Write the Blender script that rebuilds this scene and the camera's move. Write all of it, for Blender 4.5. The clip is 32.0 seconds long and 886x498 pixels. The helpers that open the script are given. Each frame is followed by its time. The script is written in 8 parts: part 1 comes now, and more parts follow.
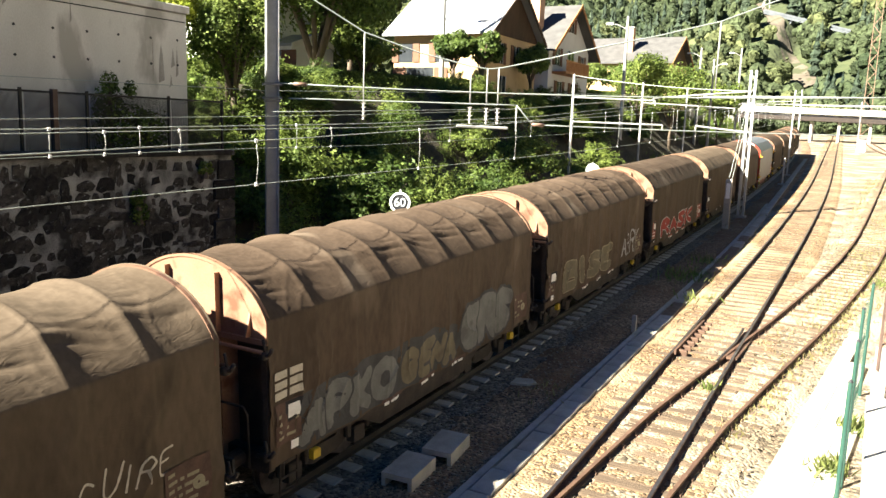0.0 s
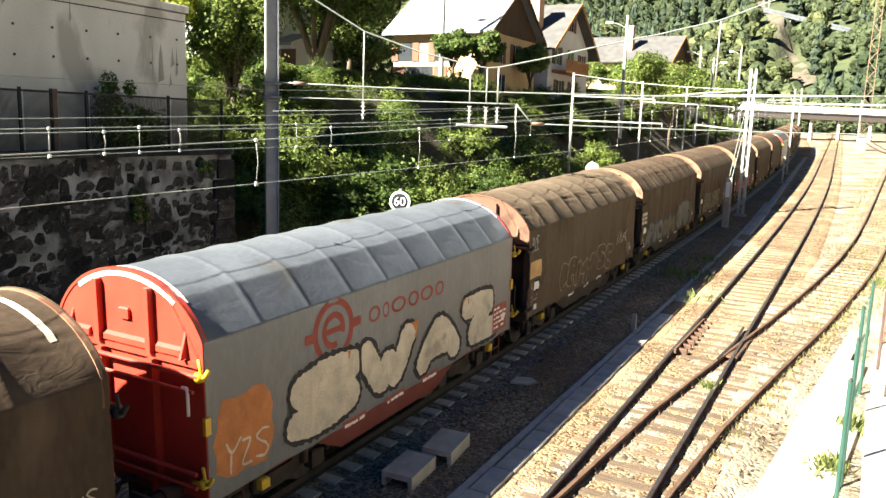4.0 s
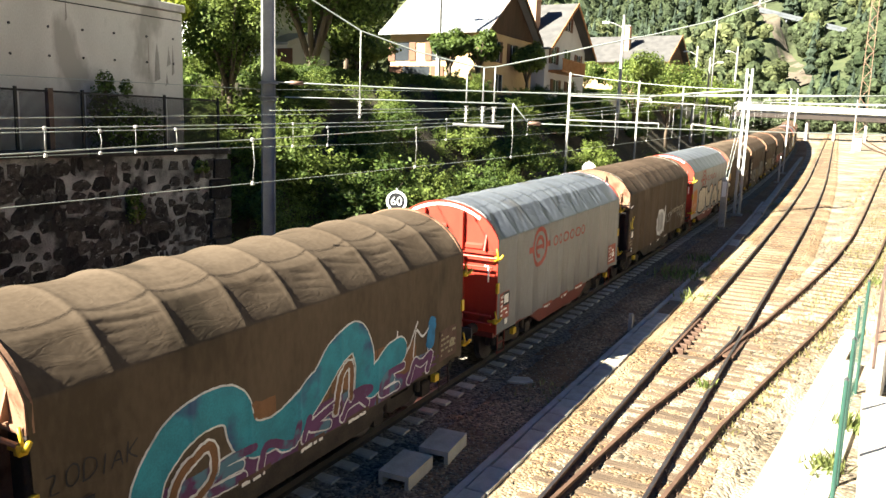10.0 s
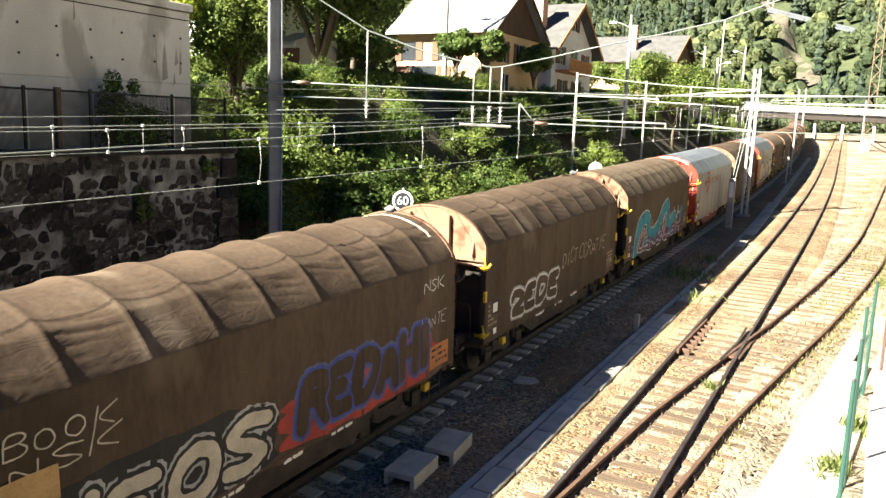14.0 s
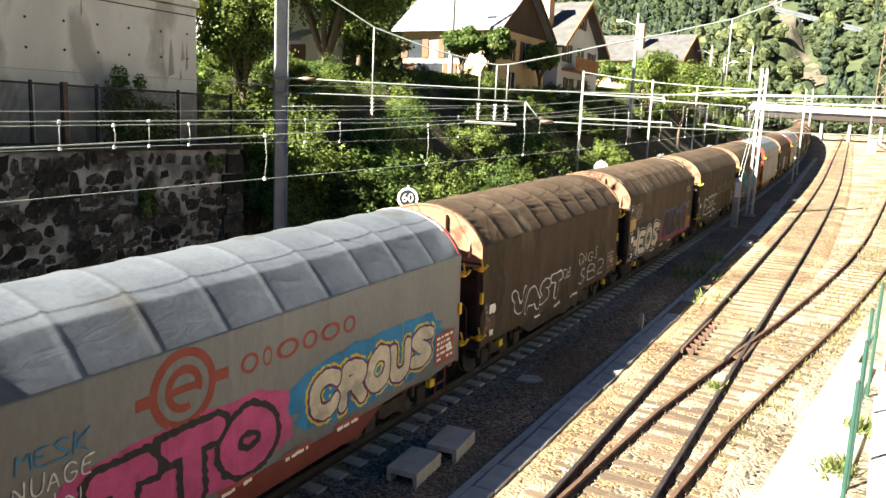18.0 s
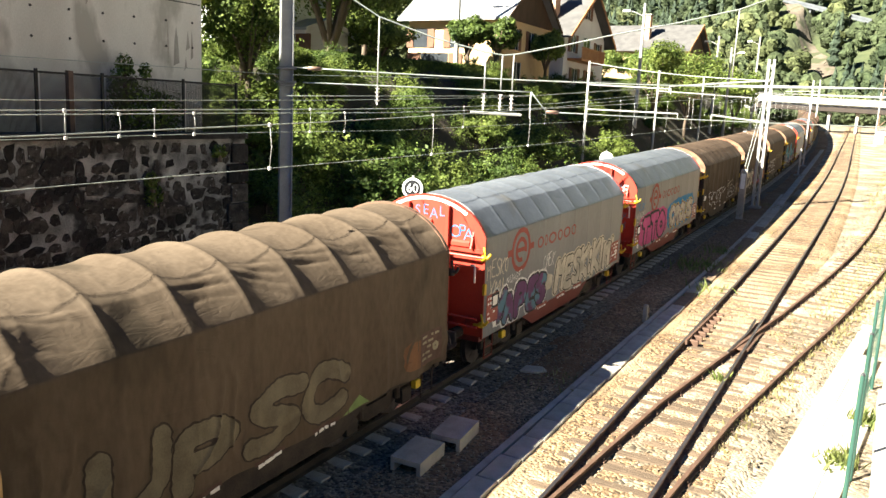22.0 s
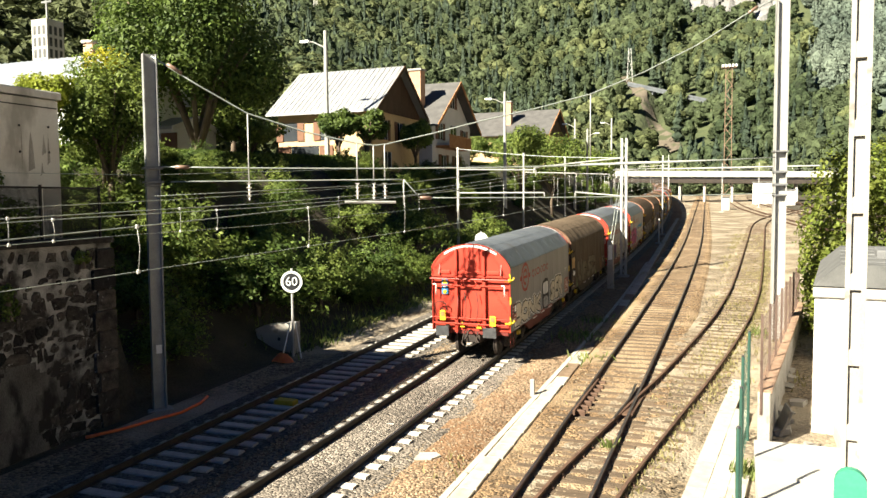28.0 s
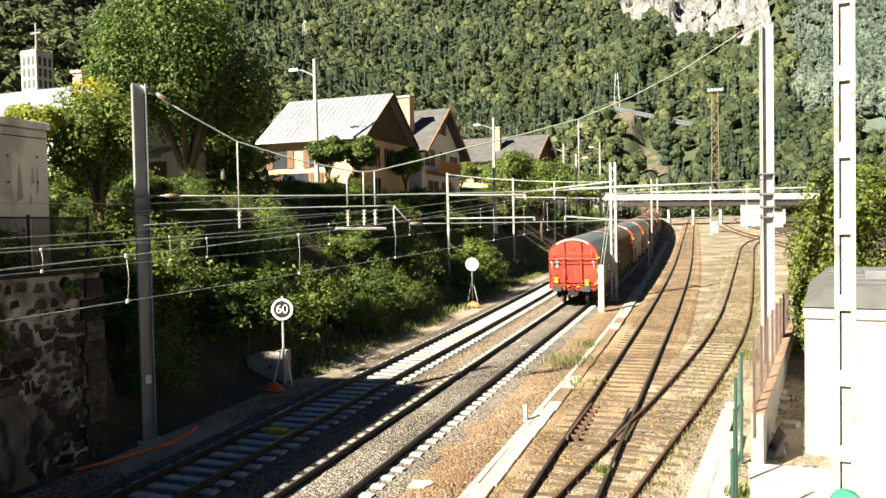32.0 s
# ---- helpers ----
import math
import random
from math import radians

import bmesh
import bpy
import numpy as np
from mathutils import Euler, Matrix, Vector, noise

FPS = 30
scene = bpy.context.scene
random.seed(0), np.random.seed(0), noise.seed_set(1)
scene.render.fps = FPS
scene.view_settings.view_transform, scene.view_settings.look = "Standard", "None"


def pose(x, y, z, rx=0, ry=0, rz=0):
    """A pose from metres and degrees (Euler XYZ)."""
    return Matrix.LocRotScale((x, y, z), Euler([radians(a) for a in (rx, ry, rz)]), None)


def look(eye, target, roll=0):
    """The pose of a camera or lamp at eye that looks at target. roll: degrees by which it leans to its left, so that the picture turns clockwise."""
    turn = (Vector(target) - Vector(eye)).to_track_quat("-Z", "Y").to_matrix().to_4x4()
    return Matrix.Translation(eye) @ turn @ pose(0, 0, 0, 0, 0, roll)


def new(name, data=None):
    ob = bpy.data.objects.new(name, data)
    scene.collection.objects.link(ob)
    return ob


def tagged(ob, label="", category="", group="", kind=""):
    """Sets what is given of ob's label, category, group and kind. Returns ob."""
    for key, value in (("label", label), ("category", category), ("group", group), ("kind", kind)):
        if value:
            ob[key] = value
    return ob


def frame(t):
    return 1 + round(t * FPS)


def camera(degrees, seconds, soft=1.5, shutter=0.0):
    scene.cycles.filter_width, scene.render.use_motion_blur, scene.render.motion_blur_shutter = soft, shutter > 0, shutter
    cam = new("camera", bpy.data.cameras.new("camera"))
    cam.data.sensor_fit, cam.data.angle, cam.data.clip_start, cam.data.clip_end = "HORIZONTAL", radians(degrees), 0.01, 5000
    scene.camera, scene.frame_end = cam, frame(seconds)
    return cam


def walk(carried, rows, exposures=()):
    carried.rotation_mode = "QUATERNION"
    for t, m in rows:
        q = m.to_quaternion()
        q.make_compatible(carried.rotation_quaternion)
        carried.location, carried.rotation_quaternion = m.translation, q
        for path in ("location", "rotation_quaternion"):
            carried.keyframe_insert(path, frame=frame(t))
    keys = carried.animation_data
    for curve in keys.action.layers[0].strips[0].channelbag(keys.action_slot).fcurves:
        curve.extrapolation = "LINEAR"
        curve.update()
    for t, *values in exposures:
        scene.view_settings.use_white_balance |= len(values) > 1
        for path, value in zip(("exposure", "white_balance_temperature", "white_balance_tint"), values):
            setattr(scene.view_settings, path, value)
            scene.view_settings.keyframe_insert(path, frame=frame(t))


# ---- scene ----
cam = camera(59.74, 32.0)
EYE = 6.44
PATH = [
    (0, pose(0, 0, EYE, 80.80, -2.04, 29.15)),
    (0.5, pose(0, 0, EYE, 80.53, -2.06, 29.07)),
    (1, pose(0, 0, EYE, 80.42, -2.05, 28.92)),
    (1.5, pose(0, 0, EYE, 80.60, -2.03, 28.81)),
    (2, pose(0, 0, EYE, 80.65, -2.09, 28.75)),
    (2.5, pose(0, 0, EYE, 80.73, -2.12, 28.75)),
    (3, pose(0, 0, EYE, 80.72, -2.05, 28.93)),
    (3.5, pose(0, 0, EYE, 80.75, -1.94, 29.10)),
    (5.5, pose(0, 0, EYE, 80.66, -2.07, 29.14)),
    (6, pose(0, 0, EYE, 80.64, -2.16, 28.99)),
    (6.5, pose(0, 0, EYE, 80.67, -2.07, 28.75)),
    (7, pose(0, 0, EYE, 80.64, -2.11, 28.64)),
    (7.5, pose(0, 0, EYE, 80.60, -2.00, 28.64)),
    (8, pose(0, 0, EYE, 80.57, -1.89, 28.62)),
    (8.5, pose(0, 0, EYE, 80.58, -2.12, 28.71)),
    (9, pose(0, 0, EYE, 80.60, -2.02, 28.90)),
    (9.5, pose(0, 0, EYE, 80.57, -2.02, 28.95)),
    (10, pose(0, 0, EYE, 80.71, -1.99, 28.89)),
    (10.5, pose(0, 0, EYE, 80.77, -1.91, 28.75)),
    (11, pose(0, 0, EYE, 80.84, -1.99, 28.51)),
    (11.5, pose(0, 0, EYE, 80.91, -2.16, 28.55)),
    (12, pose(0, 0, EYE, 80.75, -2.38, 28.71)),
    (12.5, pose(0, 0, EYE, 80.65, -2.34, 28.99)),
    (13, pose(0, 0, EYE, 80.64, -2.26, 29.19)),
    (13.5, pose(0, 0, EYE, 80.65, -2.13, 29.30)),
    (14, pose(0, 0, EYE, 80.68, -2.10, 29.37)),
    (14.5, pose(0, 0, EYE, 80.70, -2.19, 29.49)),
    (16.5, pose(0, 0, EYE, 80.56, -1.94, 29.84)),
    (17, pose(0, 0, EYE, 80.55, -2.14, 29.89)),
    (17.5, pose(0, 0, EYE, 80.58, -2.40, 29.79)),
    (18, pose(0, 0, EYE, 80.48, -2.51, 29.78)),
    (18.5, pose(0, 0, EYE, 80.33, -2.70, 29.75)),
    (19, pose(0, 0, EYE, 79.94, -2.87, 29.62)),
    (19.5, pose(0, 0, EYE, 79.55, -2.89, 29.54)),
    (20, pose(0, 0, EYE, 79.44, -3.01, 29.47)),
    (20.5, pose(0, 0, EYE, 79.65, -2.83, 29.61)),
    (21, pose(0, 0, EYE, 79.58, -2.85, 29.84)),
    (21.5, pose(0, 0, EYE, 79.62, -2.74, 29.99)),
    (22, pose(0, 0, EYE, 79.75, -2.71, 30.16)),
    (22.5, pose(0, 0, EYE, 79.85, -2.77, 30.05)),
    (23, pose(0, 0, EYE, 79.88, -3.13, 29.93)),
    (23.5, pose(0, 0, EYE, 80.10, -3.30, 29.51)),
    (24, pose(0, 0, EYE, 80.57, -3.35, 29.00)),
    (24.5, pose(0, 0, EYE, 81.44, -3.37, 28.15)),
    (26.5, pose(0, 0, EYE, 83.47, -1.26, 24.10)),
    (27, pose(0, 0, EYE, 84.51, -0.65, 22.79)),
    (27.5, pose(0, 0, EYE, 85.44, -0.47, 21.87)),
    (28, pose(0, 0, EYE, 86.37, 0.46, 20.94)),
    (28.5, pose(0, 0, EYE, 87.15, 1.26, 19.99)),
    (29, pose(0, 0, EYE, 87.59, 1.30, 19.82)),
    (29.5, pose(0, 0, EYE, 87.68, 1.34, 19.91)),
    (30, pose(0, 0, EYE, 87.94, 1.62, 20.14)),
    (30.5, pose(0, 0, EYE, 88.27, 1.59, 20.20)),
    (31, pose(0, 0, EYE, 88.39, 1.72, 20.21)),
    (31.5, pose(0, 0, EYE, 88.34, 1.35, 20.20)),
    (32, pose(0, 0, EYE, 88.26, 1.10, 20.22)),
]
walk(cam, PATH, [(0, 2.80, 6400, 6), (24.5, 2.80, 6400, 6), (26.5, 2.30, 6600, 5), (28, 2.05, 6700, 5), (32, 2.00, 6700, 5)])

# ---- light ----
SUN = Vector((0.695, 1.15, -1.0)).normalized()
world = bpy.data.worlds.new("sky")
scene.world = world
world.use_nodes = True
wn = world.node_tree
sky = wn.nodes.new("ShaderNodeTexSky")
sky.sky_type = "NISHITA"
sky.sun_disc = False
sky.sun_elevation = math.asin(-SUN.z)
sky.sun_rotation = math.atan2(-SUN.x, -SUN.y)
sky.altitude = 800
sky.dust_density = 0.1
sky.ozone_density = 3.0
tone = wn.nodes.new("ShaderNodeHueSaturation")
tone.inputs["Saturation"].default_value = 1.40
wn.links.new(sky.outputs[0], tone.inputs["Color"])
tint = wn.nodes.new("ShaderNodeMix")
tint.data_type, tint.blend_type = "RGBA", "MULTIPLY"
tint.inputs[0].default_value = 1.0
tint.inputs[7].default_value = (0.70, 0.87, 1.22, 1)
wn.links.new(tone.outputs[0], tint.inputs[6])
wn.links.new(tint.outputs[2], wn.nodes["Background"].inputs[0])
wn.nodes["Background"].inputs[1].default_value = 0.0115
sun = new("sun", bpy.data.lights.new("sun", "SUN"))
sun.data.energy, sun.data.angle, sun.data.color = 5.0, radians(1.0), (1.0, 0.925, 0.80)
sun.matrix_world = look((-60, -110, 100), Vector((-60, -110, 100)) + SUN)

# ---- helpers of this scene ----
SL = 0.03           # the line climbs three in a hundred away from the camera
TILT = math.degrees(math.atan(SL))


def curve_x(y):
    return -0.00033 * max(0.0, y - 35.0) ** 2


def rail_z(y):
    return SL * min(y, 260.0)


class MB:
    """Collects vertices and faces for one mesh."""

    def __init__(self):
        self.v, self.f = [], []

    def box(self, x0, x1, y0, y1, z0, z1, m=None):
        n = len(self.v)
        pts = [(x, y, z) for z in (z0, z1) for y in (y0, y1) for x in (x0, x1)]
        if m is not None:
            pts = [tuple(m @ Vector(p)) for p in pts]
        self.v += pts
        self.f += [tuple(n + i for i in q) for q in ((0, 2, 3, 1), (4, 5, 7, 6), (0, 1, 5, 4), (2, 6, 7, 3), (0, 4, 6, 2), (1, 3, 7, 5))]
        return self

    def cbox(self, x0, x1, y0, y1, z0, z1, c=0.02, m=None):
        """A box with its upper edges chamfered."""
        n = len(self.v)
        pts = []
        for z, k in ((z0, 0), (z1 - c, 0), (z1, c)):
            pts += [(x0 + k, y0 + k, z), (x1 - k, y0 + k, z), (x1 - k, y1 - k, z), (x0 + k, y1 - k, z)]
        if m is not None:
            pts = [tuple(m @ Vector(p)) for p in pts]
        self.v += pts
        for r in (0, 4):
            for i in range(4):
                j = (i + 1) % 4
                self.f.append((n + r + i, n + r + j, n + r + 4 + j, n + r + 4 + i))
        self.f += [(n + 3, n + 2, n + 1, n), (n + 8, n + 9, n + 10, n + 11)]
        return self

    def tube(self, path, r, seg=8, r2=None, cap=True):
        path = [Vector(p) for p in path]
        n0 = len(self.v)
        for i, p in enumerate(path):
            d = (path[min(i + 1, len(path) - 1)] - path[max(i - 1, 0)]).normalized()
            a = d.orthogonal().normalized() if i == 0 or abs(d.dot(a)) > 0.9 else (a - d * a.dot(d)).normalized()
            b = d.cross(a)
            rr = r if r2 is None else r + (r2 - r) * i / (len(path) - 1)
            for k in range(seg):
                t = 2 * math.pi * k / seg
                self.v.append(tuple(p + a * rr * math.cos(t) + b * rr * math.sin(t)))
        for i in range(len(path) - 1):
            for k in range(seg):
                j = (k + 1) % seg
                self.f.append((n0 + i * seg + k, n0 + i * seg + j, n0 + (i + 1) * seg + j, n0 + (i + 1) * seg + k))
        if cap:
            self.f.append(tuple(n0 + k for k in reversed(range(seg))))
            e = n0 + (len(path) - 1) * seg
            self.f.append(tuple(e + k for k in range(seg)))
        return self

    def grid(self, rows, flip=False):
        """Rows of points, all of one length."""
        n, w = len(self.v), len(rows[0])
        for r in rows:
            self.v += [tuple(p) for p in r]
        for i in range(len(rows) - 1):
            for j in range(w - 1):
                q = (n + i * w + j, n + i * w + j + 1, n + (i + 1) * w + j + 1, n + (i + 1) * w + j)
                self.f.append(q[::-1] if flip else q)
        return self

    def poly(self, pts):
        n = len(self.v)
        self.v += [tuple(p) for p in pts]
        self.f.append(tuple(range(n, n + len(pts))))
        return self

    def prism(self, outline, axis, a, b):
        """An outline (pairs) drawn out along an axis from a to b."""
        n, k = len(self.v), len(outline)
        for s in (a, b):
            for p, q in outline:
                self.v.append({"x": (s, p, q), "y": (p, s, q), "z": (p, q, s)}[axis])
        for i in range(k):
            j = (i + 1) % k
            self.f.append((n + i, n + j, n + k + j, n + k + i))
        self.f += [tuple(n + i for i in reversed(range(k))), tuple(n + k + i for i in range(k))]
        return self

    def mesh(self, name, material, smooth=False, fix=True):
        me = bpy.data.meshes.new(name)
        me.from_pydata(self.v, [], self.f)
        if fix and len(self.f) < 20000:
            bm = bmesh.new()
            bm.from_mesh(me)
            bmesh.ops.recalc_face_normals(bm, faces=bm.faces)
            bm.to_mesh(me)
            bm.free()
        me.materials.append(material)
        if smooth:
            me.polygons.foreach_set("use_smooth", [True] * len(me.polygons))
        return me


def thing(name, label, category, group="", kind="", m=None):
    ob = tagged(new(name), label, category, group, kind)
    if m is not None:
        ob.matrix_basis = m
    return ob


def part(name, mb, material, parent=None, label="", smooth=False, m=None, fix=True):
    me = mb.mesh(name, material, smooth, fix) if isinstance(mb, MB) else mb
    ob = new(name, me)
    if parent is not None:
        ob.parent = parent
    if label:
        tagged(ob, label)
    if m is not None:
        ob.matrix_basis = m
    return ob


def setting(name, mb, material, label, category, smooth=False, fix=True, kind="structure", m=None):
    return tagged(part(name, mb, material, None, "", smooth, m, fix), label, category, "", kind)


# ---- materials ----
def mat(name, c1, c2, scale=4.0, rough=0.8, metal=0.0, bump=0.15, fine=40.0, rand=0.0, spots=None, stretch=(1, 1, 1), dist=0.02, spec=0.4, island=0.0, trans=0.0):
    """Two colours mixed by coarse and fine noise, with relief. spots: a third colour with its share and scale."""
    m = bpy.data.materials.new(name)
    m.use_nodes = True
    nt = m.node_tree
    L, N = nt.links.new, nt.nodes.new
    b = nt.nodes["Principled BSDF"]
    b.inputs["Roughness"].default_value, b.inputs["Metallic"].default_value = rough, metal
    b.inputs["Specular IOR Level"].default_value = spec
    tc, mp = N("ShaderNodeTexCoord"), N("ShaderNodeMapping")
    mp.inputs["Scale"].default_value = stretch
    L(tc.outputs["Object"], mp.inputs[0])
    n1, n2 = N("ShaderNodeTexNoise"), N("ShaderNodeTexNoise")
    n1.inputs["Scale"].default_value, n1.inputs["Detail"].default_value = scale, 6
    n2.inputs["Scale"].default_value, n2.inputs["Detail"].default_value = fine, 4
    L(mp.outputs[0], n1.inputs[0])
    L(mp.outputs[0], n2.inputs[0])
    add = N("ShaderNodeMath")
    add.operation = "MULTIPLY_ADD"
    L(n2.outputs[0], add.inputs[0])
    add.inputs[1].default_value = 0.6
    L(n1.outputs[0], add.inputs[2])
    ramp = N("ShaderNodeMapRange")
    ramp.inputs[1].default_value, ramp.inputs[2].default_value = 0.6, 1.0
    L(add.outputs[0], ramp.inputs[0])
    mix = N("ShaderNodeMix")
    mix.data_type = "RGBA"
    mix.inputs[6].default_value, mix.inputs[7].default_value = (*c1, 1), (*c2, 1)
    L(ramp.outputs[0], mix.inputs[0])
    out = mix.outputs[2]
    if spots:
        col, share, sc = spots
        n3, r3, mx = N("ShaderNodeTexNoise"), N("ShaderNodeMapRange"), N("ShaderNodeMix")
        n3.inputs["Scale"].default_value, n3.inputs["Detail"].default_value = sc, 5
        L(mp.outputs[0], n3.inputs[0])
        r3.inputs[1].default_value, r3.inputs[2].default_value = 0.68 - share * 0.4, 0.76 - share * 0.4
        L(n3.outputs[0], r3.inputs[0])
        mx.data_type = "RGBA"
        mx.inputs[7].default_value = (*col, 1)
        L(r3.outputs[0], mx.inputs[0])
        L(out, mx.inputs[6])
        out = mx.outputs[2]
    if rand or island:
        hs = N("ShaderNodeHueSaturation")
        src = N("ShaderNodeObjectInfo").outputs["Random"] if rand else N("ShaderNodeNewGeometry").outputs["Random Per Island"]
        mr = N("ShaderNodeMapRange")
        k = rand or island
        mr.inputs[3].default_value, mr.inputs[4].default_value = 1 - k, 1 + k
        L(src, mr.inputs[0])
        L(mr.outputs[0], hs.inputs["Value"])
        L(out, hs.inputs["Color"])
        out = hs.outputs[0]
    L(out, b.inputs["Base Color"])
    if bump:
        bp = N("ShaderNodeBump")
        bp.inputs["Strength"].default_value, bp.inputs["Distance"].default_value = min(1, bump * 2), dist
        L(add.outputs[0], bp.inputs["Height"])
        L(bp.outputs[0], b.inputs["Normal"])
    if trans:
        tr, ms = N("ShaderNodeBsdfTranslucent"), N("ShaderNodeMixShader")
        L(out, tr.inputs[0])
        ms.inputs[0].default_value = trans
        L(b.outputs[0], ms.inputs[1])
        L(tr.outputs[0], ms.inputs[2])
        L(ms.outputs[0], nt.nodes["Material Output"].inputs[0])
    return m


def stones_mat(name, c1, c2, cell, bump=0.5, dist=0.03, dust=None, gaps=0.25):
    """Loose stones: cells of uneven colour with dark joints and strong relief."""
    m = mat(name, c1, c2, 0.5, 0.95, bump=0)
    nt = m.node_tree
    L, N = nt.links.new, nt.nodes.new
    b = nt.nodes["Principled BSDF"]
    base = b.inputs["Base Color"].links[0].from_socket
    tc = next(n for n in nt.nodes if n.bl_idname == "ShaderNodeTexCoord")
    vo = N("ShaderNodeTexVoronoi")
    vo.inputs["Scale"].default_value = cell
    L(tc.outputs["Object"], vo.inputs["Vector"])
    hs, mr, sp = N("ShaderNodeHueSaturation"), N("ShaderNodeMapRange"), N("ShaderNodeSeparateColor")
    L(vo.outputs["Color"], sp.inputs[0])
    mr.inputs[3].default_value, mr.inputs[4].default_value = 0.28, 1.80
    L(sp.outputs[0], mr.inputs[0])
    L(mr.outputs[0], hs.inputs["Value"])
    L(base, hs.inputs["Color"])
    out = hs.outputs[0]
    if dust:
        n3, r3, mx = N("ShaderNodeTexNoise"), N("ShaderNodeMapRange"), N("ShaderNodeMix")
        n3.inputs["Scale"].default_value, n3.inputs["Detail"].default_value = 0.35, 8
        L(tc.outputs["Object"], n3.inputs[0])
        r3.inputs[1].default_value, r3.inputs[2].default_value = 0.45, 0.62
        L(n3.outputs[0], r3.inputs[0])
        mx.data_type = "RGBA"
        mx.inputs[7].default_value = (*dust, 1)
        L(r3.outputs[0], mx.inputs[0])
        L(out, mx.inputs[6])
        out = mx.outputs[2]
    L(out, b.inputs["Base Color"])
    inv = N("ShaderNodeMath")
    inv.operation = "SUBTRACT"
    inv.inputs[0].default_value = 1.0
    L(vo.outputs["Distance"], inv.inputs[1])
    bp = N("ShaderNodeBump")
    bp.inputs["Strength"].default_value, bp.inputs["Distance"].default_value = bump, dist
    L(inv.outputs[0], bp.inputs["Height"])
    L(bp.outputs[0], b.inputs["Normal"])
    return m


# Darker twin of the pale ballast: the far track's shade is in its colour.
M_BALLAST = stones_mat("shaded_ballast", (0.070, 0.059, 0.048), (0.125, 0.106, 0.086), 16, 0.9, 0.05)
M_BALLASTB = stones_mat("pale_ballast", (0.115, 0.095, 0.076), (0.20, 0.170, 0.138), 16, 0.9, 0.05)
M_DIRT = stones_mat("stony_ground", (0.120, 0.088, 0.053), (0.205, 0.165, 0.115), 13, 0.8, 0.05, (0.33, 0.275, 0.20))
M_RUSTBED = stones_mat("rusty_ballast", (0.125, 0.073, 0.034), (0.215, 0.144, 0.078), 15, 0.9, 0.05, (0.31, 0.225, 0.135))
M_SOOTY = stones_mat("sooty_gravel", (0.165, 0.100, 0.056), (0.285, 0.200, 0.125), 15, 0.9, 0.05, (0.190, 0.105, 0.052))
M_GRASSY = mat("grassy_ground", (0.028, 0.026, 0.015), (0.075, 0.060, 0.038), 0.8, 0.95, bump=0.6, fine=14, dist=0.1)
M_FOREST = mat("forest_floor", (0.032, 0.046, 0.018), (0.070, 0.080, 0.034), 0.02, 0.95, bump=0.5, fine=0.3, dist=2.0)
# Ground tinted pale blue-grey so the haze sits in its colour.
M_HAZY = mat("haze_tinted_ground", (0.055, 0.074, 0.056), (0.10, 0.125, 0.095), 0.02, 0.95, bump=0.5, fine=0.3, dist=2.0)
M_RAIL = mat("rusty_rail", (0.075, 0.042, 0.028), (0.130, 0.075, 0.048), 3, 0.7, 0.2, 0.1)
# Dark main-line rails, their colour deepened to paint in the train's shade.
M_RAILDK = mat("shade_darkened_rail", (0.028, 0.022, 0.018), (0.055, 0.042, 0.034), 3, 0.7, 0.2, 0.1)
M_RAILTOP = mat("worn_rail_head", (0.16, 0.14, 0.13), (0.24, 0.22, 0.20), 6, 0.35, 0.9, 0.02)
M_CSLEEPER = mat("concrete_sleeper", (0.34, 0.31, 0.27), (0.48, 0.445, 0.39), 5, 0.85, bump=0.1, rand=0.12)
M_WSLEEPER = mat("weathered_wood_sleeper", (0.070, 0.046, 0.028), (0.155, 0.110, 0.070), 6, 0.9, bump=0.4, rand=0.25, stretch=(0.3, 3, 3))
def crease(m, scale, stretch, dist, strength):
    """Adds sharp long folds to a cloth's relief."""
    nt = m.node_tree
    L, N = nt.links.new, nt.nodes.new
    b = nt.nodes["Principled BSDF"]
    tc, mp, n1, n2 = N("ShaderNodeTexCoord"), N("ShaderNodeMapping"), N("ShaderNodeTexNoise"), N("ShaderNodeMath")
    mp.inputs["Scale"].default_value = stretch
    L(tc.outputs["Object"], mp.inputs[0])
    L(mp.outputs[0], n1.inputs[0])
    n1.inputs["Scale"].default_value, n1.inputs["Detail"].default_value, n1.inputs["Distortion"].default_value = scale, 2.0, 0.8
    n2.operation = "PINGPONG"
    L(n1.outputs[0], n2.inputs[0])
    n2.inputs[1].default_value = 0.11
    bp = N("ShaderNodeBump")
    bp.inputs["Strength"].default_value, bp.inputs["Distance"].default_value = strength, dist
    L(n2.outputs[0], bp.inputs["Height"])
    if b.inputs["Normal"].links:
        L(b.inputs["Normal"].links[0].from_socket, bp.inputs["Normal"])
    L(bp.outputs[0], b.inputs["Normal"])
    return m


M_CONCRETE = mat("pale_concrete", (0.27, 0.25, 0.22), (0.38, 0.355, 0.315), 1.5, 0.9, bump=0.12, spots=((0.20, 0.18, 0.155), 0.25, 3))
M_PAVE = mat("bright_concrete_paving", (0.36, 0.34, 0.30), (0.46, 0.44, 0.40), 1.2, 0.85, bump=0.1, spots=((0.36, 0.34, 0.30), 0.2, 2.0))
M_SLAB = mat("concrete_lid", (0.33, 0.300, 0.245), (0.47, 0.43, 0.355), 3, 0.9, bump=0.15, rand=0.1)
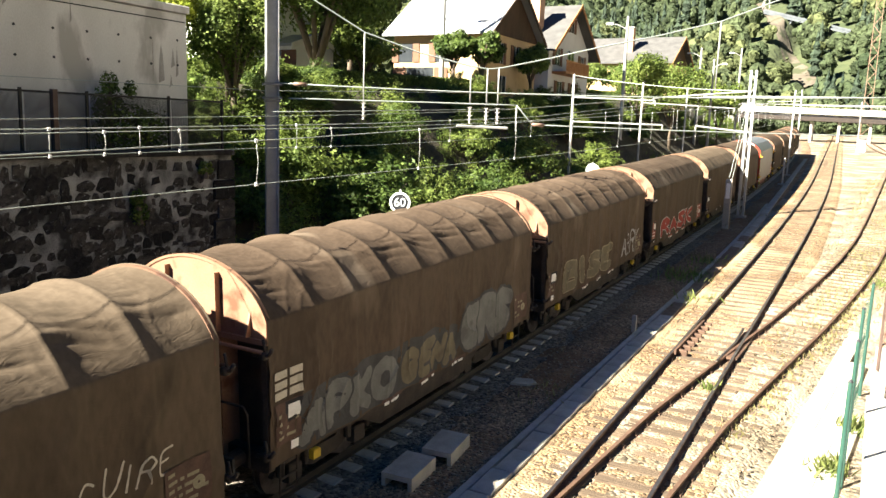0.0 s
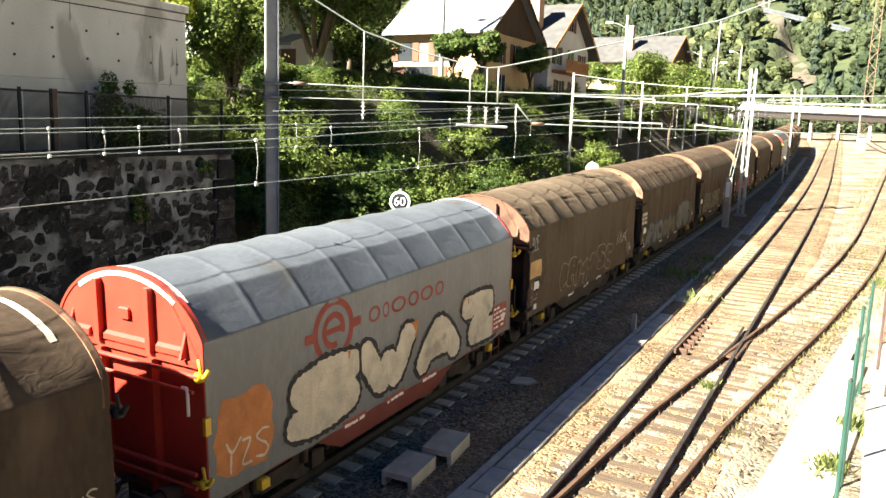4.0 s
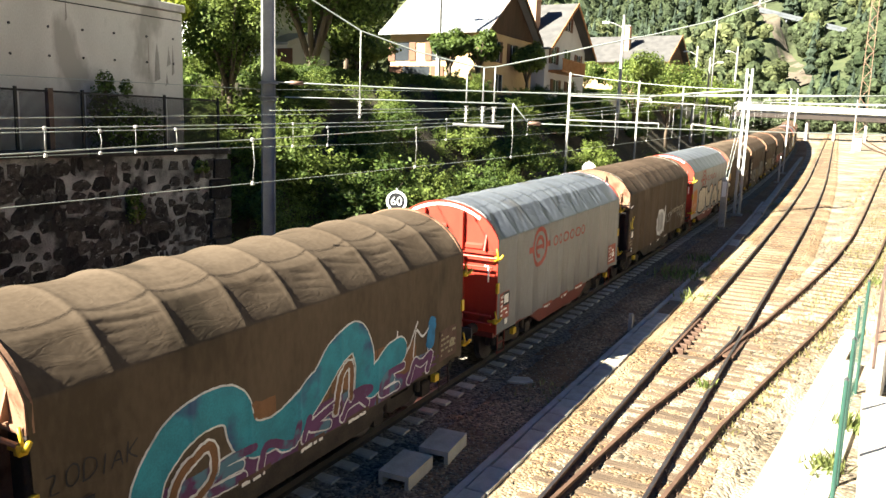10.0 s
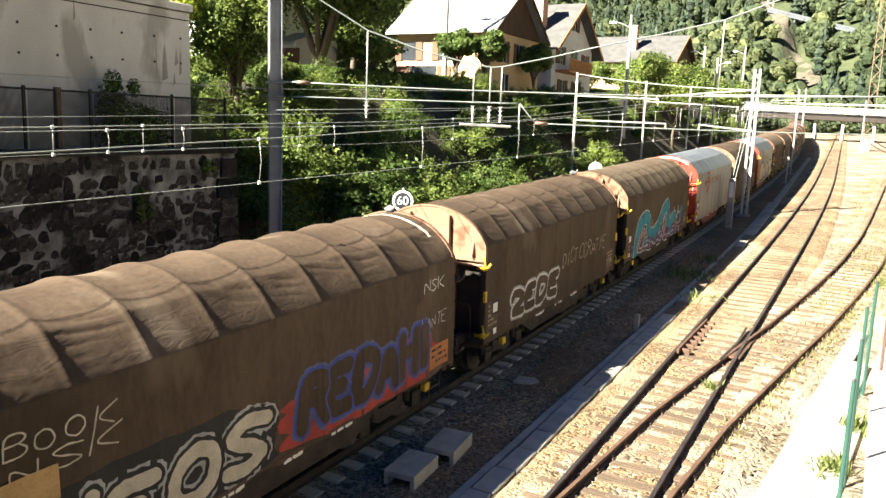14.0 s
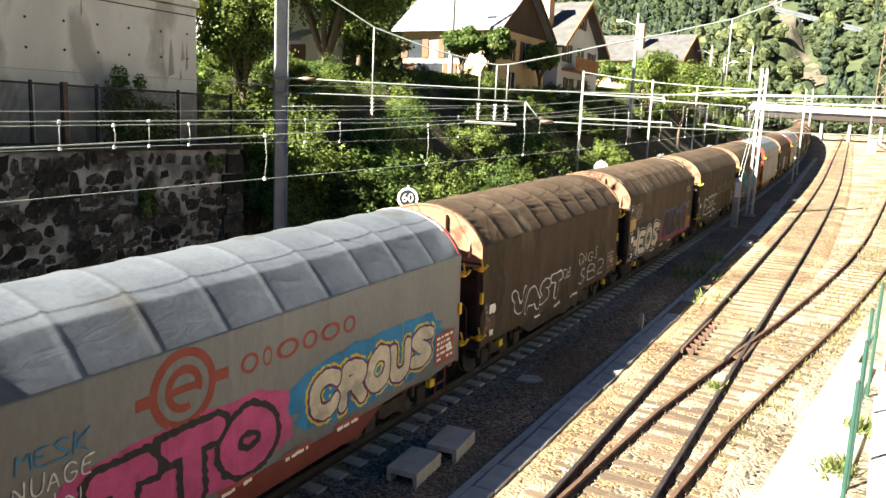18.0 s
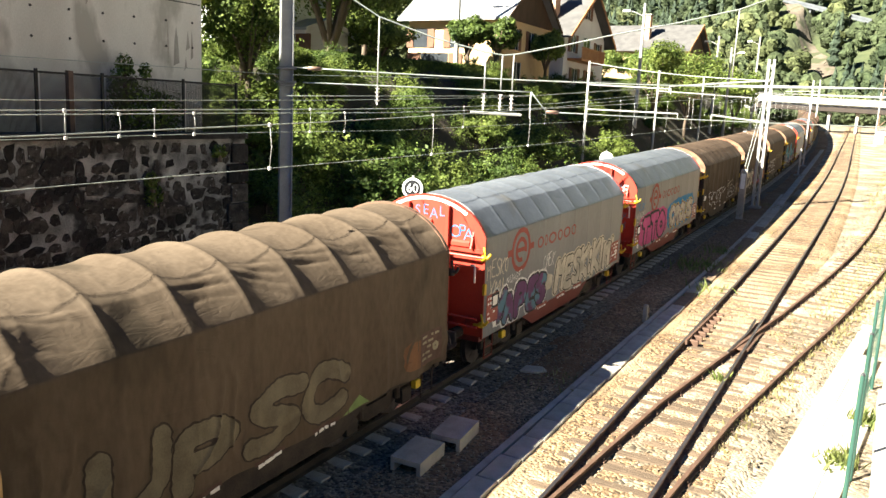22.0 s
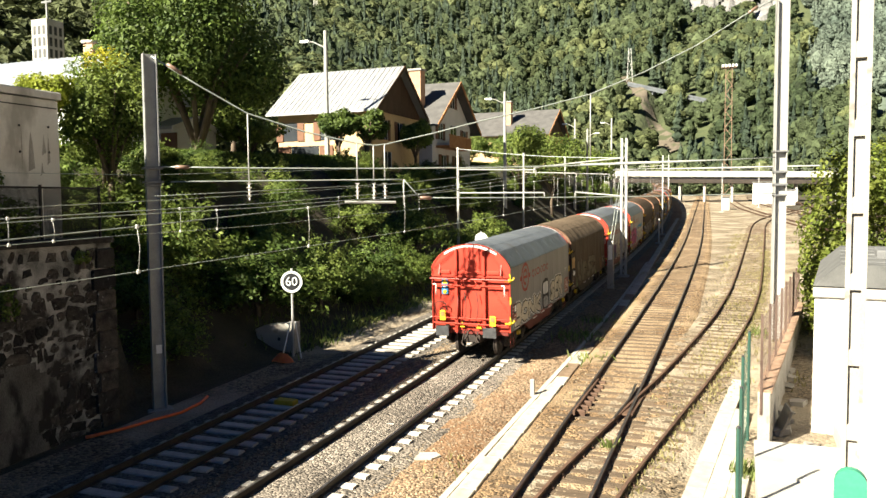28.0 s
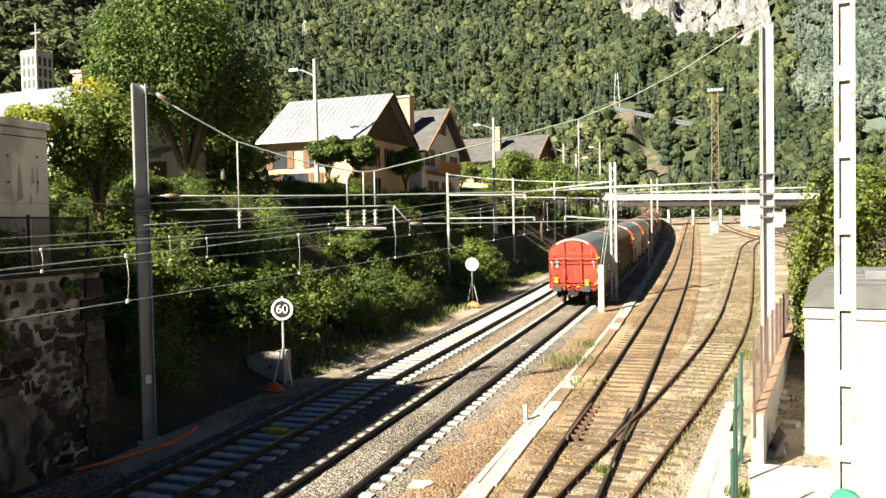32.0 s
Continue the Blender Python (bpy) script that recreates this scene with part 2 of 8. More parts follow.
M_RENDER = mat("grey_rendered_wall", (0.55, 0.525, 0.475), (0.70, 0.675, 0.62), 0.8, 0.9, bump=0.12, spots=((0.41, 0.385, 0.34), 0.26, 0.8), stretch=(1, 1, 0.45))
M_MORTAR = mat("pale_mortar", (0.05, 0.048, 0.046), (0.43, 0.415, 0.39), 1.6, 0.95, bump=0.6, spots=((0.030, 0.028, 0.026), 0.42, 0.9))
M_STONE = mat("dark_wall_stone", (0.011, 0.010, 0.009), (0.075, 0.064, 0.054), 3.5, 0.9, bump=0.7, rand=0.85, dist=0.05, spots=((0.30, 0.29, 0.27), 0.12, 5.0))
M_WHITE = mat("white_painted_wall", (0.60, 0.58, 0.55), (0.70, 0.68, 0.64), 1.2, 0.8, bump=0.06)
M_STEEL = mat("grey_painted_steel", (0.15, 0.15, 0.15), (0.22, 0.22, 0.22), 2, 0.55, 0.3, 0.05)
M_PALEPOLE = mat("pale_galvanised_pole", (0.34, 0.335, 0.315), (0.46, 0.45, 0.42), 1.5, 0.5, 0.2, 0.05)
M_GALV = mat("galvanised_steel", (0.24, 0.24, 0.235), (0.34, 0.34, 0.33), 2, 0.5, 0.2, 0.05)
M_WIRE = mat("contact_wire", (0.30, 0.33, 0.30), (0.42, 0.45, 0.41), 2, 0.5, 0.3, 0)
M_INSUL = mat("white_insulator", (0.72, 0.70, 0.66), (0.80, 0.78, 0.74), 4, 0.3, 0, 0)


# ---- the ground ----
def smooth(a, b, x):
    t = min(1.0, max(0.0, (x - a) / (b - a)))
    return t * t * (3 - 2 * t)


def wob(x, y, s, seed=0.0):
    return noise.noise(Vector((x * s, y * s, seed)))


def terrace_z(y):
    return 7.35 + 0.03 * y


def ground_z(x, y):
    """Height of the ground: the track bed, the bank on its far side, the terrace of the houses, the wooded slopes."""
    s = rail_z(max(y, -40.0))
    xr = x - curve_x(min(y, 300.0))
    z = s - 0.24
    # bank up to the terrace, beyond the end of the stone wall
    up = smooth(-16.0, -26.9, xr)
    bank = z + (max(terrace_z(y), s + 2.5) - z) * up + wob(x, y, 0.35) * 0.35 * min(1, 4 * up)
    k = smooth(16.4, 18.2, y)
    wall = 4.9 if x < -16.75 else z
    z = wall * (1 - k) + bank * k if x < -15.9 else z
    # far left: wooded hillside; far ahead: the mountain
    d = -x - 55 - 0.10 * max(0.0, 150 - y)
    hill = 0.46 * max(0.0, d) + 10 * wob(x, y, 0.006, 3) * smooth(0, 120, d)
    e = y - 330 + 0.35 * x
    mount = 0.44 * max(0.0, e) + 26 * wob(x, y, 0.004, 9) * smooth(0, 200, e)
    # unseen slope to the right, added to keep low skylight off the wagons
    right = 0.85 * max(0.0, x - 34 - 0.14 * max(0.0, y)) * smooth(-80, -20, y)
    return z + max(hill, mount, right) + 0.25 * min(hill, mount)


def axis(lo, hi, near_lo, near_hi, step, grow):
    vals = list(np.arange(near_lo, near_hi + 1e-6, step))
    d, v = step, near_hi
    while v < hi:
        d *= grow
        v += d
        vals.append(v)
    d, v = step, near_lo
    while v > lo:
        d *= grow
        v -= d
        vals.insert(0, v)
    return vals


gx = sorted(set([round(v, 3) for v in axis(-1500, 1500, -34, 6, 1.0, 1.13)] + [-15.9, -16.74, -16.76, -7.4, -5.65]))
gy = axis(-60, 2400, -4, 60, 1.0, 1.07)
mb = MB().grid([[(x, y, ground_z(x, y)) for x in gx] for y in gy])
ground = setting("ground", mb, M_DIRT, "stony sunlit railway ground rising to wooded slopes", "ground", True, False)
ground.data.materials.append(M_GRASSY)
ground.data.materials.append(M_FOREST)
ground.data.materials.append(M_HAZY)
idx = []
for p in ground.data.polygons:
    c = p.center
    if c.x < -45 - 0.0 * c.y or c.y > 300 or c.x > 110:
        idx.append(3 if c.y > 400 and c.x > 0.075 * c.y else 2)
    elif c.x - curve_x(min(c.y, 300)) < -15.9 or c.x > 9:
        idx.append(1)
    else:
        idx.append(0)
ground.data.polygons.foreach_set("material_index", idx)


# ---- tracks ----
def along(prof, xc, y0, y1, step, mb, closed=True):
    """Draws a cross-section out along a track whose middle is xc(y)."""
    n = max(1, int((y1 - y0) / step))
    rows = []
    for i in range(n + 1):
        y = y0 + (y1 - y0) * i / n
        pts = [(xc(y) + px, y, rail_z(y) + pz) for px, pz in prof]
        rows.append(pts + ([pts[0]] if closed else []))
    mb.grid(rows)


RAILP = [(-0.036, 0), (0.036, 0), (0.036, -0.045), (0.010, -0.06), (0.010, -0.135), (0.07, -0.155), (0.07, -0.17), (-0.07, -0.17), (-0.07, -0.155), (-0.010, -0.135), (-0.010, -0.06), (-0.036, -0.045)]
X_A, X_B, X_C = -12.56, -8.87, -3.49
D_KNOTS = ((6, -3.49), (10, -3.40), (16, -2.88), (20, -2.33), (25, -1.58), (29.5, -1.0), (33.2, -0.57), (38, -0.10), (45, 0.38), (54, 0.74), (67, 1.17), (84, 1.72), (97, 2.10), (106, 2.55), (115, 3.45), (125, 5.2), (140, 9.0), (160, 15.5))


def d_x(y):
    ks = D_KNOTS
    if y <= ks[0][0]:
        return ks[0][1]
    return float(np.interp(y, [k[0] for k in ks], [k[1] for k in ks]))


def rail(name, parent, xc, y0, y1, off, step=3.0, head=True, low=1.0, rail_mat=None):
    mb = MB()
    along([(px, pz * low) for px, pz in RAILP], lambda y: xc(y) + off, y0, y1, step, mb)
    ob = part("rail", mb, rail_mat or M_RAIL, parent)
    if head:
        mh = MB()
        along([(-0.030, 0.003), (0.030, 0.003), (0.030, 0.0005), (-0.030, 0.0005)], lambda y: xc(y) + off, y0, y1, step, mh)
        part("rail_head", mh, M_RAILTOP, ob, "polished running surface")
    return ob


def track(name, label, xc, y0, y1, bed_mat, bed_w, bed_z, head, rough, low=1.0, crown=0.0, rail_mat=None):
    tr = thing(name, label, "railway track", "tracks", "structure")
    for off in (-0.7535, 0.7535):
        rail("rail", tr, xc, y0, y1, off, head=head, low=low, rail_mat=rail_mat)
    mb = MB()
    prof = [-bed_w - 0.5, -bed_w - 0.2, -bed_w, -bed_w * 0.75, -0.5, -0.2, 0.2, 0.5, bed_w * 0.75, bed_w, bed_w + 0.2, bed_w + 0.5]
    rows = []
    y = y0
    while y < y1:
        row = []
        for k, px in enumerate(prof):
            e = 0.30 if abs(px) > bed_w + 0.3 else 0.0
            n = rough * wob(px * 1.3 + xc(0), y, 1.1, 3.0) + rough * 0.8 * wob(px, y, 3.1, 5.0)
            row.append((xc(y) + px, y, rail_z(y) + (-e if e else bed_z + n + (crown if abs(px) < 0.6 else 0.0))))
        rows.append(row)
        y += 0.33 if y < 70 else 2.0
    mb.grid(rows)
    tagged(part("ballast_bed", mb, bed_mat, tr, "", True, None, False), kind="stuff")
    return tr


def sleeper_mesh(name, length, w, h, material, dip=0.0):
    mb = MB()
    n = len(mb.v)
    c = 0.025
    xs = [-length / 2, -0.55, 0.55, length / 2] if dip else [-length / 2, length / 2]
    rows = []
    for x in xs:
        z = -dip if dip and abs(x) < 0.6 else 0.0
        rows.append([(x, -w / 2, z - h), (x, -w / 2, z - c), (x, -w / 2 + c, z), (x, w / 2 - c, z), (x, w / 2, z - c), (x, w / 2, z - h)])
    mb.grid(rows)
    mb.poly(rows[0]).poly(rows[-1][::-1])
    return mb.mesh(name, material)


def lay_sleepers(tr, mesh, xc, y0, y1, spacing, z, jitter=0.0, cap=300):
    y, k = y0, 0
    rng = random.Random(int(abs(xc(0)) * 100))
    while y < y1 and k < cap:
        s = part("sleeper", mesh, None, tr)
        s.matrix_basis = pose(xc(y) + rng.uniform(-1, 1) * jitter, y, rail_z(y) + z + rng.uniform(-1, 0.3) * jitter * 0.2, TILT, 0, rng.uniform(-1, 1) * jitter * 25 - math.degrees(math.atan((xc(y + 1) - xc(y - 1)) / 2)))
        y += spacing * (1 + rng.uniform(-1, 1) * jitter)
        k += 1
    return y


def xa(y): return X_A + curve_x(y)
def xb(y): return X_B + curve_x(y)
def xcc(y): return X_C + 0.04 + (curve_x(y) if y < 90 else -1.0 - 0.0363 * (y - 90))


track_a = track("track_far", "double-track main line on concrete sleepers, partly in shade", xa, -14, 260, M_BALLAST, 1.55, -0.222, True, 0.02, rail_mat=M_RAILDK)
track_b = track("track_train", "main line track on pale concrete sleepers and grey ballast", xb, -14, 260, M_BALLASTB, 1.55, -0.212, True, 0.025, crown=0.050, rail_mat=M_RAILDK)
track_c = track("track_siding", "rusty siding track on old wooden sleepers", xcc, -6, 240, M_RUSTBED, 1.35, -0.150, True, 0.035, 0.78)
track_d = track("track_branch", "overgrown branching track on rotten wooden sleepers", d_x, 7, 158, M_DIRT, 1.2, -0.150, False, 0.04, 0.78)
cess = MB()
along([(1.4, -0.30), (1.5, -0.222), (2.3, -0.215), (3.28, -0.222), (3.34, -0.30)], xb, -14, 200, 1.5, cess, False)
along([(-2.2, -0.30), (-2.1, -0.222), (-1.5, -0.222), (-1.4, -0.30)], xb, -14, 200, 1.5, cess, False)
setting("path_cess", cess, M_SOOTY, "strip of sooty brown gravel beside the main track", "gravel path", True, False)


# ---- the train ----
PITCH, BODY = 11.16, 9.85
# how far each coupling stands from the even spacing, from the tail on
SHIFT = (0.05, -0.65, -0.33, -0.12, -0.42, -0.45, -0.30, -0.38, 0.12, 0.18, 0.32, 0.08, -0.28, -0.50)
M_TARPG = mat("grey_tarpaulin", (0.088, 0.097, 0.110), (0.130, 0.142, 0.157), 0.9, 0.40, 0, 0.01, 14, rand=0.06, spec=0.5, spots=((0.086, 0.081, 0.070), 0.16, 0.7), stretch=(1, 1, 0.4))
M_TARPB = mat("brown_tarpaulin", (0.047, 0.032, 0.021), (0.079, 0.055, 0.037), 0.8, 0.68, 0, 0.015, 12, rand=0.16, spec=0.15, spots=((0.118, 0.088, 0.062), 0.2, 0.6), stretch=(1, 1, 0.4))
M_TARPD = mat("olive_tarpaulin", (0.078, 0.057, 0.038), (0.116, 0.087, 0.060), 0.8, 0.75, 0, 0.015, 12, rand=0.12, spec=0.12, spots=((0.055, 0.042, 0.028), 0.2, 0.6), stretch=(1, 1, 0.4))
crease(M_TARPG, 2.4, (1.5, 0.7, 2.2), 0.03, 0.25)
crease(M_TARPB, 2.4, (1.6, 0.8, 2.4), 0.04, 0.35)
crease(M_TARPD, 2.4, (1.6, 0.8, 2.4), 0.04, 0.35)
M_RED = mat("red_wagon_paint", (0.34, 0.030, 0.016), (0.42, 0.048, 0.026), 1.2, 0.5, 0, 0.05, spots=((0.22, 0.03, 0.02), 0.2, 2))
M_DKRED = mat("dull_red_sill", (0.11, 0.015, 0.011), (0.17, 0.027, 0.019), 2, 0.6, 0, 0.08)
M_RUSTEND = mat("rusty_brown_end", (0.20, 0.105, 0.060), (0.29, 0.165, 0.100), 1.0, 0.7, 0, 0.1, spots=((0.13, 0.055, 0.028), 0.32, 1.6))
M_BROWNEND = mat("dull_brown_end", (0.115, 0.058, 0.034), (0.17, 0.092, 0.056), 1.0, 0.7, 0, 0.1, spots=((0.075, 0.036, 0.022), 0.3, 1.6))
# Sooty steel; also paints the shade on rusty wagon ends and the bridge girder.
M_DARKFR = mat("sooty_and_shaded_steel", (0.025, 0.020, 0.018), (0.06, 0.045, 0.035), 3, 0.8, 0.2, 0.2)
M_WHEEL = mat("dark_steel_wheel", (0.06, 0.05, 0.045), (0.12, 0.10, 0.09), 5, 0.5, 0.7, 0.1)
M_YELLOW = mat("yellow_handle_paint", (0.50, 0.31, 0.012), (0.60, 0.40, 0.025), 6, 0.5, 0, 0.04)
M_WHITEP = mat("white_wagon_paint", (0.72, 0.70, 0.66), (0.82, 0.80, 0.76), 5, 0.6, 0, 0.04)
M_PLATE = mat("dark_red_data_panel", (0.22, 0.045, 0.03), (0.30, 0.07, 0.045), 6, 0.6, 0, 0.04)
M_PLATED = mat("worn_brown_data_panel", (0.060, 0.030, 0.021), (0.10, 0.052, 0.036), 6, 0.7, 0, 0.06)
M_BUFFER = mat("black_buffer_plate", (0.03, 0.032, 0.034), (0.07, 0.07, 0.072), 6, 0.6, 0.3, 0.1)
M_WOODB = mat("plywood_board", (0.42, 0.26, 0.10), (0.55, 0.36, 0.16), 5, 0.8, 0, 0.1)
M_LOGO = mat("faded_red_print", (0.21, 0.036, 0.026), (0.26, 0.052, 0.038), 3, 0.7, 0, 0.03)


def spray(name, c, spots=None, k=0.22):
    spots = spots or (tuple(v * 0.66 for v in c), 0.22, 1.6)
    return mat(name, tuple(max(0, v * (1 - k)) for v in c), tuple(min(1, v * (1 + k)) for v in c), 3, 0.75, 0, 0.03, spots=spots)


S_CREAM, S_BLACK, S_WHITE = spray("cream_spray", (0.50, 0.45, 0.36)), spray("black_spray", (0.018, 0.018, 0.02)), spray("white_spray", (0.58, 0.58, 0.58))
S_PINK, S_BLUE, S_PURPLE = spray("pink_spray", (0.42, 0.06, 0.19)), spray("blue_spray", (0.02, 0.17, 0.36)), spray("purple_spray", (0.10, 0.03, 0.10), ((0.07, 0.16, 0.22), 0.34, 2.2))
S_TEAL, S_RED, S_GREY = spray("teal_spray", (0.02, 0.20, 0.27), ((0.03, 0.08, 0.17), 0.3, 1.1)), spray("red_spray", (0.30, 0.035, 0.025)), spray("silver_spray", (0.34, 0.34, 0.34))
S_NAVY, S_GREEN, S_ORANGE = spray("navy_spray", (0.04, 0.06, 0.28)), spray("green_spray", (0.14, 0.20, 0.06)), spray("orange_spray", (0.42, 0.16, 0.05))
S_BROWN, S_YEL = spray("brown_spray", (0.16, 0.075, 0.03)), spray("yellow_spray", (0.55, 0.42, 0.05))
S_OLIVE = spray("faded_olive_spray", (0.135, 0.112, 0.070))
S_DKBROWN = spray("dark_brown_spray", (0.032, 0.021, 0.013))
S_ASH = spray("ash_grey_spray", (0.135, 0.135, 0.125))
S_SLATE = spray("slate_spray", (0.045, 0.045, 0.046))
S_HAZE = spray("hazy_blue_spray", (0.07, 0.09, 0.20))
S_PALEOL = spray("pale_olive_spray", (0.26, 0.23, 0.15))

HALF_W, EAVE, KNEE, TOP, FOOT = 1.46, 3.02, 3.27, 4.10, 0.98
SIDE, ARC = KNEE - FOOT, 1.85
LEAN0 = radians(18.0)      # the roof meets the side with a clear knuckle
ROOF_R = HALF_W / math.cos(LEAN0)
ROOF_K = (TOP - KNEE) / (ROOF_R * (1 - math.sin(LEAN0)))


def roof_point(f, grow=0.0):
    """A point of the roof's arch and its outward normal; f from 0 (right eave) to 1 (left eave)."""
    e = LEAN0 + f * (math.pi - 2 * LEAN0)
    x, z = (ROOF_R * math.cos(e)), KNEE + ROOF_K * ROOF_R * (math.sin(e) - math.sin(LEAN0))
    nx, nz = math.cos(e), math.sin(e) / ROOF_K
    k = math.hypot(nx, nz)
    return x + grow * nx / k, z + grow * nz / k, nx / k, nz / k


def profile(v):
    """A point of the cover's cross-section and its outward normal; v from 0 (right foot) to 1 (left foot)."""
    side, arc = SIDE, ARC
    s = v * (2 * side + 2 * arc)
    if s < side:
        return HALF_W, FOOT + s, 1.0, 0.0
    if s > side + 2 * arc:
        return -HALF_W, FOOT + (2 * side + 2 * arc - s), -1.0, 0.0
    return roof_point((s - side) / (2 * arc))


COVERS = {  # bays, sag, wrinkle, drape, seed
    "taut": (9, 0.013, 0.006, 0.008, 1.0),
    "loose": (9, 0.016, 0.006, 0.024, 2.0),
    "ribbed": (9, 0.042, 0.012, 0.016, 3.0),
    "slack": (9, 0.062, 0.020, 0.028, 4.0),
}


def cover_out(kind, y, v):
    """How far the cloth stands out from the hoops."""
    bays, sag, wr, drape, seed = COVERS[kind]
    f = y / BODY * bays
    bay = math.floor(f)
    fr = f - bay
    m = min(v, 1 - v)
    roof = smooth(0.265, 0.36, m)
    belly = max(0.0, math.sin(math.pi * fr)) ** 0.6
    d = -sag * belly * (0.2 + 0.8 * roof)
    d += 0.009 * math.exp(-((fr - round(fr)) * BODY / bays / 0.04) ** 2)
    # the cloth is drawn flat from a purlin at the shoulder down to the eave
    f_roof = (m * (2 * SIDE + 2 * ARC) - SIDE) / (2 * ARC)
    if f_roof > 0:
        u = f_roof / 0.222 if f_roof < 0.222 else (f_roof - 0.222) / 0.278
        flat = 0.9 if kind in ("taut", "loose") else 0.6
        d -= flat * (0.062 if f_roof < 0.222 else 0.015) * 4 * u * (1 - u) * (0.86 + 0.07 * belly) * smooth(-0.12, 0.5, min(y, BODY - y))
    # short sharp folds across each bay, mostly on the sunny shoulder
    lift = noise.noise(Vector((bay * 3.7, seed, 1.0)))
    w = v * 34 + (1.3 + 1.2 * lift) * (fr - 0.5) + 1.5 * noise.noise(Vector((y * 0.6, v * 6, seed))) + 0.37 * bay
    tri = abs(w - round(w)) * 2
    gate = smooth(0.0, 0.3, noise.noise(Vector((y * 1.3 + 5 * bay, v * 15, seed + 11))) + 0.08)
    shoulder = math.exp(-((m - 0.375) / 0.055) ** 2) + 0.12
    d -= wr * max(0.0, 1 - tri / 0.95) ** 2.0 * gate * shoulder * belly
    d += wr * 0.55 * noise.noise(Vector((y * 2.3 + v * 14, v * 22 - y * 1.2, seed + 7))) * shoulder * belly
    if kind == "loose":
        # crumpled cloth: long soft folds running down over the shoulder
        r1 = noise.noise(Vector((y * 2.4 + v * 9 * lift, v * 6, 3.3)))
        r2 = noise.noise(Vector((y * 5.5 - v * 16, v * 11, 8.1)))
        d += (0.040 * r1 + 0.018 * r2 - 0.020 * abs(r1)) * (0.2 + shoulder) * (0.45 + 0.55 * belly)
    # a bowed seam at the eave, and hanging folds below it
    d += 0.10 * drape * math.exp(-((m - 0.277 + 0.010 * belly) / 0.012) ** 2)
    low = 1 - smooth(0.11, 0.27, m)
    d += drape * (0.5 * math.cos(2 * math.pi * fr) + 0.9 * noise.noise(Vector((y * 1.7, v * 3.0, seed + 20)))) * (0.25 + low)
    d += drape * 0.5 * noise.noise(Vector((y * 4.5, v * 4.0, seed + 31))) * low
    if kind == "slack":
        r = abs(noise.noise(Vector((y * 1.5 + 0.8 * noise.noise(Vector((y, v * 9, 2.2))), v * 2.2, seed + 44))))
        d += 0.040 * (1 - min(1.0, r / 0.16)) ** 2 * (0.2 + low) * smooth(0.0, 0.08, m)
    return d + 0.012


def cover_mesh(kind, material, fine):
    vs = list(np.linspace(0, 0.26, 36)) + list(np.linspace(0.265, 0.54, 92)) + list(np.linspace(0.55, 1.0, 40))
    ny = 230
    if not fine:
        vs, ny = vs[::2] + [1.0], 110
    rows = []
    for i in range(ny + 1):
        y = BODY * i / ny
        row = []
        for v in vs:
            x, z, nx, nz = profile(v)
            d = cover_out(kind, y, v)
            foot = 0.06 * noise.noise(Vector((y * 1.1, 5.0 if v < 0.5 else 9.0, 2.0))) * max(0, 1 - min(v, 1 - v) / 0.08)
            row.append((x + nx * d, y, z + nz * d + foot))
        rows.append(row)
    return MB().grid(rows).mesh("tarpaulin", material, True, False)


COVER_MESH = {}


def cover(kind, material, fine=True):
    key = (kind, material.name, fine)
    if key not in COVER_MESH:
        COVER_MESH[key] = cover_mesh(kind, material, fine)
    return COVER_MESH[key]


def side_point(kind, y, z, lift):
    v = max(0.0, z - FOOT) / (2 * SIDE + 2 * ARC)
    px, pz, nx, nz = profile(v)
    d = cover_out(kind, min(max(y, 0.0), BODY), v) + lift
    return px + d * nx, min(z, FOOT) if z < FOOT else pz + d * nz


def wrap(bm, kind, lift):
    """Lays a flat drawing (x along the wagon, y up) on the cover's side."""
    for a, b, step in ((0, 12, 0.22), (1, 5, 0.22)):
        lo = min((v.co[a] for v in bm.verts), default=0)
        hi = max((v.co[a] for v in bm.verts), default=0)
        p = math.floor(lo / step) * step + step
        while p < hi:
            co = [0, 0, 0]
            no = [0, 0, 0]
            co[a], no[a] = p, 1
            bmesh.ops.bisect_plane(bm, geom=bm.verts[:] + bm.edges[:] + bm.faces[:], plane_co=co, plane_no=no)
            p += step
    for v in bm.verts:
        y, z = v.co.x, v.co.y
        sx, sz = side_point(kind, y, z, lift)
        v.co = (sx, y, sz)


def painted(name, bm, kind, lift, material, parent, label=""):
    wrap(bm, kind, lift)
    me = bpy.data.meshes.new(name)
    bm.to_mesh(me)
    bm.free()
    me.materials.append(material)
    return part(name, me, None, parent, label)


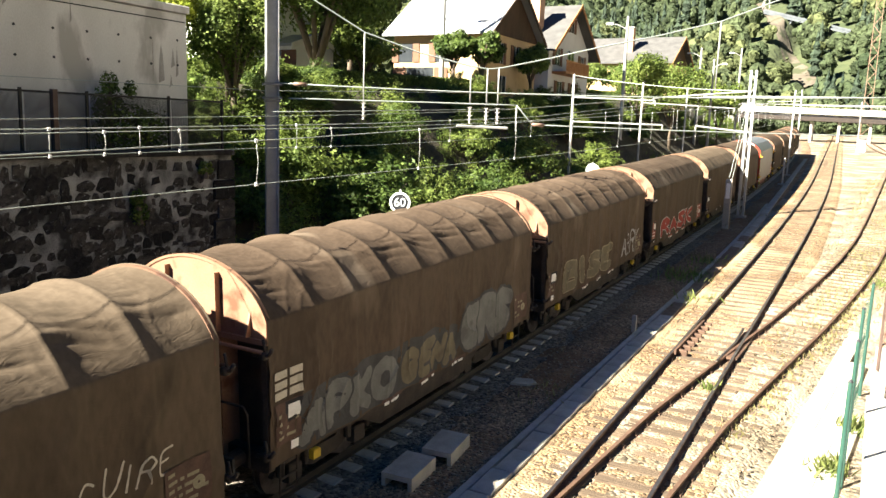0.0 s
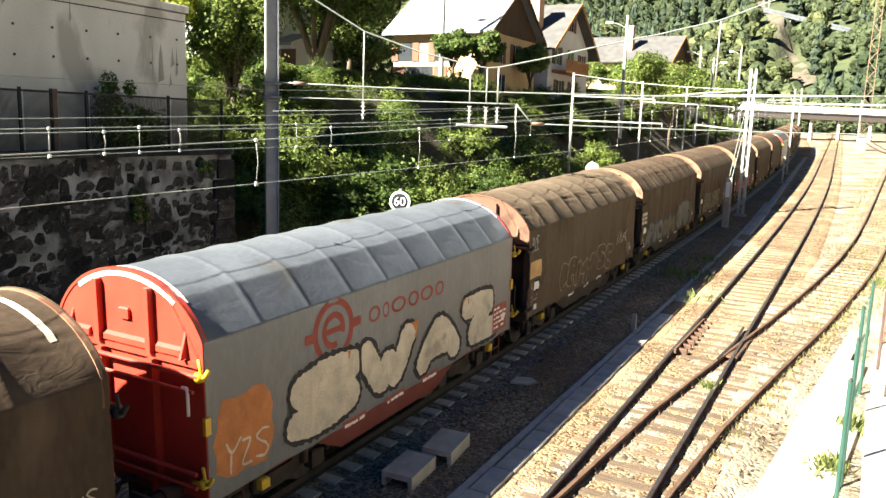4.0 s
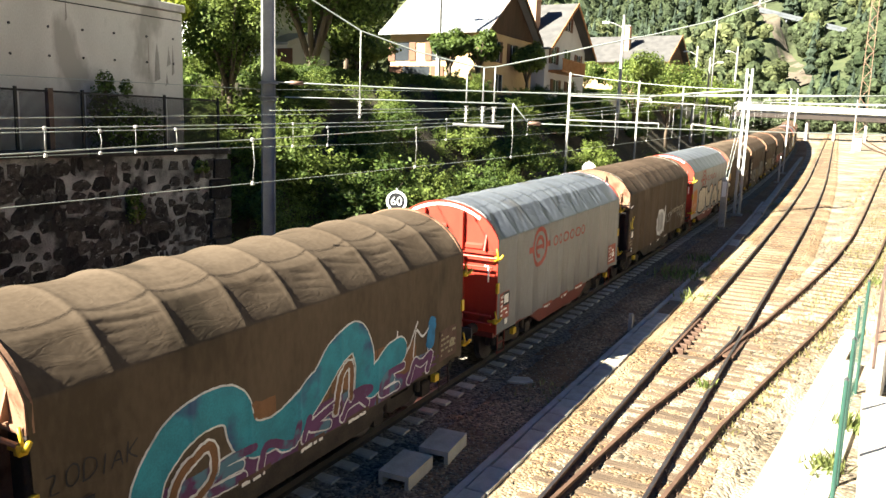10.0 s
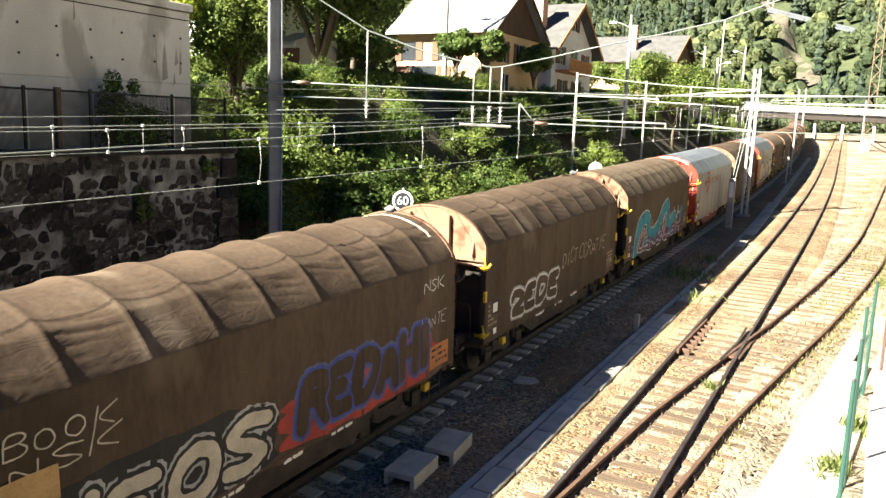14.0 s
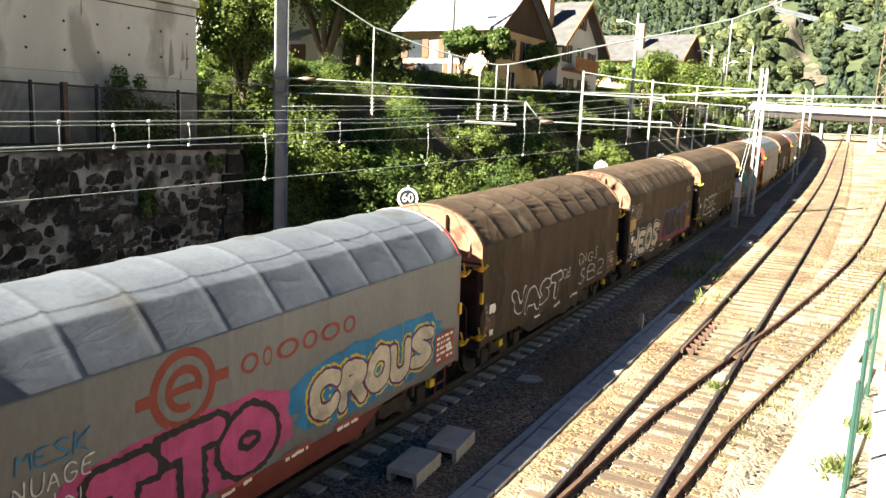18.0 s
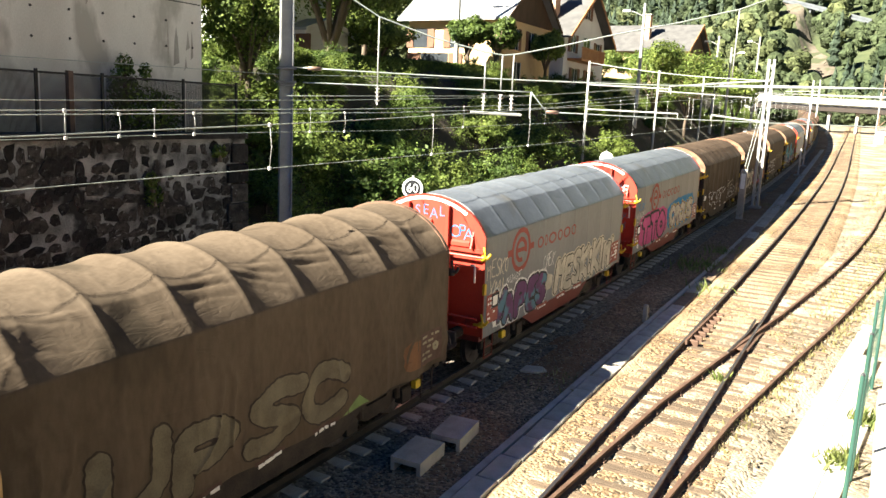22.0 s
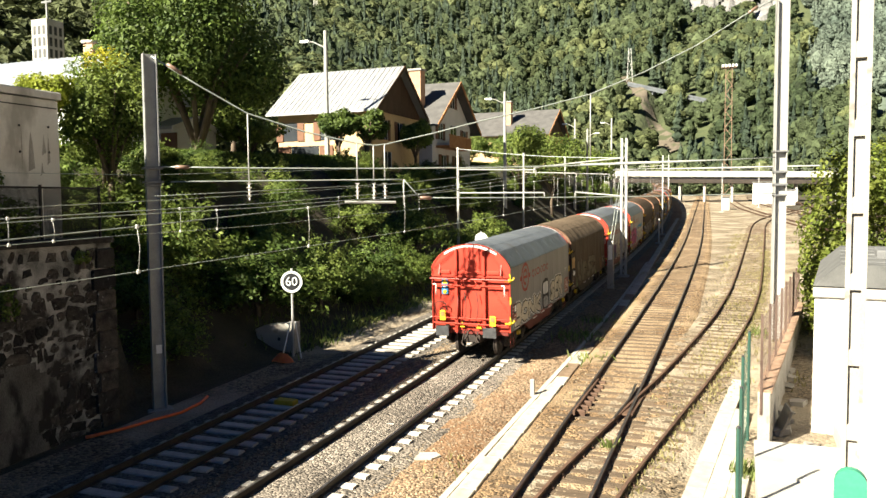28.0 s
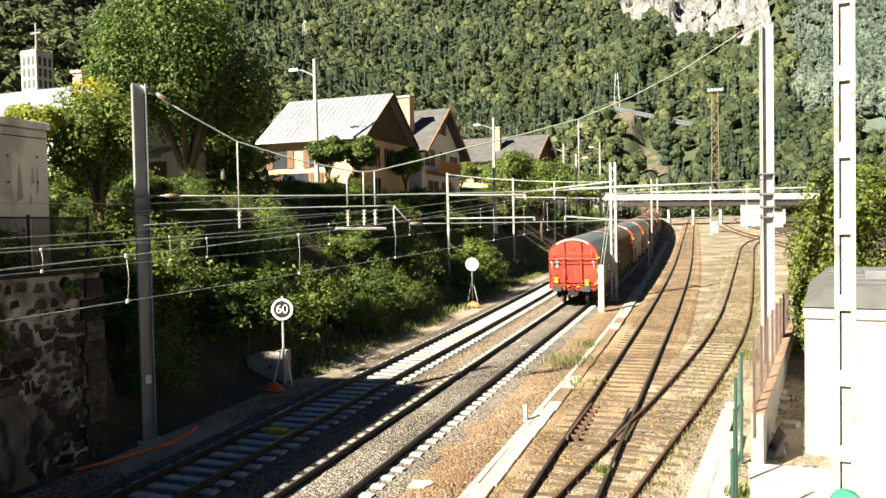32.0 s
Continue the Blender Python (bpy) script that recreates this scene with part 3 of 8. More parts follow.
# single-stroke capitals on a field 6 wide and 9 high: two digits a point
GLYPH = {"A": "00 39 60|13 53", "B": "00 09 49 67 45 05|45 63 61 40 00", "C": "67 58 39 18 06 03 11 30 51 62", "D": "00 09 39 67 63 30 00",
         "E": "69 09 00 60|05 45", "F": "69 09 00|05 45", "G": "67 58 39 18 06 03 11 30 51 63 64 34", "H": "09 00|69 60|05 65", "I": "30 39",
         "K": "09 00|69 04 60", "L": "09 00 60", "M": "00 09 34 69 60", "N": "00 09 60 69", "O": "39 18 06 03 11 30 51 63 66 58 39",
         "P": "00 09 49 67 66 44 04", "Q": "39 18 06 03 11 30 51 63 66 58 39|42 60", "R": "00 09 49 67 66 45 05|35 60", "S": "68 39 18 07 25 44 62 51 30 01",
         "T": "09 69|39 30", "U": "09 03 11 30 51 63 69", "V": "09 30 69", "W": "09 20 36 40 69", "X": "09 60|00 69", "Y": "09 35 69|35 30",
         "Z": "09 69 00 60", "2": "07 19 49 67 65 00 60", "!": "39 33|31 30", ":": "37 36|32 31"}


def rounded(pts, times=2):
    """Cuts the corners of a line of points, twice over, as a moving hand does."""
    p = np.asarray(pts, float)
    for _ in range(times):
        if len(p) < 3:
            return p
        q = np.empty((2 * len(p) - 2, 2))
        q[0::2], q[1::2] = 0.78 * p[:-1] + 0.22 * p[1:], 0.22 * p[:-1] + 0.78 * p[1:]
        q[0], q[-1] = p[0], p[-1]
        p = q
    return p


def written(text, y0, y1, z0, z1, pad, lean, wave, grow, jit, seed):
    """The strokes of a word, letter by letter, fitted into a stretch of the wagon's side."""
    rng = random.Random(seed)
    adv = [5.0 if ch in " I!:" else 8.2 for ch in text]
    scale = (y1 - y0 - 2 * pad) / (sum(adv) - 2.2)
    h = z1 - z0 - 2 * pad
    out, at = [], 0.0
    for ch, a in zip(text, adv):
        if ch in GLYPH:
            k = 1 + jit * rng.uniform(-0.5, 0.5)
            up, turn = jit * h * rng.uniform(-0.15, 0.25), jit * rng.uniform(-0.5, 0.5)
            lines = []
            for stroke in GLYPH[ch].split("|"):
                pts = []
                for g in stroke.split():
                    u = (float(g[0]) - (3 if a == 5.0 else 0)) * k + rng.uniform(-1, 1) * jit
                    w = float(g[1]) / 9 * k * h * (1 + grow * (at / sum(adv) - 0.5)) + rng.uniform(-0.05, 0.05) * jit * h
                    y = y0 + pad + (at + u + (1.4 if a == 5.0 else 0)) * scale + (lean + turn) * w
                    pts.append((y, z0 + pad + w + up + wave * math.sin((y - y0) * 2.1)))
                lines.append(rounded(pts))
            out.append(lines)
        at += a
    return out


def distance(lines, Y, Z):
    d = np.full(Y.shape, 9.0)
    for p in lines:
        for a, b in zip(p[:-1], p[1:]):
            e = b - a
            t = np.clip(((Y - a[0]) * e[0] + (Z - a[1]) * e[1]) / (e @ e + 1e-9), 0, 1)
            d = np.minimum(d, np.hypot(Y - a[0] - t * e[0], Z - a[1] - t * e[1]))
    return d


def outlined(F, ys, zs):
    """A flat mesh of the region where a field is positive, cut along its edge."""
    bm = bmesh.new()
    made = {}
    nz = len(zs)

    def corner(i, j):
        if (i, j) not in made:
            made[i, j] = bm.verts.new((ys[i], zs[j], 0))
        return made[i, j]

    def between(p, q):
        key = (min(p, q), max(p, q))
        if key not in made:
            a, b = F[key[0]], F[key[1]]
            t = a / (a - b)
            made[key] = bm.verts.new((ys[key[0][0]] + t * (ys[key[1][0]] - ys[key[0][0]]), zs[key[0][1]] + t * (zs[key[1][1]] - zs[key[0][1]]), 0))
        return made[key]

    S = F > 0
    some = S[:-1, :-1] | S[1:, :-1] | S[1:, 1:] | S[:-1, 1:]
    for i, j in zip(*np.nonzero(some)):
        ring_ = ((i, j), (i + 1, j), (i + 1, j + 1), (i, j + 1))
        pts = []
        for k in range(4):
            p, q = ring_[k], ring_[(k + 1) % 4]
            if S[p]:
                pts.append(corner(*p))
            if S[p] != S[q]:
                pts.append(between(p, q))
        if len(pts) > 2:
            bm.faces.new(pts)
    return bm


def laid(name, bm, kind, lift, material, parent, label=""):
    """Puts a finely divided flat drawing on the cover's side."""
    for v in bm.verts:
        sx, sz = side_point(kind, v.co.x, v.co.y, lift)
        v.co = (sx, v.co.x, sz)
    me = bpy.data.meshes.new(name)
    bm.to_mesh(me)
    bm.free()
    me.materials.append(material)
    return part(name, me, None, parent, label)


def sweep(parent, kind, words, layers, cell, label="", gap=0.0, rough=0.12):
    """Paints strokes in layers (radius, lift, material), widest first; gap parts neighbouring letters in the last one."""
    big = max(l[0] for l in layers)
    flat = [p for lines in words for p in lines]
    lo, hi = np.min([p.min(0) for p in flat], 0) - big - cell, np.max([p.max(0) for p in flat], 0) + big + cell
    ys, zs = np.arange(lo[0], hi[0] + cell, cell), np.arange(max(lo[1], 0.985), hi[1] + cell, cell)
    Y, Z = np.meshgrid(ys, zs, indexing="ij")
    D = np.array([distance(lines, Y, Z) for lines in words])
    wobble = np.sin(Y * 17 + 3 * np.sin(Z * 11)) * np.sin(Z * 19 + 2 * np.sin(Y * 7)) + 0.5 * np.sin(Y * 41 + Z * 37)
    for k, (r, lift, material) in enumerate(layers):
        for i, own in enumerate(D):
            F = r * (1 + rough * wobble) - own
            if len(D) > 1:
                others = np.delete(D, i, 0).min(0)
                F = np.minimum(F, others - own - (gap if k == len(layers) - 1 else 0.0))
            F[np.abs(F) < 1e-6] = 1e-6
            inside = F > 0
            if not inside.any():
                continue
            iy, iz = np.nonzero(inside.any(1))[0], np.nonzero(inside.any(0))[0]
            y0, y1, z0, z1 = max(iy[0] - 2, 0), iy[-1] + 3, max(iz[0] - 2, 0), iz[-1] + 3
            laid("graffiti_letter", outlined(F[y0:y1, z0:z1], ys[y0:y1], zs[z0:z1]), kind, lift, material, parent, label)


def letters(parent, kind, text, y0, y1, z0, z1, fill, line, halo=None, weight=0.035, lean=0.12, label="", wave=0.0, grow=0.0, jit=0.22, bold=0.012):
    """Sprayed letters: thin tags, or fat ones with a fill, an outline and a halo."""
    h = z1 - z0
    seed = int(y0 * 100) + len(text) * 7
    if line is None:
        r = max(0.011, 0.04 * h)
        sweep(parent, kind, written(text.upper(), y0, y1, z0, z1, r, lean, wave, grow, max(jit, 0.3), seed), [(r, 0.010, fill)], max(0.011, r * 0.8), label, rough=0.2)
        return
    r = 0.125 * h + bold
    edge = max(0.028, weight)
    layers = [(r + edge, 0.010, line), (r, 0.016, fill)]
    if halo is not None:
        layers.insert(0, (r + edge + 0.045, 0.005, halo))
    sweep(parent, kind, written(text.upper(), y0, y1, z0, z1, r + edge, lean, wave, grow, jit, seed), layers, 0.026, label, edge * 0.8, 0.07)


def blob(parent, kind, pts, material, lift=0.006, name="graffiti_patch", label=""):
    bm = bmesh.new()
    bm.faces.new([bm.verts.new((p[0], p[1], 0)) for p in pts])
    bmesh.ops.triangulate(bm, faces=bm.faces[:])
    return painted(name, bm, kind, lift, material, parent, label)


def cloud(y0, y1, z0, z1, n=40, amp=0.08, seed=1):
    rng = random.Random(seed)
    pts = []
    for i in range(n):
        a = 2 * math.pi * i / n
        c, s = math.cos(a), math.sin(a)
        k = (abs(c) ** 4 + abs(s) ** 4) ** -0.25 * (1 + rng.uniform(-amp, amp))
        pts.append(((y0 + y1) / 2 + (y1 - y0) / 2 * c * k, max(1.0, (z0 + z1) / 2 + (z1 - z0) / 2 * s * k)))
    return pts


def ring(y, z, r0, r1, n=36, cut=None):
    bm = bmesh.new()
    vs = []
    for i in range(n):
        a = 2 * math.pi * i / n
        vs.append((bm.verts.new((y + r0 * math.cos(a), z + r0 * math.sin(a), 0)), bm.verts.new((y + r1 * math.cos(a), z + r1 * math.sin(a), 0))))
    for i in range(n):
        j = (i + 1) % n
        if cut and cut[0] <= i < cut[1]:
            continue
        bm.faces.new((vs[i][0], vs[i][1], vs[j][1], vs[j][0]))
    return bm


def rect(y0, y1, z0, z1):
    bm = bmesh.new()
    bm.faces.new([bm.verts.new((a, b, 0)) for a, b in ((y0, z0), (y1, z0), (y1, z1), (y0, z1))])
    return bm


def logo(parent, kind, y=2.3, z=2.72):
    """The lessor's mark: two rings with a bar, and a row of plain bars for its name."""
    painted("logo_ring", ring(y, z, 0.42, 0.54), kind, 0.004, M_LOGO, parent, "faded red printed ring")
    painted("logo_ring", ring(y, z, 0.20, 0.31, cut=(29, 34)), kind, 0.004, M_LOGO, parent, "faded red printed ring")
    painted("logo_bar", rect(y - 0.2, y + 0.25, z - 0.05, z + 0.05), kind, 0.005, M_LOGO, parent)
    for a, b in ((-0.74, -0.5), (0.5, 0.76)):
        painted("logo_bar", rect(y + a, y + b, z - 0.08, z + 0.08), kind, 0.004, M_LOGO, parent)
    at = y + 1.0
    for w, h in ((0.36, 0.3), (0.2, 0.3), (0.52, 0.3), (0.36, 0.3), (0.5, 0.3), (0.34, 0.3)):
        bm = ring(at + w / 2, z, 0.10, 0.15, 14)
        for v in bm.verts:
            v.co.x = at + w / 2 + (v.co.x - at - w / 2) * w / 0.3
        painted("logo_letter_shape", bm, kind, 0.004, M_LOGO, parent)
        at += w + 0.08


def panel(parent, kind, y0, y1, z0, z1, material, bars, seed, inset=None):
    """A data panel with rows of plain bars for its small writing."""
    p = painted("data_panel", rect(y0, y1, z0, z1), kind, 0.018, material, parent, "panel with small white writing")
    rng = random.Random(seed)
    rows = max(2, int((z1 - z0) / 0.13))
    for r in range(rows):
        z = z1 - 0.09 - r * (z1 - z0 - 0.1) / rows
        y = y0 + 0.06
        while y < y1 - 0.14:
            w = rng.uniform(0.05, 0.2)
            if rng.random() < 0.75:
                painted("writing_bar", rect(y, min(y + w, y1 - 0.05), z - 0.028, z + 0.022), kind, 0.024, bars, p)
            y += w + 0.05
    return p


def arch_outline(grow=0.0, low=EAVE, n=28):
    pts = [(HALF_W + grow, low)]
    for i in range(n + 1):
        pts.append(roof_point(i / n, grow)[:2])
    pts.append((-HALF_W - grow, low))
    return pts


WAGON_MESH = {}


def cached(key, make):
    if key not in WAGON_MESH:
        WAGON_MESH[key] = make()
    return WAGON_MESH[key]


def buffer_mesh():
    mb = MB()
    mb.tube([(0, 0.0, 0), (0, -0.30, 0)], 0.13, 12)
    mb.tube([(0, -0.28, 0), (0, -0.55, 0)], 0.085, 12)
    return mb.mesh("buffer", M_DARKFR, False)


def wheel_mesh():
    mb = MB()
    mb.tube([(-0.07, 0, 0), (0.03, 0, 0)], 0.46, 28)
    mb.tube([(-0.10, 0, 0), (-0.07, 0, 0)], 0.49, 28)
    mb.tube([(0.03, 0, 0), (0.12, 0, 0)], 0.13, 12)
    for k in range(3):
        a = k * 2.094
        mb.box(0.03, 0.034, 0.2, 0.34, -0.04, 0.04, pose(0, 0, 0, math.degrees(a)))
    return mb.mesh("wheel", M_WHEEL)


def bogie_frame_mesh():
    mb = MB()
    for sx in (-1, 1):
        out = [(-1.35, 0.50), (-1.2, 0.72), (-0.45, 0.74), (-0.3, 0.62), (0.3, 0.62), (0.45, 0.74), (1.2, 0.72), (1.35, 0.50), (0.6, 0.46), (0.35, 0.34), (-0.35, 0.34), (-0.6, 0.46)]
        mb.prism(out, "x", sx * 0.96, sx * 1.06)
        for y in (-0.9, 0.9):
            mb.cbox(sx * 1.07 - 0.09, sx * 1.07 + 0.09, y - 0.16, y + 0.16, 0.32, 0.62, 0.03)
            mb.tube([(sx * 1.1, y - 0.3, 0.5), (sx * 1.1, y - 0.3, 0.74)], 0.07, 8)
            mb.tube([(sx * 1.1, y + 0.3, 0.5), (sx * 1.1, y + 0.3, 0.74)], 0.07, 8)
    mb.box(-1.0, 1.0, -0.2, 0.2, 0.42, 0.75)
    return mb.mesh("bogie_frame", M_DARKFR)


def handle_mesh(material):
    mb = MB()
    mb.tube([(-0.16, 0, -0.03), (0.02, 0, -0.02), (0.13, 0, 0.01), (0.19, 0, 0.10)], 0.034, 7)
    mb.tube([(0.06, 0, -0.03), (0.05, 0, 0.10), (0.02, 0, 0.23)], 0.022, 6)
    mb.cbox(-0.02, 0.08, -0.05, 0.05, -0.07, 0.05, 0.012)
    return mb.mesh("locking_handle", material, True)


def roof_stripe(kind, y0, y1, material):
    """A painted band over the crown of the cover."""
    rows = []
    for y in (y0, (y0 + y1) / 2, y1):
        row = []
        for v in np.linspace(0.36, 0.60, 40):
            x, z, nx, nz = profile(v)
            d = cover_out(kind, y, v) + 0.006
            row.append((x + nx * d, y, z + nz * d))
        rows.append(row)
    return MB().grid(rows).mesh("tarpaulin_stripe", material, True)


def wagon(red, cover_kind, tarp, label, paint=None, stripe=True, bright=True, fine=True, dull=False):
    w = thing("covered_coil_wagon", label, "freight wagon", "wagons of the train")
    endm = M_RED if red else M_BROWNEND if dull else M_RUSTEND
    var = endm.name
    part("tarpaulin", cover(cover_kind, tarp, fine), None, w)
    # ends: an arched upper panel, a recessed lower wall, posts, ledge and bar
    for k, (y, s) in enumerate(((0.0, -1), (BODY, 1))):
        rec = 0.02 if red else 0.30
        def upper(y=y, s=s):
            return MB().prism(arch_outline(-0.02, EAVE - 0.02), "y", y - s * 0.06, y + s * 0.0).mesh("upper_end_panel", endm)
        part("upper_end_panel", cached(("up", var, k), upper), None, w, "arched painted steel panel")
        def rim(y=y, s=s):
            mb = MB()
            foot = FOOT if red else EAVE - 0.1
            a, b = arch_outline(0.014, foot), arch_outline(-0.028, foot)
            rows = [[(p[0], y + s * 0.016, p[1]) for p in a], [(p[0], y - s * 0.08, p[1]) for p in a], [(p[0], y - s * 0.08, p[1]) for p in b], [(p[0], y + s * 0.016, p[1]) for p in b], [(p[0], y + s * 0.016, p[1]) for p in a]]
            mb.grid(rows)
            return mb.mesh("end_hoop", endm)
        part("end_hoop", cached(("rim", var, k), rim), None, w)
        # Below the ledge the corner posts go dark: shade put into their colour.
        if not red:
            for x in (-HALF_W + 0.05, HALF_W - 0.05):
                def jamb(y=y, s=s):
                    return MB().box(-0.055, 0.055, *sorted((y - s * 0.10, y + s * 0.012)), FOOT - 0.05, EAVE - 0.1).mesh("corner_post", M_DARKFR)
                part("corner_post", cached(("jamb", k), jamb), None, w, "", False, pose(x, 0, 0))
        if stripe:
            def stripe_m(y=y, s=s):
                a, b = (arch_outline(g, FOOT)[7:24] for g in (-0.032, -0.105))
                mb = MB()
                for yy in (y + s * 0.004, y + s * 0.008):
                    mb.grid([[(p[0], yy, p[1]) for p in a], [(p[0], yy, p[1]) for p in b]])
                return mb.mesh("white_edge_stripe", M_WHITEP)
            if red:
                part("edge_stripe", cached(("stripe", k), stripe_m), None, w, "white painted band along the arch")
            part("tarpaulin_stripe", roof_stripe(cover_kind, y - s * (0.06 if red else 0.30), y - s * (0.14 if red else 0.39), M_WHITEP if red else S_CREAM), None, w, "pale stripe painted across the tarpaulin")
        # Rusty ends take the dark steel here, standing in for the recess's shade.
        def lower(y=y, s=s):
            return MB().box(-HALF_W + 0.04, HALF_W - 0.04, *sorted((y - s * (0.08 + rec), y - s * (0.02 + rec))), 1.0, EAVE + 0.02).mesh("lower_end_wall", M_RED if red else M_DARKFR)
        part("lower_end_wall", cached(("low", red, k), lower), None, w)
        def ledge(y=y, s=s):
            return MB().box(-HALF_W + 0.03, HALF_W - 0.03, *sorted((y - s * (0.07 + rec), y + s * 0.035)), EAVE - 0.10, EAVE - 0.02).mesh("end_ledge", endm)
        part("end_ledge", cached(("ledge", var, k), ledge), None, w)
        for x in (-0.52, 0.52):
            def post(y=y, s=s):
                mb = MB().box(-0.045, 0.045, *sorted((y - s * 0.02, y + s * 0.10)), EAVE - 0.02, TOP - 0.19)
                mb.box(-0.055, 0.055, *sorted((y - s * (0.06 + rec), y + s * (0.09 if red else 0.04))), 0.95, EAVE - 0.10)
                return mb.mesh("end_post", endm)
            part("end_post", cached(("post", var, k), post), None, w, "", False, pose(x, 0, 0))
        for x in (-1.15, 1.15):
            def fin(y=y, s=s):
                return MB().prism([(y - s * 0.02, EAVE), (y + s * 0.12, EAVE), (y - s * 0.02, EAVE + 0.42)], "x", -0.02, 0.02).mesh("corner_fin", endm)
            part("corner_fin", cached(("fin", var, k), fin), None, w, "", False, pose(x, 0, 0))
        def bar(y=y, s=s):
            return MB().tube([(-HALF_W - 0.03, y + s * 0.13, EAVE - 0.16), (HALF_W + 0.03, y + s * 0.13, EAVE - 0.16)], 0.032, 8).mesh("locking_bar", endm)
        part("locking_bar", cached(("bar", var, k), bar), None, w)
        if red:
            for z, r in ((2.62, 0.026), (1.45, 0.03), (1.25, 0.03)):
                def rod(y=y, s=s, z=z, r=r):
                    return MB().tube([(-1.38, y + s * 0.12, z), (1.38, y + s * 0.12, z)], r, 6).mesh("cross_rod", M_RED)
                part("cross_rod", cached(("rod", k, z), rod), None, w)
            def lid(y=y, s=s):
                return MB().cbox(-0.1, 0.1, *sorted((y - s * 0.02, y + s * 0.05)), 3.40, 3.56, 0.02).mesh("vent_cap", M_RED)
            part("vent_cap", cached(("lid", k), lid), None, w)
            for x in (-1.28, 1.28):
                def lever(y=y, s=s):
                    return MB().tube([(-0.09, y + s * 0.13, 2.66), (0.0, y + s * 0.14, 2.67), (0.02, y + s * 0.14, 2.62), (0.02, y + s * 0.14, 2.28)], 0.024, 6).mesh("release_lever", M_WHITEP, True)
                part("release_lever", cached(("lever", k), lever), None, w, "white bent lever", False, pose(x, 0, 0))
                def rib(y=y, s=s):
                    return MB().prism([(y - s * 0.02, EAVE + 0.02), (y + s * 0.05, EAVE + 0.02), (y + s * 0.05, EAVE + 0.10), (y - s * 0.02, EAVE + 0.16)], "x", -0.30, 0.16).mesh("panel_rib", M_RED)
                part("panel_rib", cached(("rib", k), rib), None, w, "", False, pose(x * 0.72, 0, 0))
            def rib_mid(y=y, s=s):
                return MB().prism([(y - s * 0.02, EAVE + 0.02), (y + s * 0.05, EAVE + 0.02), (y + s * 0.05, EAVE + 0.10), (y - s * 0.02, EAVE + 0.16)], "x", -0.46, 0.46).mesh("panel_rib", M_RED)
            part("panel_rib", cached(("rib_mid", k), rib_mid), None, w)
        else:
            for x in (0.9,):
                def rail_m(y=y, s=s):
                    return MB().tube([(-0.35, y + s * 0.12, 1.0), (-0.35, y + s * 0.14, 1.85), (-0.28, y + s * 0.14, 1.95), (0.2, y + s * 0.14, 1.95), (0.28, y + s * 0.14, 1.85), (0.28, y + s * 0.12, 1.0)], 0.02, 6).mesh("grab_rail", M_DARKFR, True)
                part("grab_rail", cached(("grab", k), rail_m), None, w, "", False, pose(x, 0, 0))
        for x in (-0.875, 0.875):
            b = part("buffer", cached("buffer", buffer_mesh), None, w, "", False, pose(x, y, 1.06, 0, 0, 0 if s < 0 else 180))
            def plate_m():
                return MB().cbox(-0.24, 0.24, -0.60, -0.55, -0.17, 0.17, 0.01).mesh("buffer_plate", M_BUFFER)
            part("buffer_plate", cached("bufplate", plate_m), None, b)
        def beam(y=y, s=s):
            return MB().box(-1.36, 1.36, *sorted((y - s * 0.06, y - s * 0.24)), 0.86, 1.18).mesh("headstock", M_DKRED if red else M_DARKFR)
        part("headstock", cached(("beam", red, k), beam), None, w)
        def hook(y=y, s=s):
            mb = MB().tube([(0, y, 1.02), (0, y + s * 0.35, 1.02), (0, y + s * 0.42, 0.90), (0, y + s * 0.66, 0.82)], 0.035, 6)
            mb.tube([(0.25, y, 0.95), (0.27, y + s * 0.25, 0.6), (0.12, y + s * 0.5, 0.55)], 0.025, 6)
            mb.tube([(-0.25, y, 0.95), (-0.27, y + s * 0.25, 0.58), (-0.10, y + s * 0.5, 0.55)], 0.025, 6)
            return mb.mesh("screw_coupling", M_DARKFR, True)
        part("screw_coupling", cached(("hook", k), hook), None, w)
        for z in (EAVE - 0.16, 1.35) if red else (EAVE - 0.20, 1.25):
            for x, rz in ((HALF_W, 0),):
                part("locking_handle", cached(("handle", bright), lambda: handle_mesh(M_YELLOW if bright else M_DARKFR)), None, w, "yellow locking handle" if red else "", False, pose(x, y + s * 0.10, z, 0, 0, rz))
        if bright:
            def tab(y=y, s=s):
                return MB().cbox(HALF_W, HALF_W + 0.05, y - 0.05, y + 0.05, 2.0, 2.25, 0.01).mesh("yellow_tab", M_YELLOW)
            part("yellow_tab", cached(("tab", k), tab), None, w)
        def step(y=y, s=s):
            mb = MB()
            for dy in (0.35, 0.75):
                mb.tube([(1.36, y - s * dy, 0.9), (1.36, y - s * dy, 0.38)], 0.018, 5)
            mb.tube([(1.36, y - s * 0.35, 0.40), (1.36, y - s * 0.75, 0.40)], 0.02, 5)
            mb.tube([(1.36, y - s * 0.35, 0.64), (1.36, y - s * 0.75, 0.64)], 0.02, 5)
            return mb.mesh("footstep", M_DKRED if red else M_DARKFR)
        part("footstep", cached(("step", red, k), step), None, w)
        def hold(y=y, s=s):
            return MB().cbox(1.40, 1.50, *sorted((y - s * 1.0, y - s * 1.18)), 0.74, 0.90, 0.02).mesh("tie_down_bracket", M_YELLOW)
        part("tie_down_bracket", cached(("hold", k), hold), None, w, "yellow steel bracket")
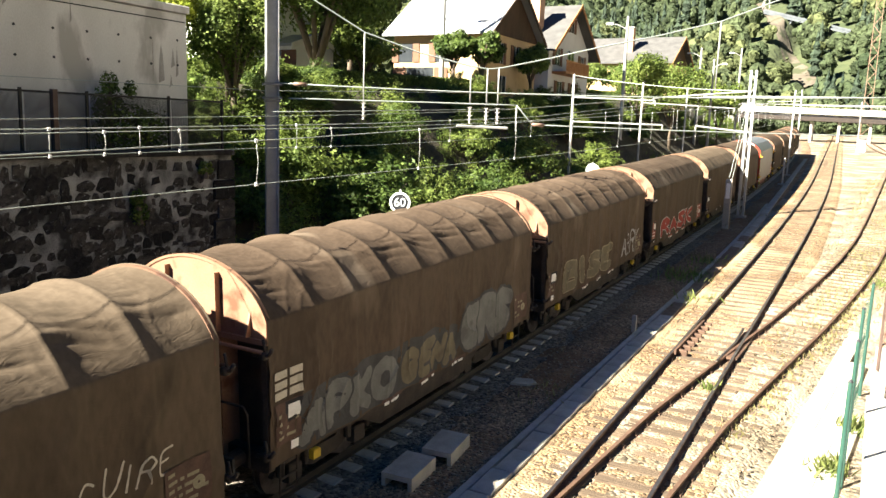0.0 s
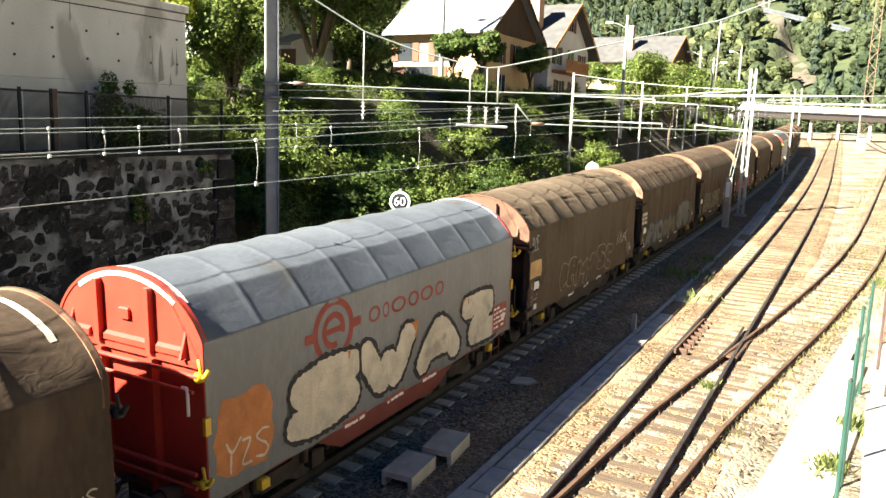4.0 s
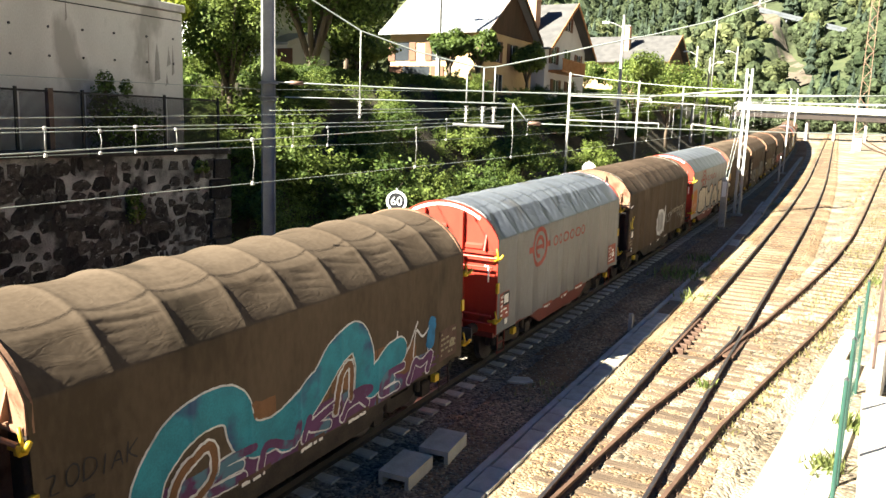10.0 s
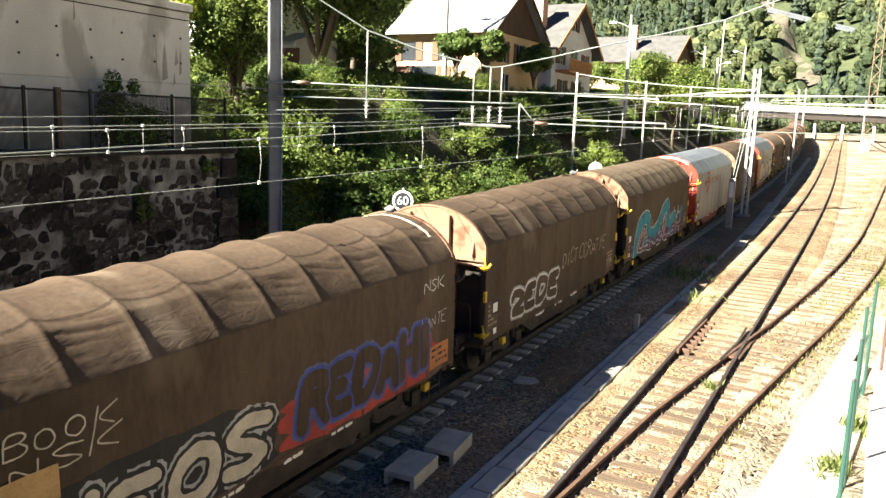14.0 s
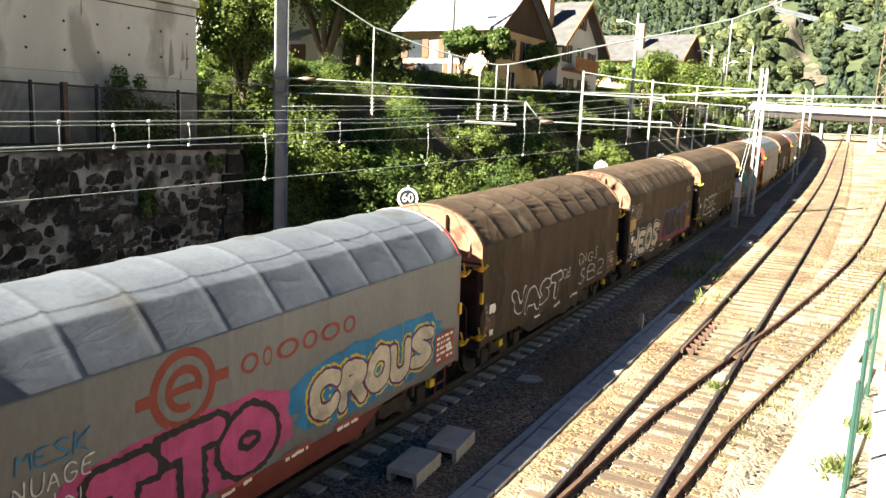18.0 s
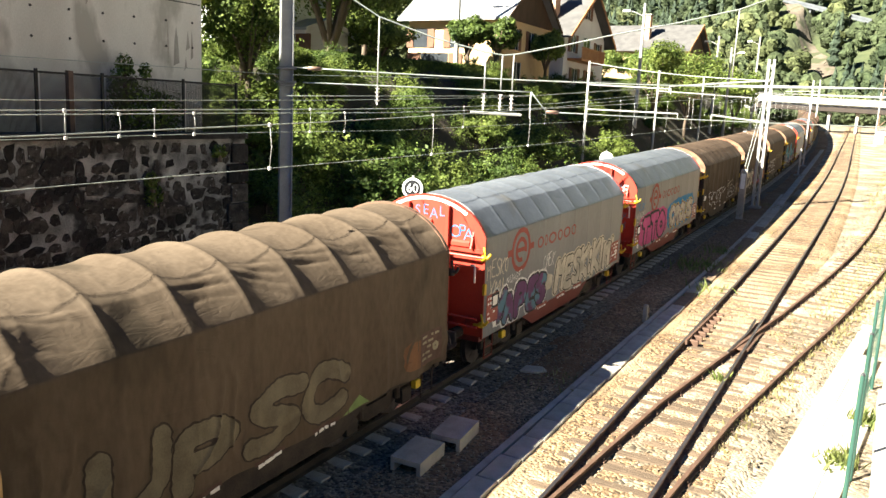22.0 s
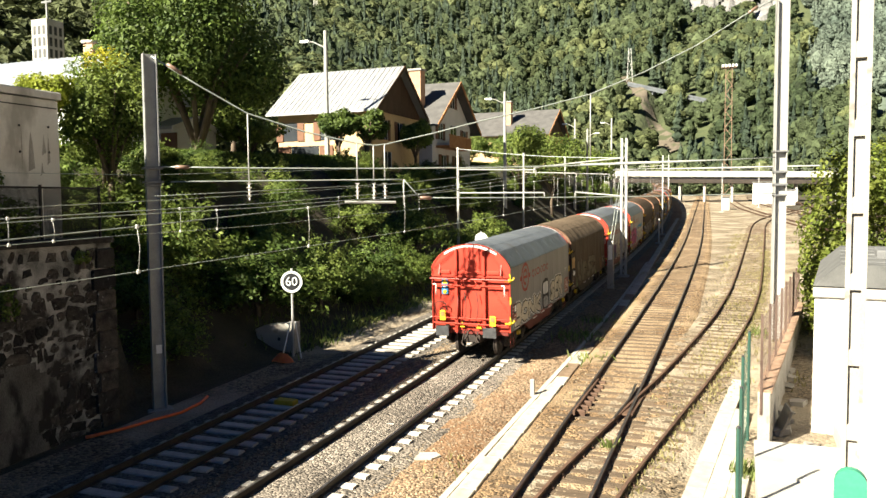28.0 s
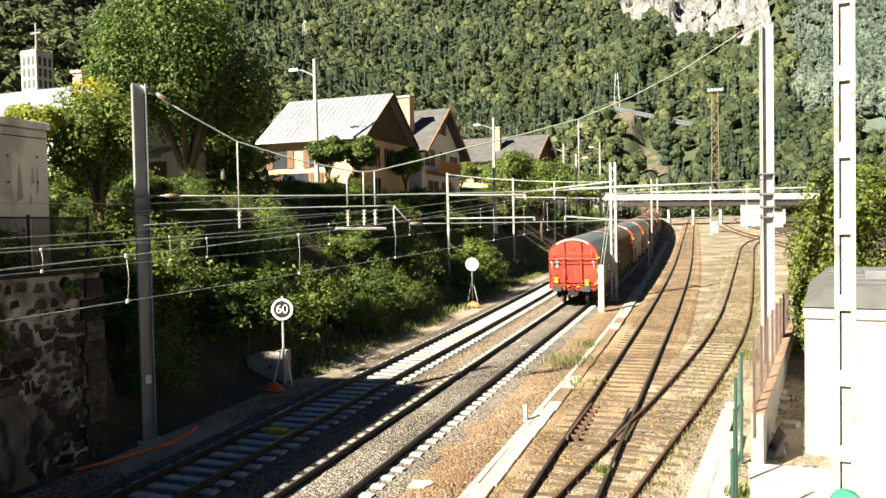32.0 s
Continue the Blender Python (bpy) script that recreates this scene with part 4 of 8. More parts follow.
    # underframe, side sills and bogies
    def sill():
        out = [(0.15, 1.0), (0.15, 0.86), (2.5, 0.86), (3.2, 0.52), (6.55, 0.52), (7.25, 0.86), (9.6, 0.86), (9.6, 1.0)]
        return MB().prism(out, "x", 1.24, 1.32).prism(out, "x", -1.32, -1.24).mesh("side_sill", M_DKRED if red else M_DARKFR)
    part("side_sill", cached(("sill", red), sill), None, w)
    part("floor_frame", cached("floor", lambda: MB().box(-1.3, 1.3, 0.1, BODY - 0.1, 0.90, 1.0).box(-0.3, 0.3, 0.1, BODY - 0.1, 0.55, 0.9).mesh("floor_frame", M_DARKFR)), None, w)
    for yb in (1.85, BODY - 1.85):
        bo = part("bogie", cached("bogie", bogie_frame_mesh), None, w, "", False, pose(0, yb, 0))
        for ya in (-0.9, 0.9):
            for x, rz in ((0.77, 0), (-0.77, 180)):
                part("wheel", cached("wheel", wheel_mesh), None, bo, "", False, pose(x, ya, 0.47, 0, 0, rz))
    if paint:
        paint(w, cover_kind)
    return w


def plates(w, k, near=True, far=True, seed=3, m=None):
    worn = k in ("slack", "ribbed")
    m = m or (M_PLATED if worn else M_PLATE)
    ink = S_PALEOL if worn else M_WHITEP
    if near:
        panel(w, k, 0.12, 0.72, 1.28, 1.95, m, ink, seed)
        painted("white_mark", rect(0.50, 0.66, 1.12, 1.26), k, 0.02, M_WHITEP, w)
        painted("black_frame", rect(0.36, 0.72, 1.60, 1.94), k, 0.026, S_BLACK, w)
        painted("white_field", rect(0.42, 0.66, 1.66, 1.88), k, 0.032, M_WHITEP, w)
    if far:
        panel(w, k, 8.85, 9.62, 1.12, 1.78, m, ink, seed + 1)
        painted("round_mark", ring(9.42, 1.42, 0.02, 0.10, 16), k, 0.026, ink, w)
    for i in range(3):
        panel(w, k, 3.0 + i * 1.3, 3.7 + i * 1.3, 0.985, 1.06, m, M_WHITEP, seed + 5 + i)


def paint_0(w, k):
    logo(w, k, 2.02)
    letters(w, k, "BONK", 0.4, 4.4, 1.02, 1.85, S_CREAM, S_BLACK, S_WHITE, 0.05, 0.05, "cream bubble letters outlined in black", grow=-0.15)
    blob(w, k, cloud(4.65, 5.8, 1.0, 2.25, 26, 0.04), S_BLACK, 0.008)
    blob(w, k, cloud(4.78, 5.68, 1.62, 2.12, 22, 0.04, 5), S_WHITE, 0.014, label="white cap shape")
    blob(w, k, cloud(4.86, 5.6, 1.08, 1.52, 22, 0.06, 6), S_GREY, 0.014)
    letters(w, k, "SER", 6.0, 8.4, 1.08, 2.05, S_CREAM, S_BLACK, S_WHITE, 0.05, 0.05, "cream bubble letters outlined in black")
    letters(w, k, "VEF", 8.95, 9.45, 2.08, 2.28, S_WHITE, None, None, 0.004, bold=-0.01)
    plates(w, k, True, True, 11)


def paint_1(w, k):
    letters(w, k, "UPSC", 1.6, 6.5, 1.05, 2.15, S_OLIVE, S_DKBROWN, None, 0.03, 0.1, "faded olive graffiti letters", wave=0.04)
    blob(w, k, [(1.05, 1.0), (1.75, 1.0), (1.35, 1.55)], S_GREEN)
    blob(w, k, [(6.4, 1.0), (7.2, 1.0), (6.9, 1.22)], S_GREEN)
    painted("plywood_patch", rect(0.08, 0.72, 2.02, 2.52), k, 0.02, M_WOODB, w, "plywood board patch")
    blob(w, k, cloud(8.3, 9.3, 1.1, 1.7, 18, 0.1, 4), S_BROWN)
    plates(w, k, True, True, 21)


def paint_2(w, k):
    logo(w, k, 1.9)
    letters(w, k, "MESK:KIMI", 4.1, 9.2, 1.05, 2.1, S_CREAM, S_BLACK, S_CREAM, 0.032, 0.08, "cream graffiti letters outlined in black", bold=-0.015)
    letters(w, k, "VAPES", 0.3, 3.6, 1.0, 1.95, S_PURPLE, S_BLACK, S_WHITE, 0.05, 0.15, "purple letters with white outline", grow=-0.2)
    letters(w, k, "NUAGE", 1.15, 1.95, 2.0, 2.22, S_WHITE, None, None, 0.01)
    letters(w, k, "CREK", 3.3, 4.05, 1.95, 2.3, S_WHITE, None, None, 0.014)
    letters(w, k, "MESKO", 0.1, 1.2, 2.3, 2.7, S_CREAM, None, None, 0.02)
    letters(w, k, "XMI", 0.15, 1.0, 1.75, 2.25, S_CREAM, None, None, 0.02)
    blob(w, k, cloud(3.5, 4.05, 1.35, 1.75, 22, 0.12, 4), S_CREAM)
    plates(w, k, True, True, 31)


def paint_3(w, k):
    logo(w, k, 2.5)
    blob(w, k, cloud(0.62, 4.55, 1.08, 2.28, 44, 0.05, 3), S_PINK, 0.003, label="pink sprayed field")
    blob(w, k, cloud(4.6, 9.1, 1.15, 2.35, 44, 0.07, 8), S_BLUE, 0.004, label="blue sprayed cloud")
    letters(w, k, "TTO", 0.8, 4.3, 1.0, 2.2, S_PINK, S_BLACK, None, 0.10, 0.06, "large pink letters outlined in black")
    letters(w, k, "CROUS", 4.9, 8.75, 1.2, 2.1, S_CREAM, S_PURPLE, S_YEL, 0.045, 0.08, "cream letters with purple outline")
    letters(w, k, "MESK", 0.25, 1.1, 2.45, 2.7, S_BLUE, None, None, 0.014)
    letters(w, k, "NUAGE", 0.2, 1.15, 2.15, 2.4, S_WHITE, None, None, 0.014)
    letters(w, k, "ZIN", 0.3, 1.0, 1.85, 2.1, S_WHITE, None, None, 0.014)
    plates(w, k, True, True, 41)


def paint_4(w, k):
    letters(w, k, "VAST", 1.6, 4.9, 1.15, 1.9, M_TARPB, S_WHITE, None, 0.04, 0.2, "brown letters with white outline")
    letters(w, k, "ONGS", 6.2, 7.9, 1.75, 2.1, S_CREAM, None, None, 0.012)
    letters(w, k, "SB2", 6.3, 8.6, 1.15, 1.7, S_GREY, None, None, 0.016)
    letters(w, k, "OB", 5.0, 5.5, 1.6, 1.9, S_WHITE, None, None, 0.012)
    plates(w, k, True, True, 51)


def paint_5(w, k):
    blob(w, k, cloud(0.1, 4.4, 1.0, 2.2, 40, 0.06, 3), S_BLACK, 0.003)
    letters(w, k, "HEOS", 0.25, 4.2, 1.02, 2.05, S_CREAM, S_BLACK, S_GREY, 0.06, 0.1, "cream bubble letters outlined in black", grow=0.1, bold=-0.02)
    blob(w, k, cloud(4.45, 9.1, 1.0, 2.0, 44, 0.10, 6), S_RED, 0.003, label="red sprayed field")
    letters(w, k, "REDAH!", 4.75, 8.95, 1.15, 2.2, M_TARPB, S_NAVY, S_HAZE, 0.05, 0.04, "dark letters with blue outline")
    painted("plywood_patch", rect(0.15, 0.85, 2.1, 2.5), k, 0.02, M_WOODB, w, "plywood board patch")
    letters(w, k, "BOOK", 0.25, 1.6, 2.7, 2.98, S_CREAM, None, None, 0.004, bold=-0.012)
    letters(w, k, "NSK", 0.3, 1.6, 2.4, 2.66, S_CREAM, None, None, 0.004, bold=-0.012)
    letters(w, k, "NSK", 8.6, 9.4, 2.75, 3.0, S_WHITE, None, None, 0.02)
    letters(w, k, "VANTE", 8.5, 9.5, 2.0, 2.25, S_GREY, None, None, 0.014)
    plates(w, k, True, False, 61)
    panel(w, k, 8.85, 9.62, 1.12, 1.6, S_ORANGE, S_BLACK, 62)


def paint_6(w, k):
    letters(w, k, "2EDE", 1.35, 4.6, 1.2, 2.0, M_TARPB, S_WHITE, S_GREY, 0.04, 0.15, "outlined silver letters", grow=0.1)
    letters(w, k, "DICTOCRATIE", 4.9, 8.7, 1.9, 2.35, S_PALEOL, None, None, 0.004, 0.1, bold=-0.016)
    plates(w, k, True, True, 71)


def paint_7(w, k):
    """Teal sweeps with white edges over purple angular letters."""
    blob(w, k, cloud(0.9, 8.5, 0.99, 1.55, 60, 0.10, 2), S_PURPLE, 0.003, label="purple sprayed field")
    for y, z in ((3.1, 2.0), (4.4, 2.0), (5.2, 2.05), (6.2, 1.9), (7.2, 1.75)):
        blob(w, k, cloud(y, y + 0.75, z - 0.45, z + 0.12, 18, 0.12, int(y * 9)), S_BROWN, 0.005)
    teal = [[rounded([(1.35, 1.05), (1.45, 1.75), (2.1, 2.32), (3.0, 2.3), (3.15, 1.6), (3.9, 1.45), (4.8, 1.9)])],
            [rounded([(4.1, 1.35), (4.9, 1.9), (5.35, 2.35), (5.95, 2.5), (6.2, 2.0), (6.15, 1.5)])], [rounded([(6.4, 1.45), (6.9, 1.75), (7.3, 1.8)])]]
    sweep(w, k, teal, [(0.29, 0.008, S_WHITE), (0.26, 0.013, S_TEAL)], 0.026, "teal sweeping bands with white edges", rough=0.015)
    inner = [[rounded([(1.75, 1.15), (1.95, 1.65), (2.55, 1.9), (2.6, 1.3), (2.0, 1.1), (1.8, 1.2)])], [rounded([(5.3, 1.3), (5.45, 1.95), (5.8, 2.05), (5.75, 1.4)])]]
    sweep(w, k, inner, [(0.10, 0.016, S_WHITE), (0.06, 0.020, S_BROWN)], 0.022)
    letters(w, k, "ENKREM", 2.3, 8.5, 1.0, 1.55, S_PURPLE, S_WHITE, None, 0.02, 0.5, "purple angular letters with white edges", jit=0.5, bold=0.0)
    letters(w, k, "WM", 6.9, 8.4, 1.5, 2.1, S_WHITE, None, None, 0.01, 0.4, jit=0.6)
    letters(w, k, "ZODIAK", 0.15, 1.35, 2.12, 2.4, S_BLACK, None, None, 0.008)
    letters(w, k, "B", 8.35, 8.65, 1.5, 2.15, S_BLUE, S_BLUE, None, 0.01)
    plates(w, k, True, True, 81)


def paint_8(w, k):
    logo(w, k, 2.65)
    plates(w, k, True, True, 91)


def paint_9(w, k):
    blob(w, k, cloud(4.3, 5.5, 1.15, 2.2, 22, 0.12, 3), S_WHITE, 0.006, label="white sprayed face shape")
    blob(w, k, cloud(4.42, 5.35, 1.3, 2.05, 20, 0.12, 5), S_GREY, 0.010)
    blob(w, k, [(5.35, 1.9), (5.75, 2.35), (5.85, 2.0), (5.6, 1.2), (5.45, 1.25)], S_WHITE, 0.008)
    letters(w, k, "ash", 5.85, 6.9, 1.5, 1.95, S_GREY, None, None, 0.006, 0.2)
    letters(w, k, "ROUTE CRANE GONKS", 7.1, 9.6, 1.8, 2.0, S_CREAM, None, None, 0.012)
    letters(w, k, "VASK", 8.2, 9.3, 1.45, 1.75, S_GREY, None, None, 0.008)
    letters(w, k, "DEEPY", 1.7, 3.3, 1.5, 1.85, M_TARPD, None, None, 0.03)
    letters(w, k, "NK", 0.25, 0.75, 1.9, 2.4, S_YEL, None, None, 0.008)
    plates(w, k, True, True, 101)


def paint_10(w, k):
    logo(w, k, 2.8, 2.75)
    blob(w, k, cloud(0.15, 1.3, 1.2, 2.4, 20, 0.1, 3), S_ORANGE, 0.004)
    letters(w, k, "SWAZ", 1.5, 9.3, 1.0, 2.4, S_CREAM, S_BLACK, None, 0.09, 0.0, "huge cream block letters outlined in black", jit=0.1, bold=0.075)
    for y in (2.9, 5.1, 7.3):
        blob(w, k, [(y, 1.9), (y + 0.3, 1.95), (y + 0.38, 2.3), (y + 0.05, 2.28)], S_ORANGE, 0.012)
    letters(w, k, "YZS", 0.25, 1.2, 1.25, 1.7, S_CREAM, None, None, 0.02)
    plates(w, k, False, True, 111)


def paint_11(w, k):
    letters(w, k, "GRMY SE", 2.2, 7.2, 1.1, 1.95, M_TARPD, S_PALEOL, None, 0.011, 0.25, "thin cream outline letters", wave=0.1)
    letters(w, k, "CUIRE", 7.6, 9.0, 1.75, 2.15, S_CREAM, None, None, 0.006, 0.2)
    painted("plywood_patch", rect(0.10, 0.80, 2.0, 2.45), k, 0.02, M_WOODB, w, "plywood board patch")
    letters(w, k, "ROE", 0.2, 0.7, 2.7, 3.1, S_GREY, None, None, 0.01)
    plates(w, k, True, True, 121)


def paint_12(w, k):
    blob(w, k, cloud(0.5, 6.0, 1.0, 2.0, 44, 0.10, 7), S_SLATE, 0.003)
    letters(w, k, "APKO", 0.6, 3.5, 1.02, 1.95, S_ASH, S_SLATE, None, 0.05, 0.1, "ash-grey letters outlined in slate")
    letters(w, k, "GENA", 3.6, 5.9, 1.02, 1.85, S_OLIVE, S_SLATE, None, 0.05, 0.1, "olive letters outlined in slate")
    letters(w, k, "ERS", 6.0, 8.6, 1.0, 2.2, S_ASH, S_SLATE, None, 0.07, 0.05, "ash-grey block letters", bold=0.05)
    for i in range(2):
        for j in range(3):
            painted("window_mark", rect(0.12 + i * 0.34, 0.40 + i * 0.34, 2.02 + j * 0.16, 2.14 + j * 0.16), k, 0.02, S_CREAM, w)
    plates(w, k, True, True, 131)


def paint_13(w, k):
    letters(w, k, "BISE", 1.4, 6.0, 1.1, 2.0, S_OLIVE, S_PALEOL, None, 0.03, 0.0, "olive letters with a pale outline")
    letters(w, k, "ABRK", 7.2, 9.2, 1.2, 2.1, S_GREY, None, None, 0.02)
    plates(w, k, True, True, 141)


def paint_14(w, k):
    letters(w, k, "RASK", 1.6, 7.5, 1.1, 1.9, S_RED, S_WHITE, None, 0.03, 0.1, "red letters with white outline")
    plates(w, k, True, True, 151)


def paint_plain(w, k):
    plates(w, k, True, True, 161)


G, Bn, O = M_TARPG, M_TARPB, M_TARPD
TRAIN = [
    (True, "taut", G, "red-ended coil wagon with grey tarpaulin and cream graffiti letters", paint_0, True),
    (False, "slack", O, "rusty coil wagon with crumpled olive-brown tarpaulin and faded graffiti", paint_1, False),
    (True, "taut", G, "red-ended coil wagon with grey tarpaulin, cream and purple graffiti", paint_2, True),
    (True, "taut", G, "red-ended coil wagon with grey tarpaulin and pink and blue graffiti", paint_3, True),
    (False, "slack", Bn, "rusty coil wagon with wrinkled brown tarpaulin and white outline graffiti", paint_4, False),
    (False, "ribbed", Bn, "coil wagon with ribbed brown tarpaulin and blue-outlined graffiti", paint_5, True),
    (False, "ribbed", Bn, "coil wagon with ribbed brown tarpaulin and silver graffiti", paint_6, False),
    (False, "ribbed", O, "coil wagon with olive tarpaulin and teal and purple graffiti", paint_7, False),
    (True, "loose", G, "red-ended coil wagon with crumpled grey tarpaulin and red logo", paint_8, True),
    (False, "ribbed", Bn, "coil wagon with dark brown tarpaulin and a white sprayed face shape", paint_9, True),
    (True, "taut", G, "red-ended coil wagon with grey tarpaulin and huge cream letters", paint_10, True),
    (False, "slack", O, "rusty coil wagon with crumpled olive-brown tarpaulin and thin outlines", paint_11, False),
    (False, "slack", Bn, "rusty coil wagon with brown tarpaulin and grey-green graffiti", paint_12, False),
    (False, "slack", Bn, "rusty coil wagon with brown tarpaulin and pale letters", paint_13, False),
    (False, "loose", Bn, "coil wagon with brown tarpaulin and red letters", paint_14, False),
    (False, "slack", O, "rusty coil wagon with plain olive-brown tarpaulin", paint_plain, False),
    (False, "ribbed", Bn, "coil wagon with plain brown tarpaulin", paint_plain, False),
    (True, "taut", G, "red-ended coil wagon with plain grey tarpaulin", paint_plain, True),
] + [(False, ("slack", "ribbed", "loose")[i % 3], (Bn, O)[i % 2], "rusty coil wagon with brown tarpaulin, far along the line", paint_plain, False) for i in range(5)]
wagons = []
for red, kind, tarp, label, paint, stripe in TRAIN:
    wagons.append(wagon(red, kind, tarp, label, paint, stripe, red or paint in (paint_4, paint_6, paint_7), len(wagons) < 14, paint in (paint_1, paint_11)))
# the small lamp box, placards and hoses on the last wagon's end
tailw = wagons[0]
for x, z in ((-1.02, 1.52), (0.86, 1.38)):
    board = part("tail_board", MB().cbox(x - 0.11, x + 0.11, -0.16, -0.10, z - 0.16, z + 0.20, 0.02), M_YELLOW, tailw, "yellow tail board with an orange reflector")
    part("reflector", MB().cbox(x - 0.075, x + 0.075, -0.172, -0.158, z - 0.01, z + 0.15, 0.01), S_ORANGE, board, "orange reflector")
    part("board_clip", MB().tube([(x - 0.1, -0.12, z + 0.18), (x - 0.02, -0.17, z + 0.27), (x + 0.1, -0.12, z + 0.18)], 0.015, 6), M_DARKFR, board, "", True)
for x, z in ((0.32, 1.10), (-0.30, 1.12)):
    part("warning_sign", MB().prism([(x - 0.10, z), (x + 0.10, z), (x, z + 0.20)], "y", -0.075, -0.06), M_YELLOW, tailw, "yellow triangular sign")
sticker = part("sticker_panel", MB().box(-1.09, -0.85, -0.012, -0.004, 2.28, 2.86), S_BLUE, tailw, "blue and yellow notice sticker")
part("yellow_triangle", MB().prism([(-1.08, 2.66), (-0.86, 2.66), (-0.97, 2.84)], "y", -0.016, -0.012), M_YELLOW, sticker)
part("yellow_disc", MB().tube([(-0.97, -0.0125, 2.37), (-0.97, -0.017, 2.37)], 0.075, 14), M_YELLOW, sticker)
part("white_disc", MB().tube([(-0.97, -0.0125, 2.55), (-0.97, -0.017, 2.55)], 0.06, 14), M_WHITEP, sticker)
for x in (-0.28, 0.18):
    part("link_arm", MB().tube([(x, -0.13, 2.84), (x + 0.10, -0.15, 2.72), (x + 0.02, -0.14, 2.62)], 0.02, 6), M_RED, tailw, "", True)
part("end_tube", MB().tube([(-0.46, -0.14, 1.40), (-0.42, -0.15, 2.25)], 0.022, 6), M_DKRED, tailw, "", True)
part("grab_handle", MB().tube([(-1.30, -0.10, 1.55), (-1.30, -0.18, 1.95), (-1.2, -0.19, 2.03), (-0.98, -0.19, 2.03), (-0.88, -0.18, 1.95), (-0.86, -0.10, 1.7)], 0.018, 6), M_DARKFR, tailw, "", True)
for i in (5, 6):
    mb = MB().tube([(-0.14, 0, 0.02), (-0.02, 0.02, 0.10), (0.10, 0, 0.07), (0.16, -0.02, 0.15)], 0.03, 6)
    mb.cbox(-0.09, 0.09, -0.06, 0.06, -0.01, 0.07, 0.015)
    part("hoop_clamp", mb, M_STEEL, wagons[i], "grey steel clamp on the hoop's crown", True, pose(-0.1, BODY - 0.05, TOP + 0.02))
for x in (-0.2, 0.25):
    part("brake_hose", MB().tube([(x, -0.10, 2.4), (x + 0.08, -0.16, 2.0), (x + 0.05, -0.14, 1.6), (x - 0.05, -0.12, 1.3)], 0.015, 5), M_DARKFR, tailw, "", True)



def end_tag(w, text, x0, x1, z0, z1, y, material, label, bold=-0.004):
    """A sprayed tag on the wagon's rear end, each letter a part."""
    n = len(text)
    for i, ch in enumerate(text):
        if ch == " ":
            continue
        cu = bpy.data.curves.new("tag_letter", "FONT")
        cu.body, cu.size, cu.align_x, cu.offset = ch, (z1 - z0) * 1.4, "CENTER", bold
        tmp = bpy.data.objects.new("tag_letter", cu)
        me = bpy.data.meshes.new_from_object(tmp)
        bpy.data.objects.remove(tmp)
        me.materials.append(material)
        part("tag_letter", me, None, w, label, m=pose(x0 + (i + 0.5) * (x1 - x0) / n, y, z0 + 0.04 * math.sin(i * 2.3), 90, 0, 0))


end_tag(wagons[2], "SEAL", -0.4, 0.45, 3.62, 3.86, -0.006, S_BLUE, "blue sprayed tag")
end_tag(wagons[2], "OPA", 0.62, 1.12, 3.22, 3.5, -0.006, S_BLUE, "blue sprayed tag")
end_tag(wagons[3], "MESK", -0.42, 0.42, 3.4, 3.68, -0.006, S_WHITE, "white sprayed tag")
end_tag(wagons[3], "NUSE", 0.60, 1.12, 3.05, 3.38, -0.006, S_WHITE, "white sprayed tag")
end_tag(wagons[3], "MESK", 0.62, 1.2, 2.2, 2.42, 0.034, S_TEAL, "teal sprayed tag")
end_tag(wagons[3], "KIMI", 0.62, 1.2, 1.85, 2.1, 0.034, S_TEAL, "teal sprayed tag")

TAIL = ((0, -125.29), (6, -94.34), (9, -78.28), (13, -56.81), (19, -23.68), (20, -18.1), (23, -1.41), (27, 20.6), (28, 25.7), (30, 36.5), (32, 47.2))


def tail_y(t):
    """Where the last wagon's rear edge stands along the line."""
    ts, ys = [k[0] for k in TAIL], [k[1] for k in TAIL]
    c = np.polynomial.chebyshev.Chebyshev.fit(ts, ys, 4)
    return float(c(t))


def wagon_pose(y):
    a, b = xb(y + 1.85), xb(y + BODY - 1.85)
    yaw = -math.degrees(math.atan2(b - a, BODY - 3.7))
    x = a - (b - a) / (BODY - 3.7) * 1.85
    return pose(x, y, SL * y, TILT, 0, yaw)


# ---- walls on the far side of the line ----
M_PLASTER = mat("patchy_wall_plaster", (0.05, 0.047, 0.043), (0.17, 0.16, 0.145), 1.6, 0.95, bump=0.6, spots=((0.022, 0.020, 0.019), 0.42, 1.3), stretch=(1, 1, 0.5), dist=0.04)
M_FENCE = mat("dark_fence_steel", (0.018, 0.018, 0.018), (0.036, 0.034, 0.032), 3, 0.6, 0.4, 0.05)
M_RUSTF = mat("rusty_fence_steel", (0.075, 0.046, 0.036), (0.13, 0.088, 0.070), 3, 0.7, 0.3, 0.1)
M_BRICK = mat("worn_brick_cap", (0.24, 0.145, 0.092), (0.35, 0.235, 0.16), 4, 0.9, bump=0.2, rand=0.2)
M_GREENP = mat("green_coated_steel", (0.018, 0.058, 0.042), (0.030, 0.080, 0.060), 3, 0.5, 0, 0.03)
M_TEAL = mat("pale_green_enamel", (0.045, 0.24, 0.15), (0.06, 0.29, 0.18), 3, 0.4, 0, 0.02)
M_ROOFG = mat("grey_felt_roof", (0.075, 0.075, 0.073), (0.13, 0.13, 0.125), 2, 0.85, bump=0.1)
M_ORANGE = mat("orange_plastic", (0.75, 0.13, 0.03), (0.85, 0.19, 0.05), 5, 0.5, 0, 0.05)
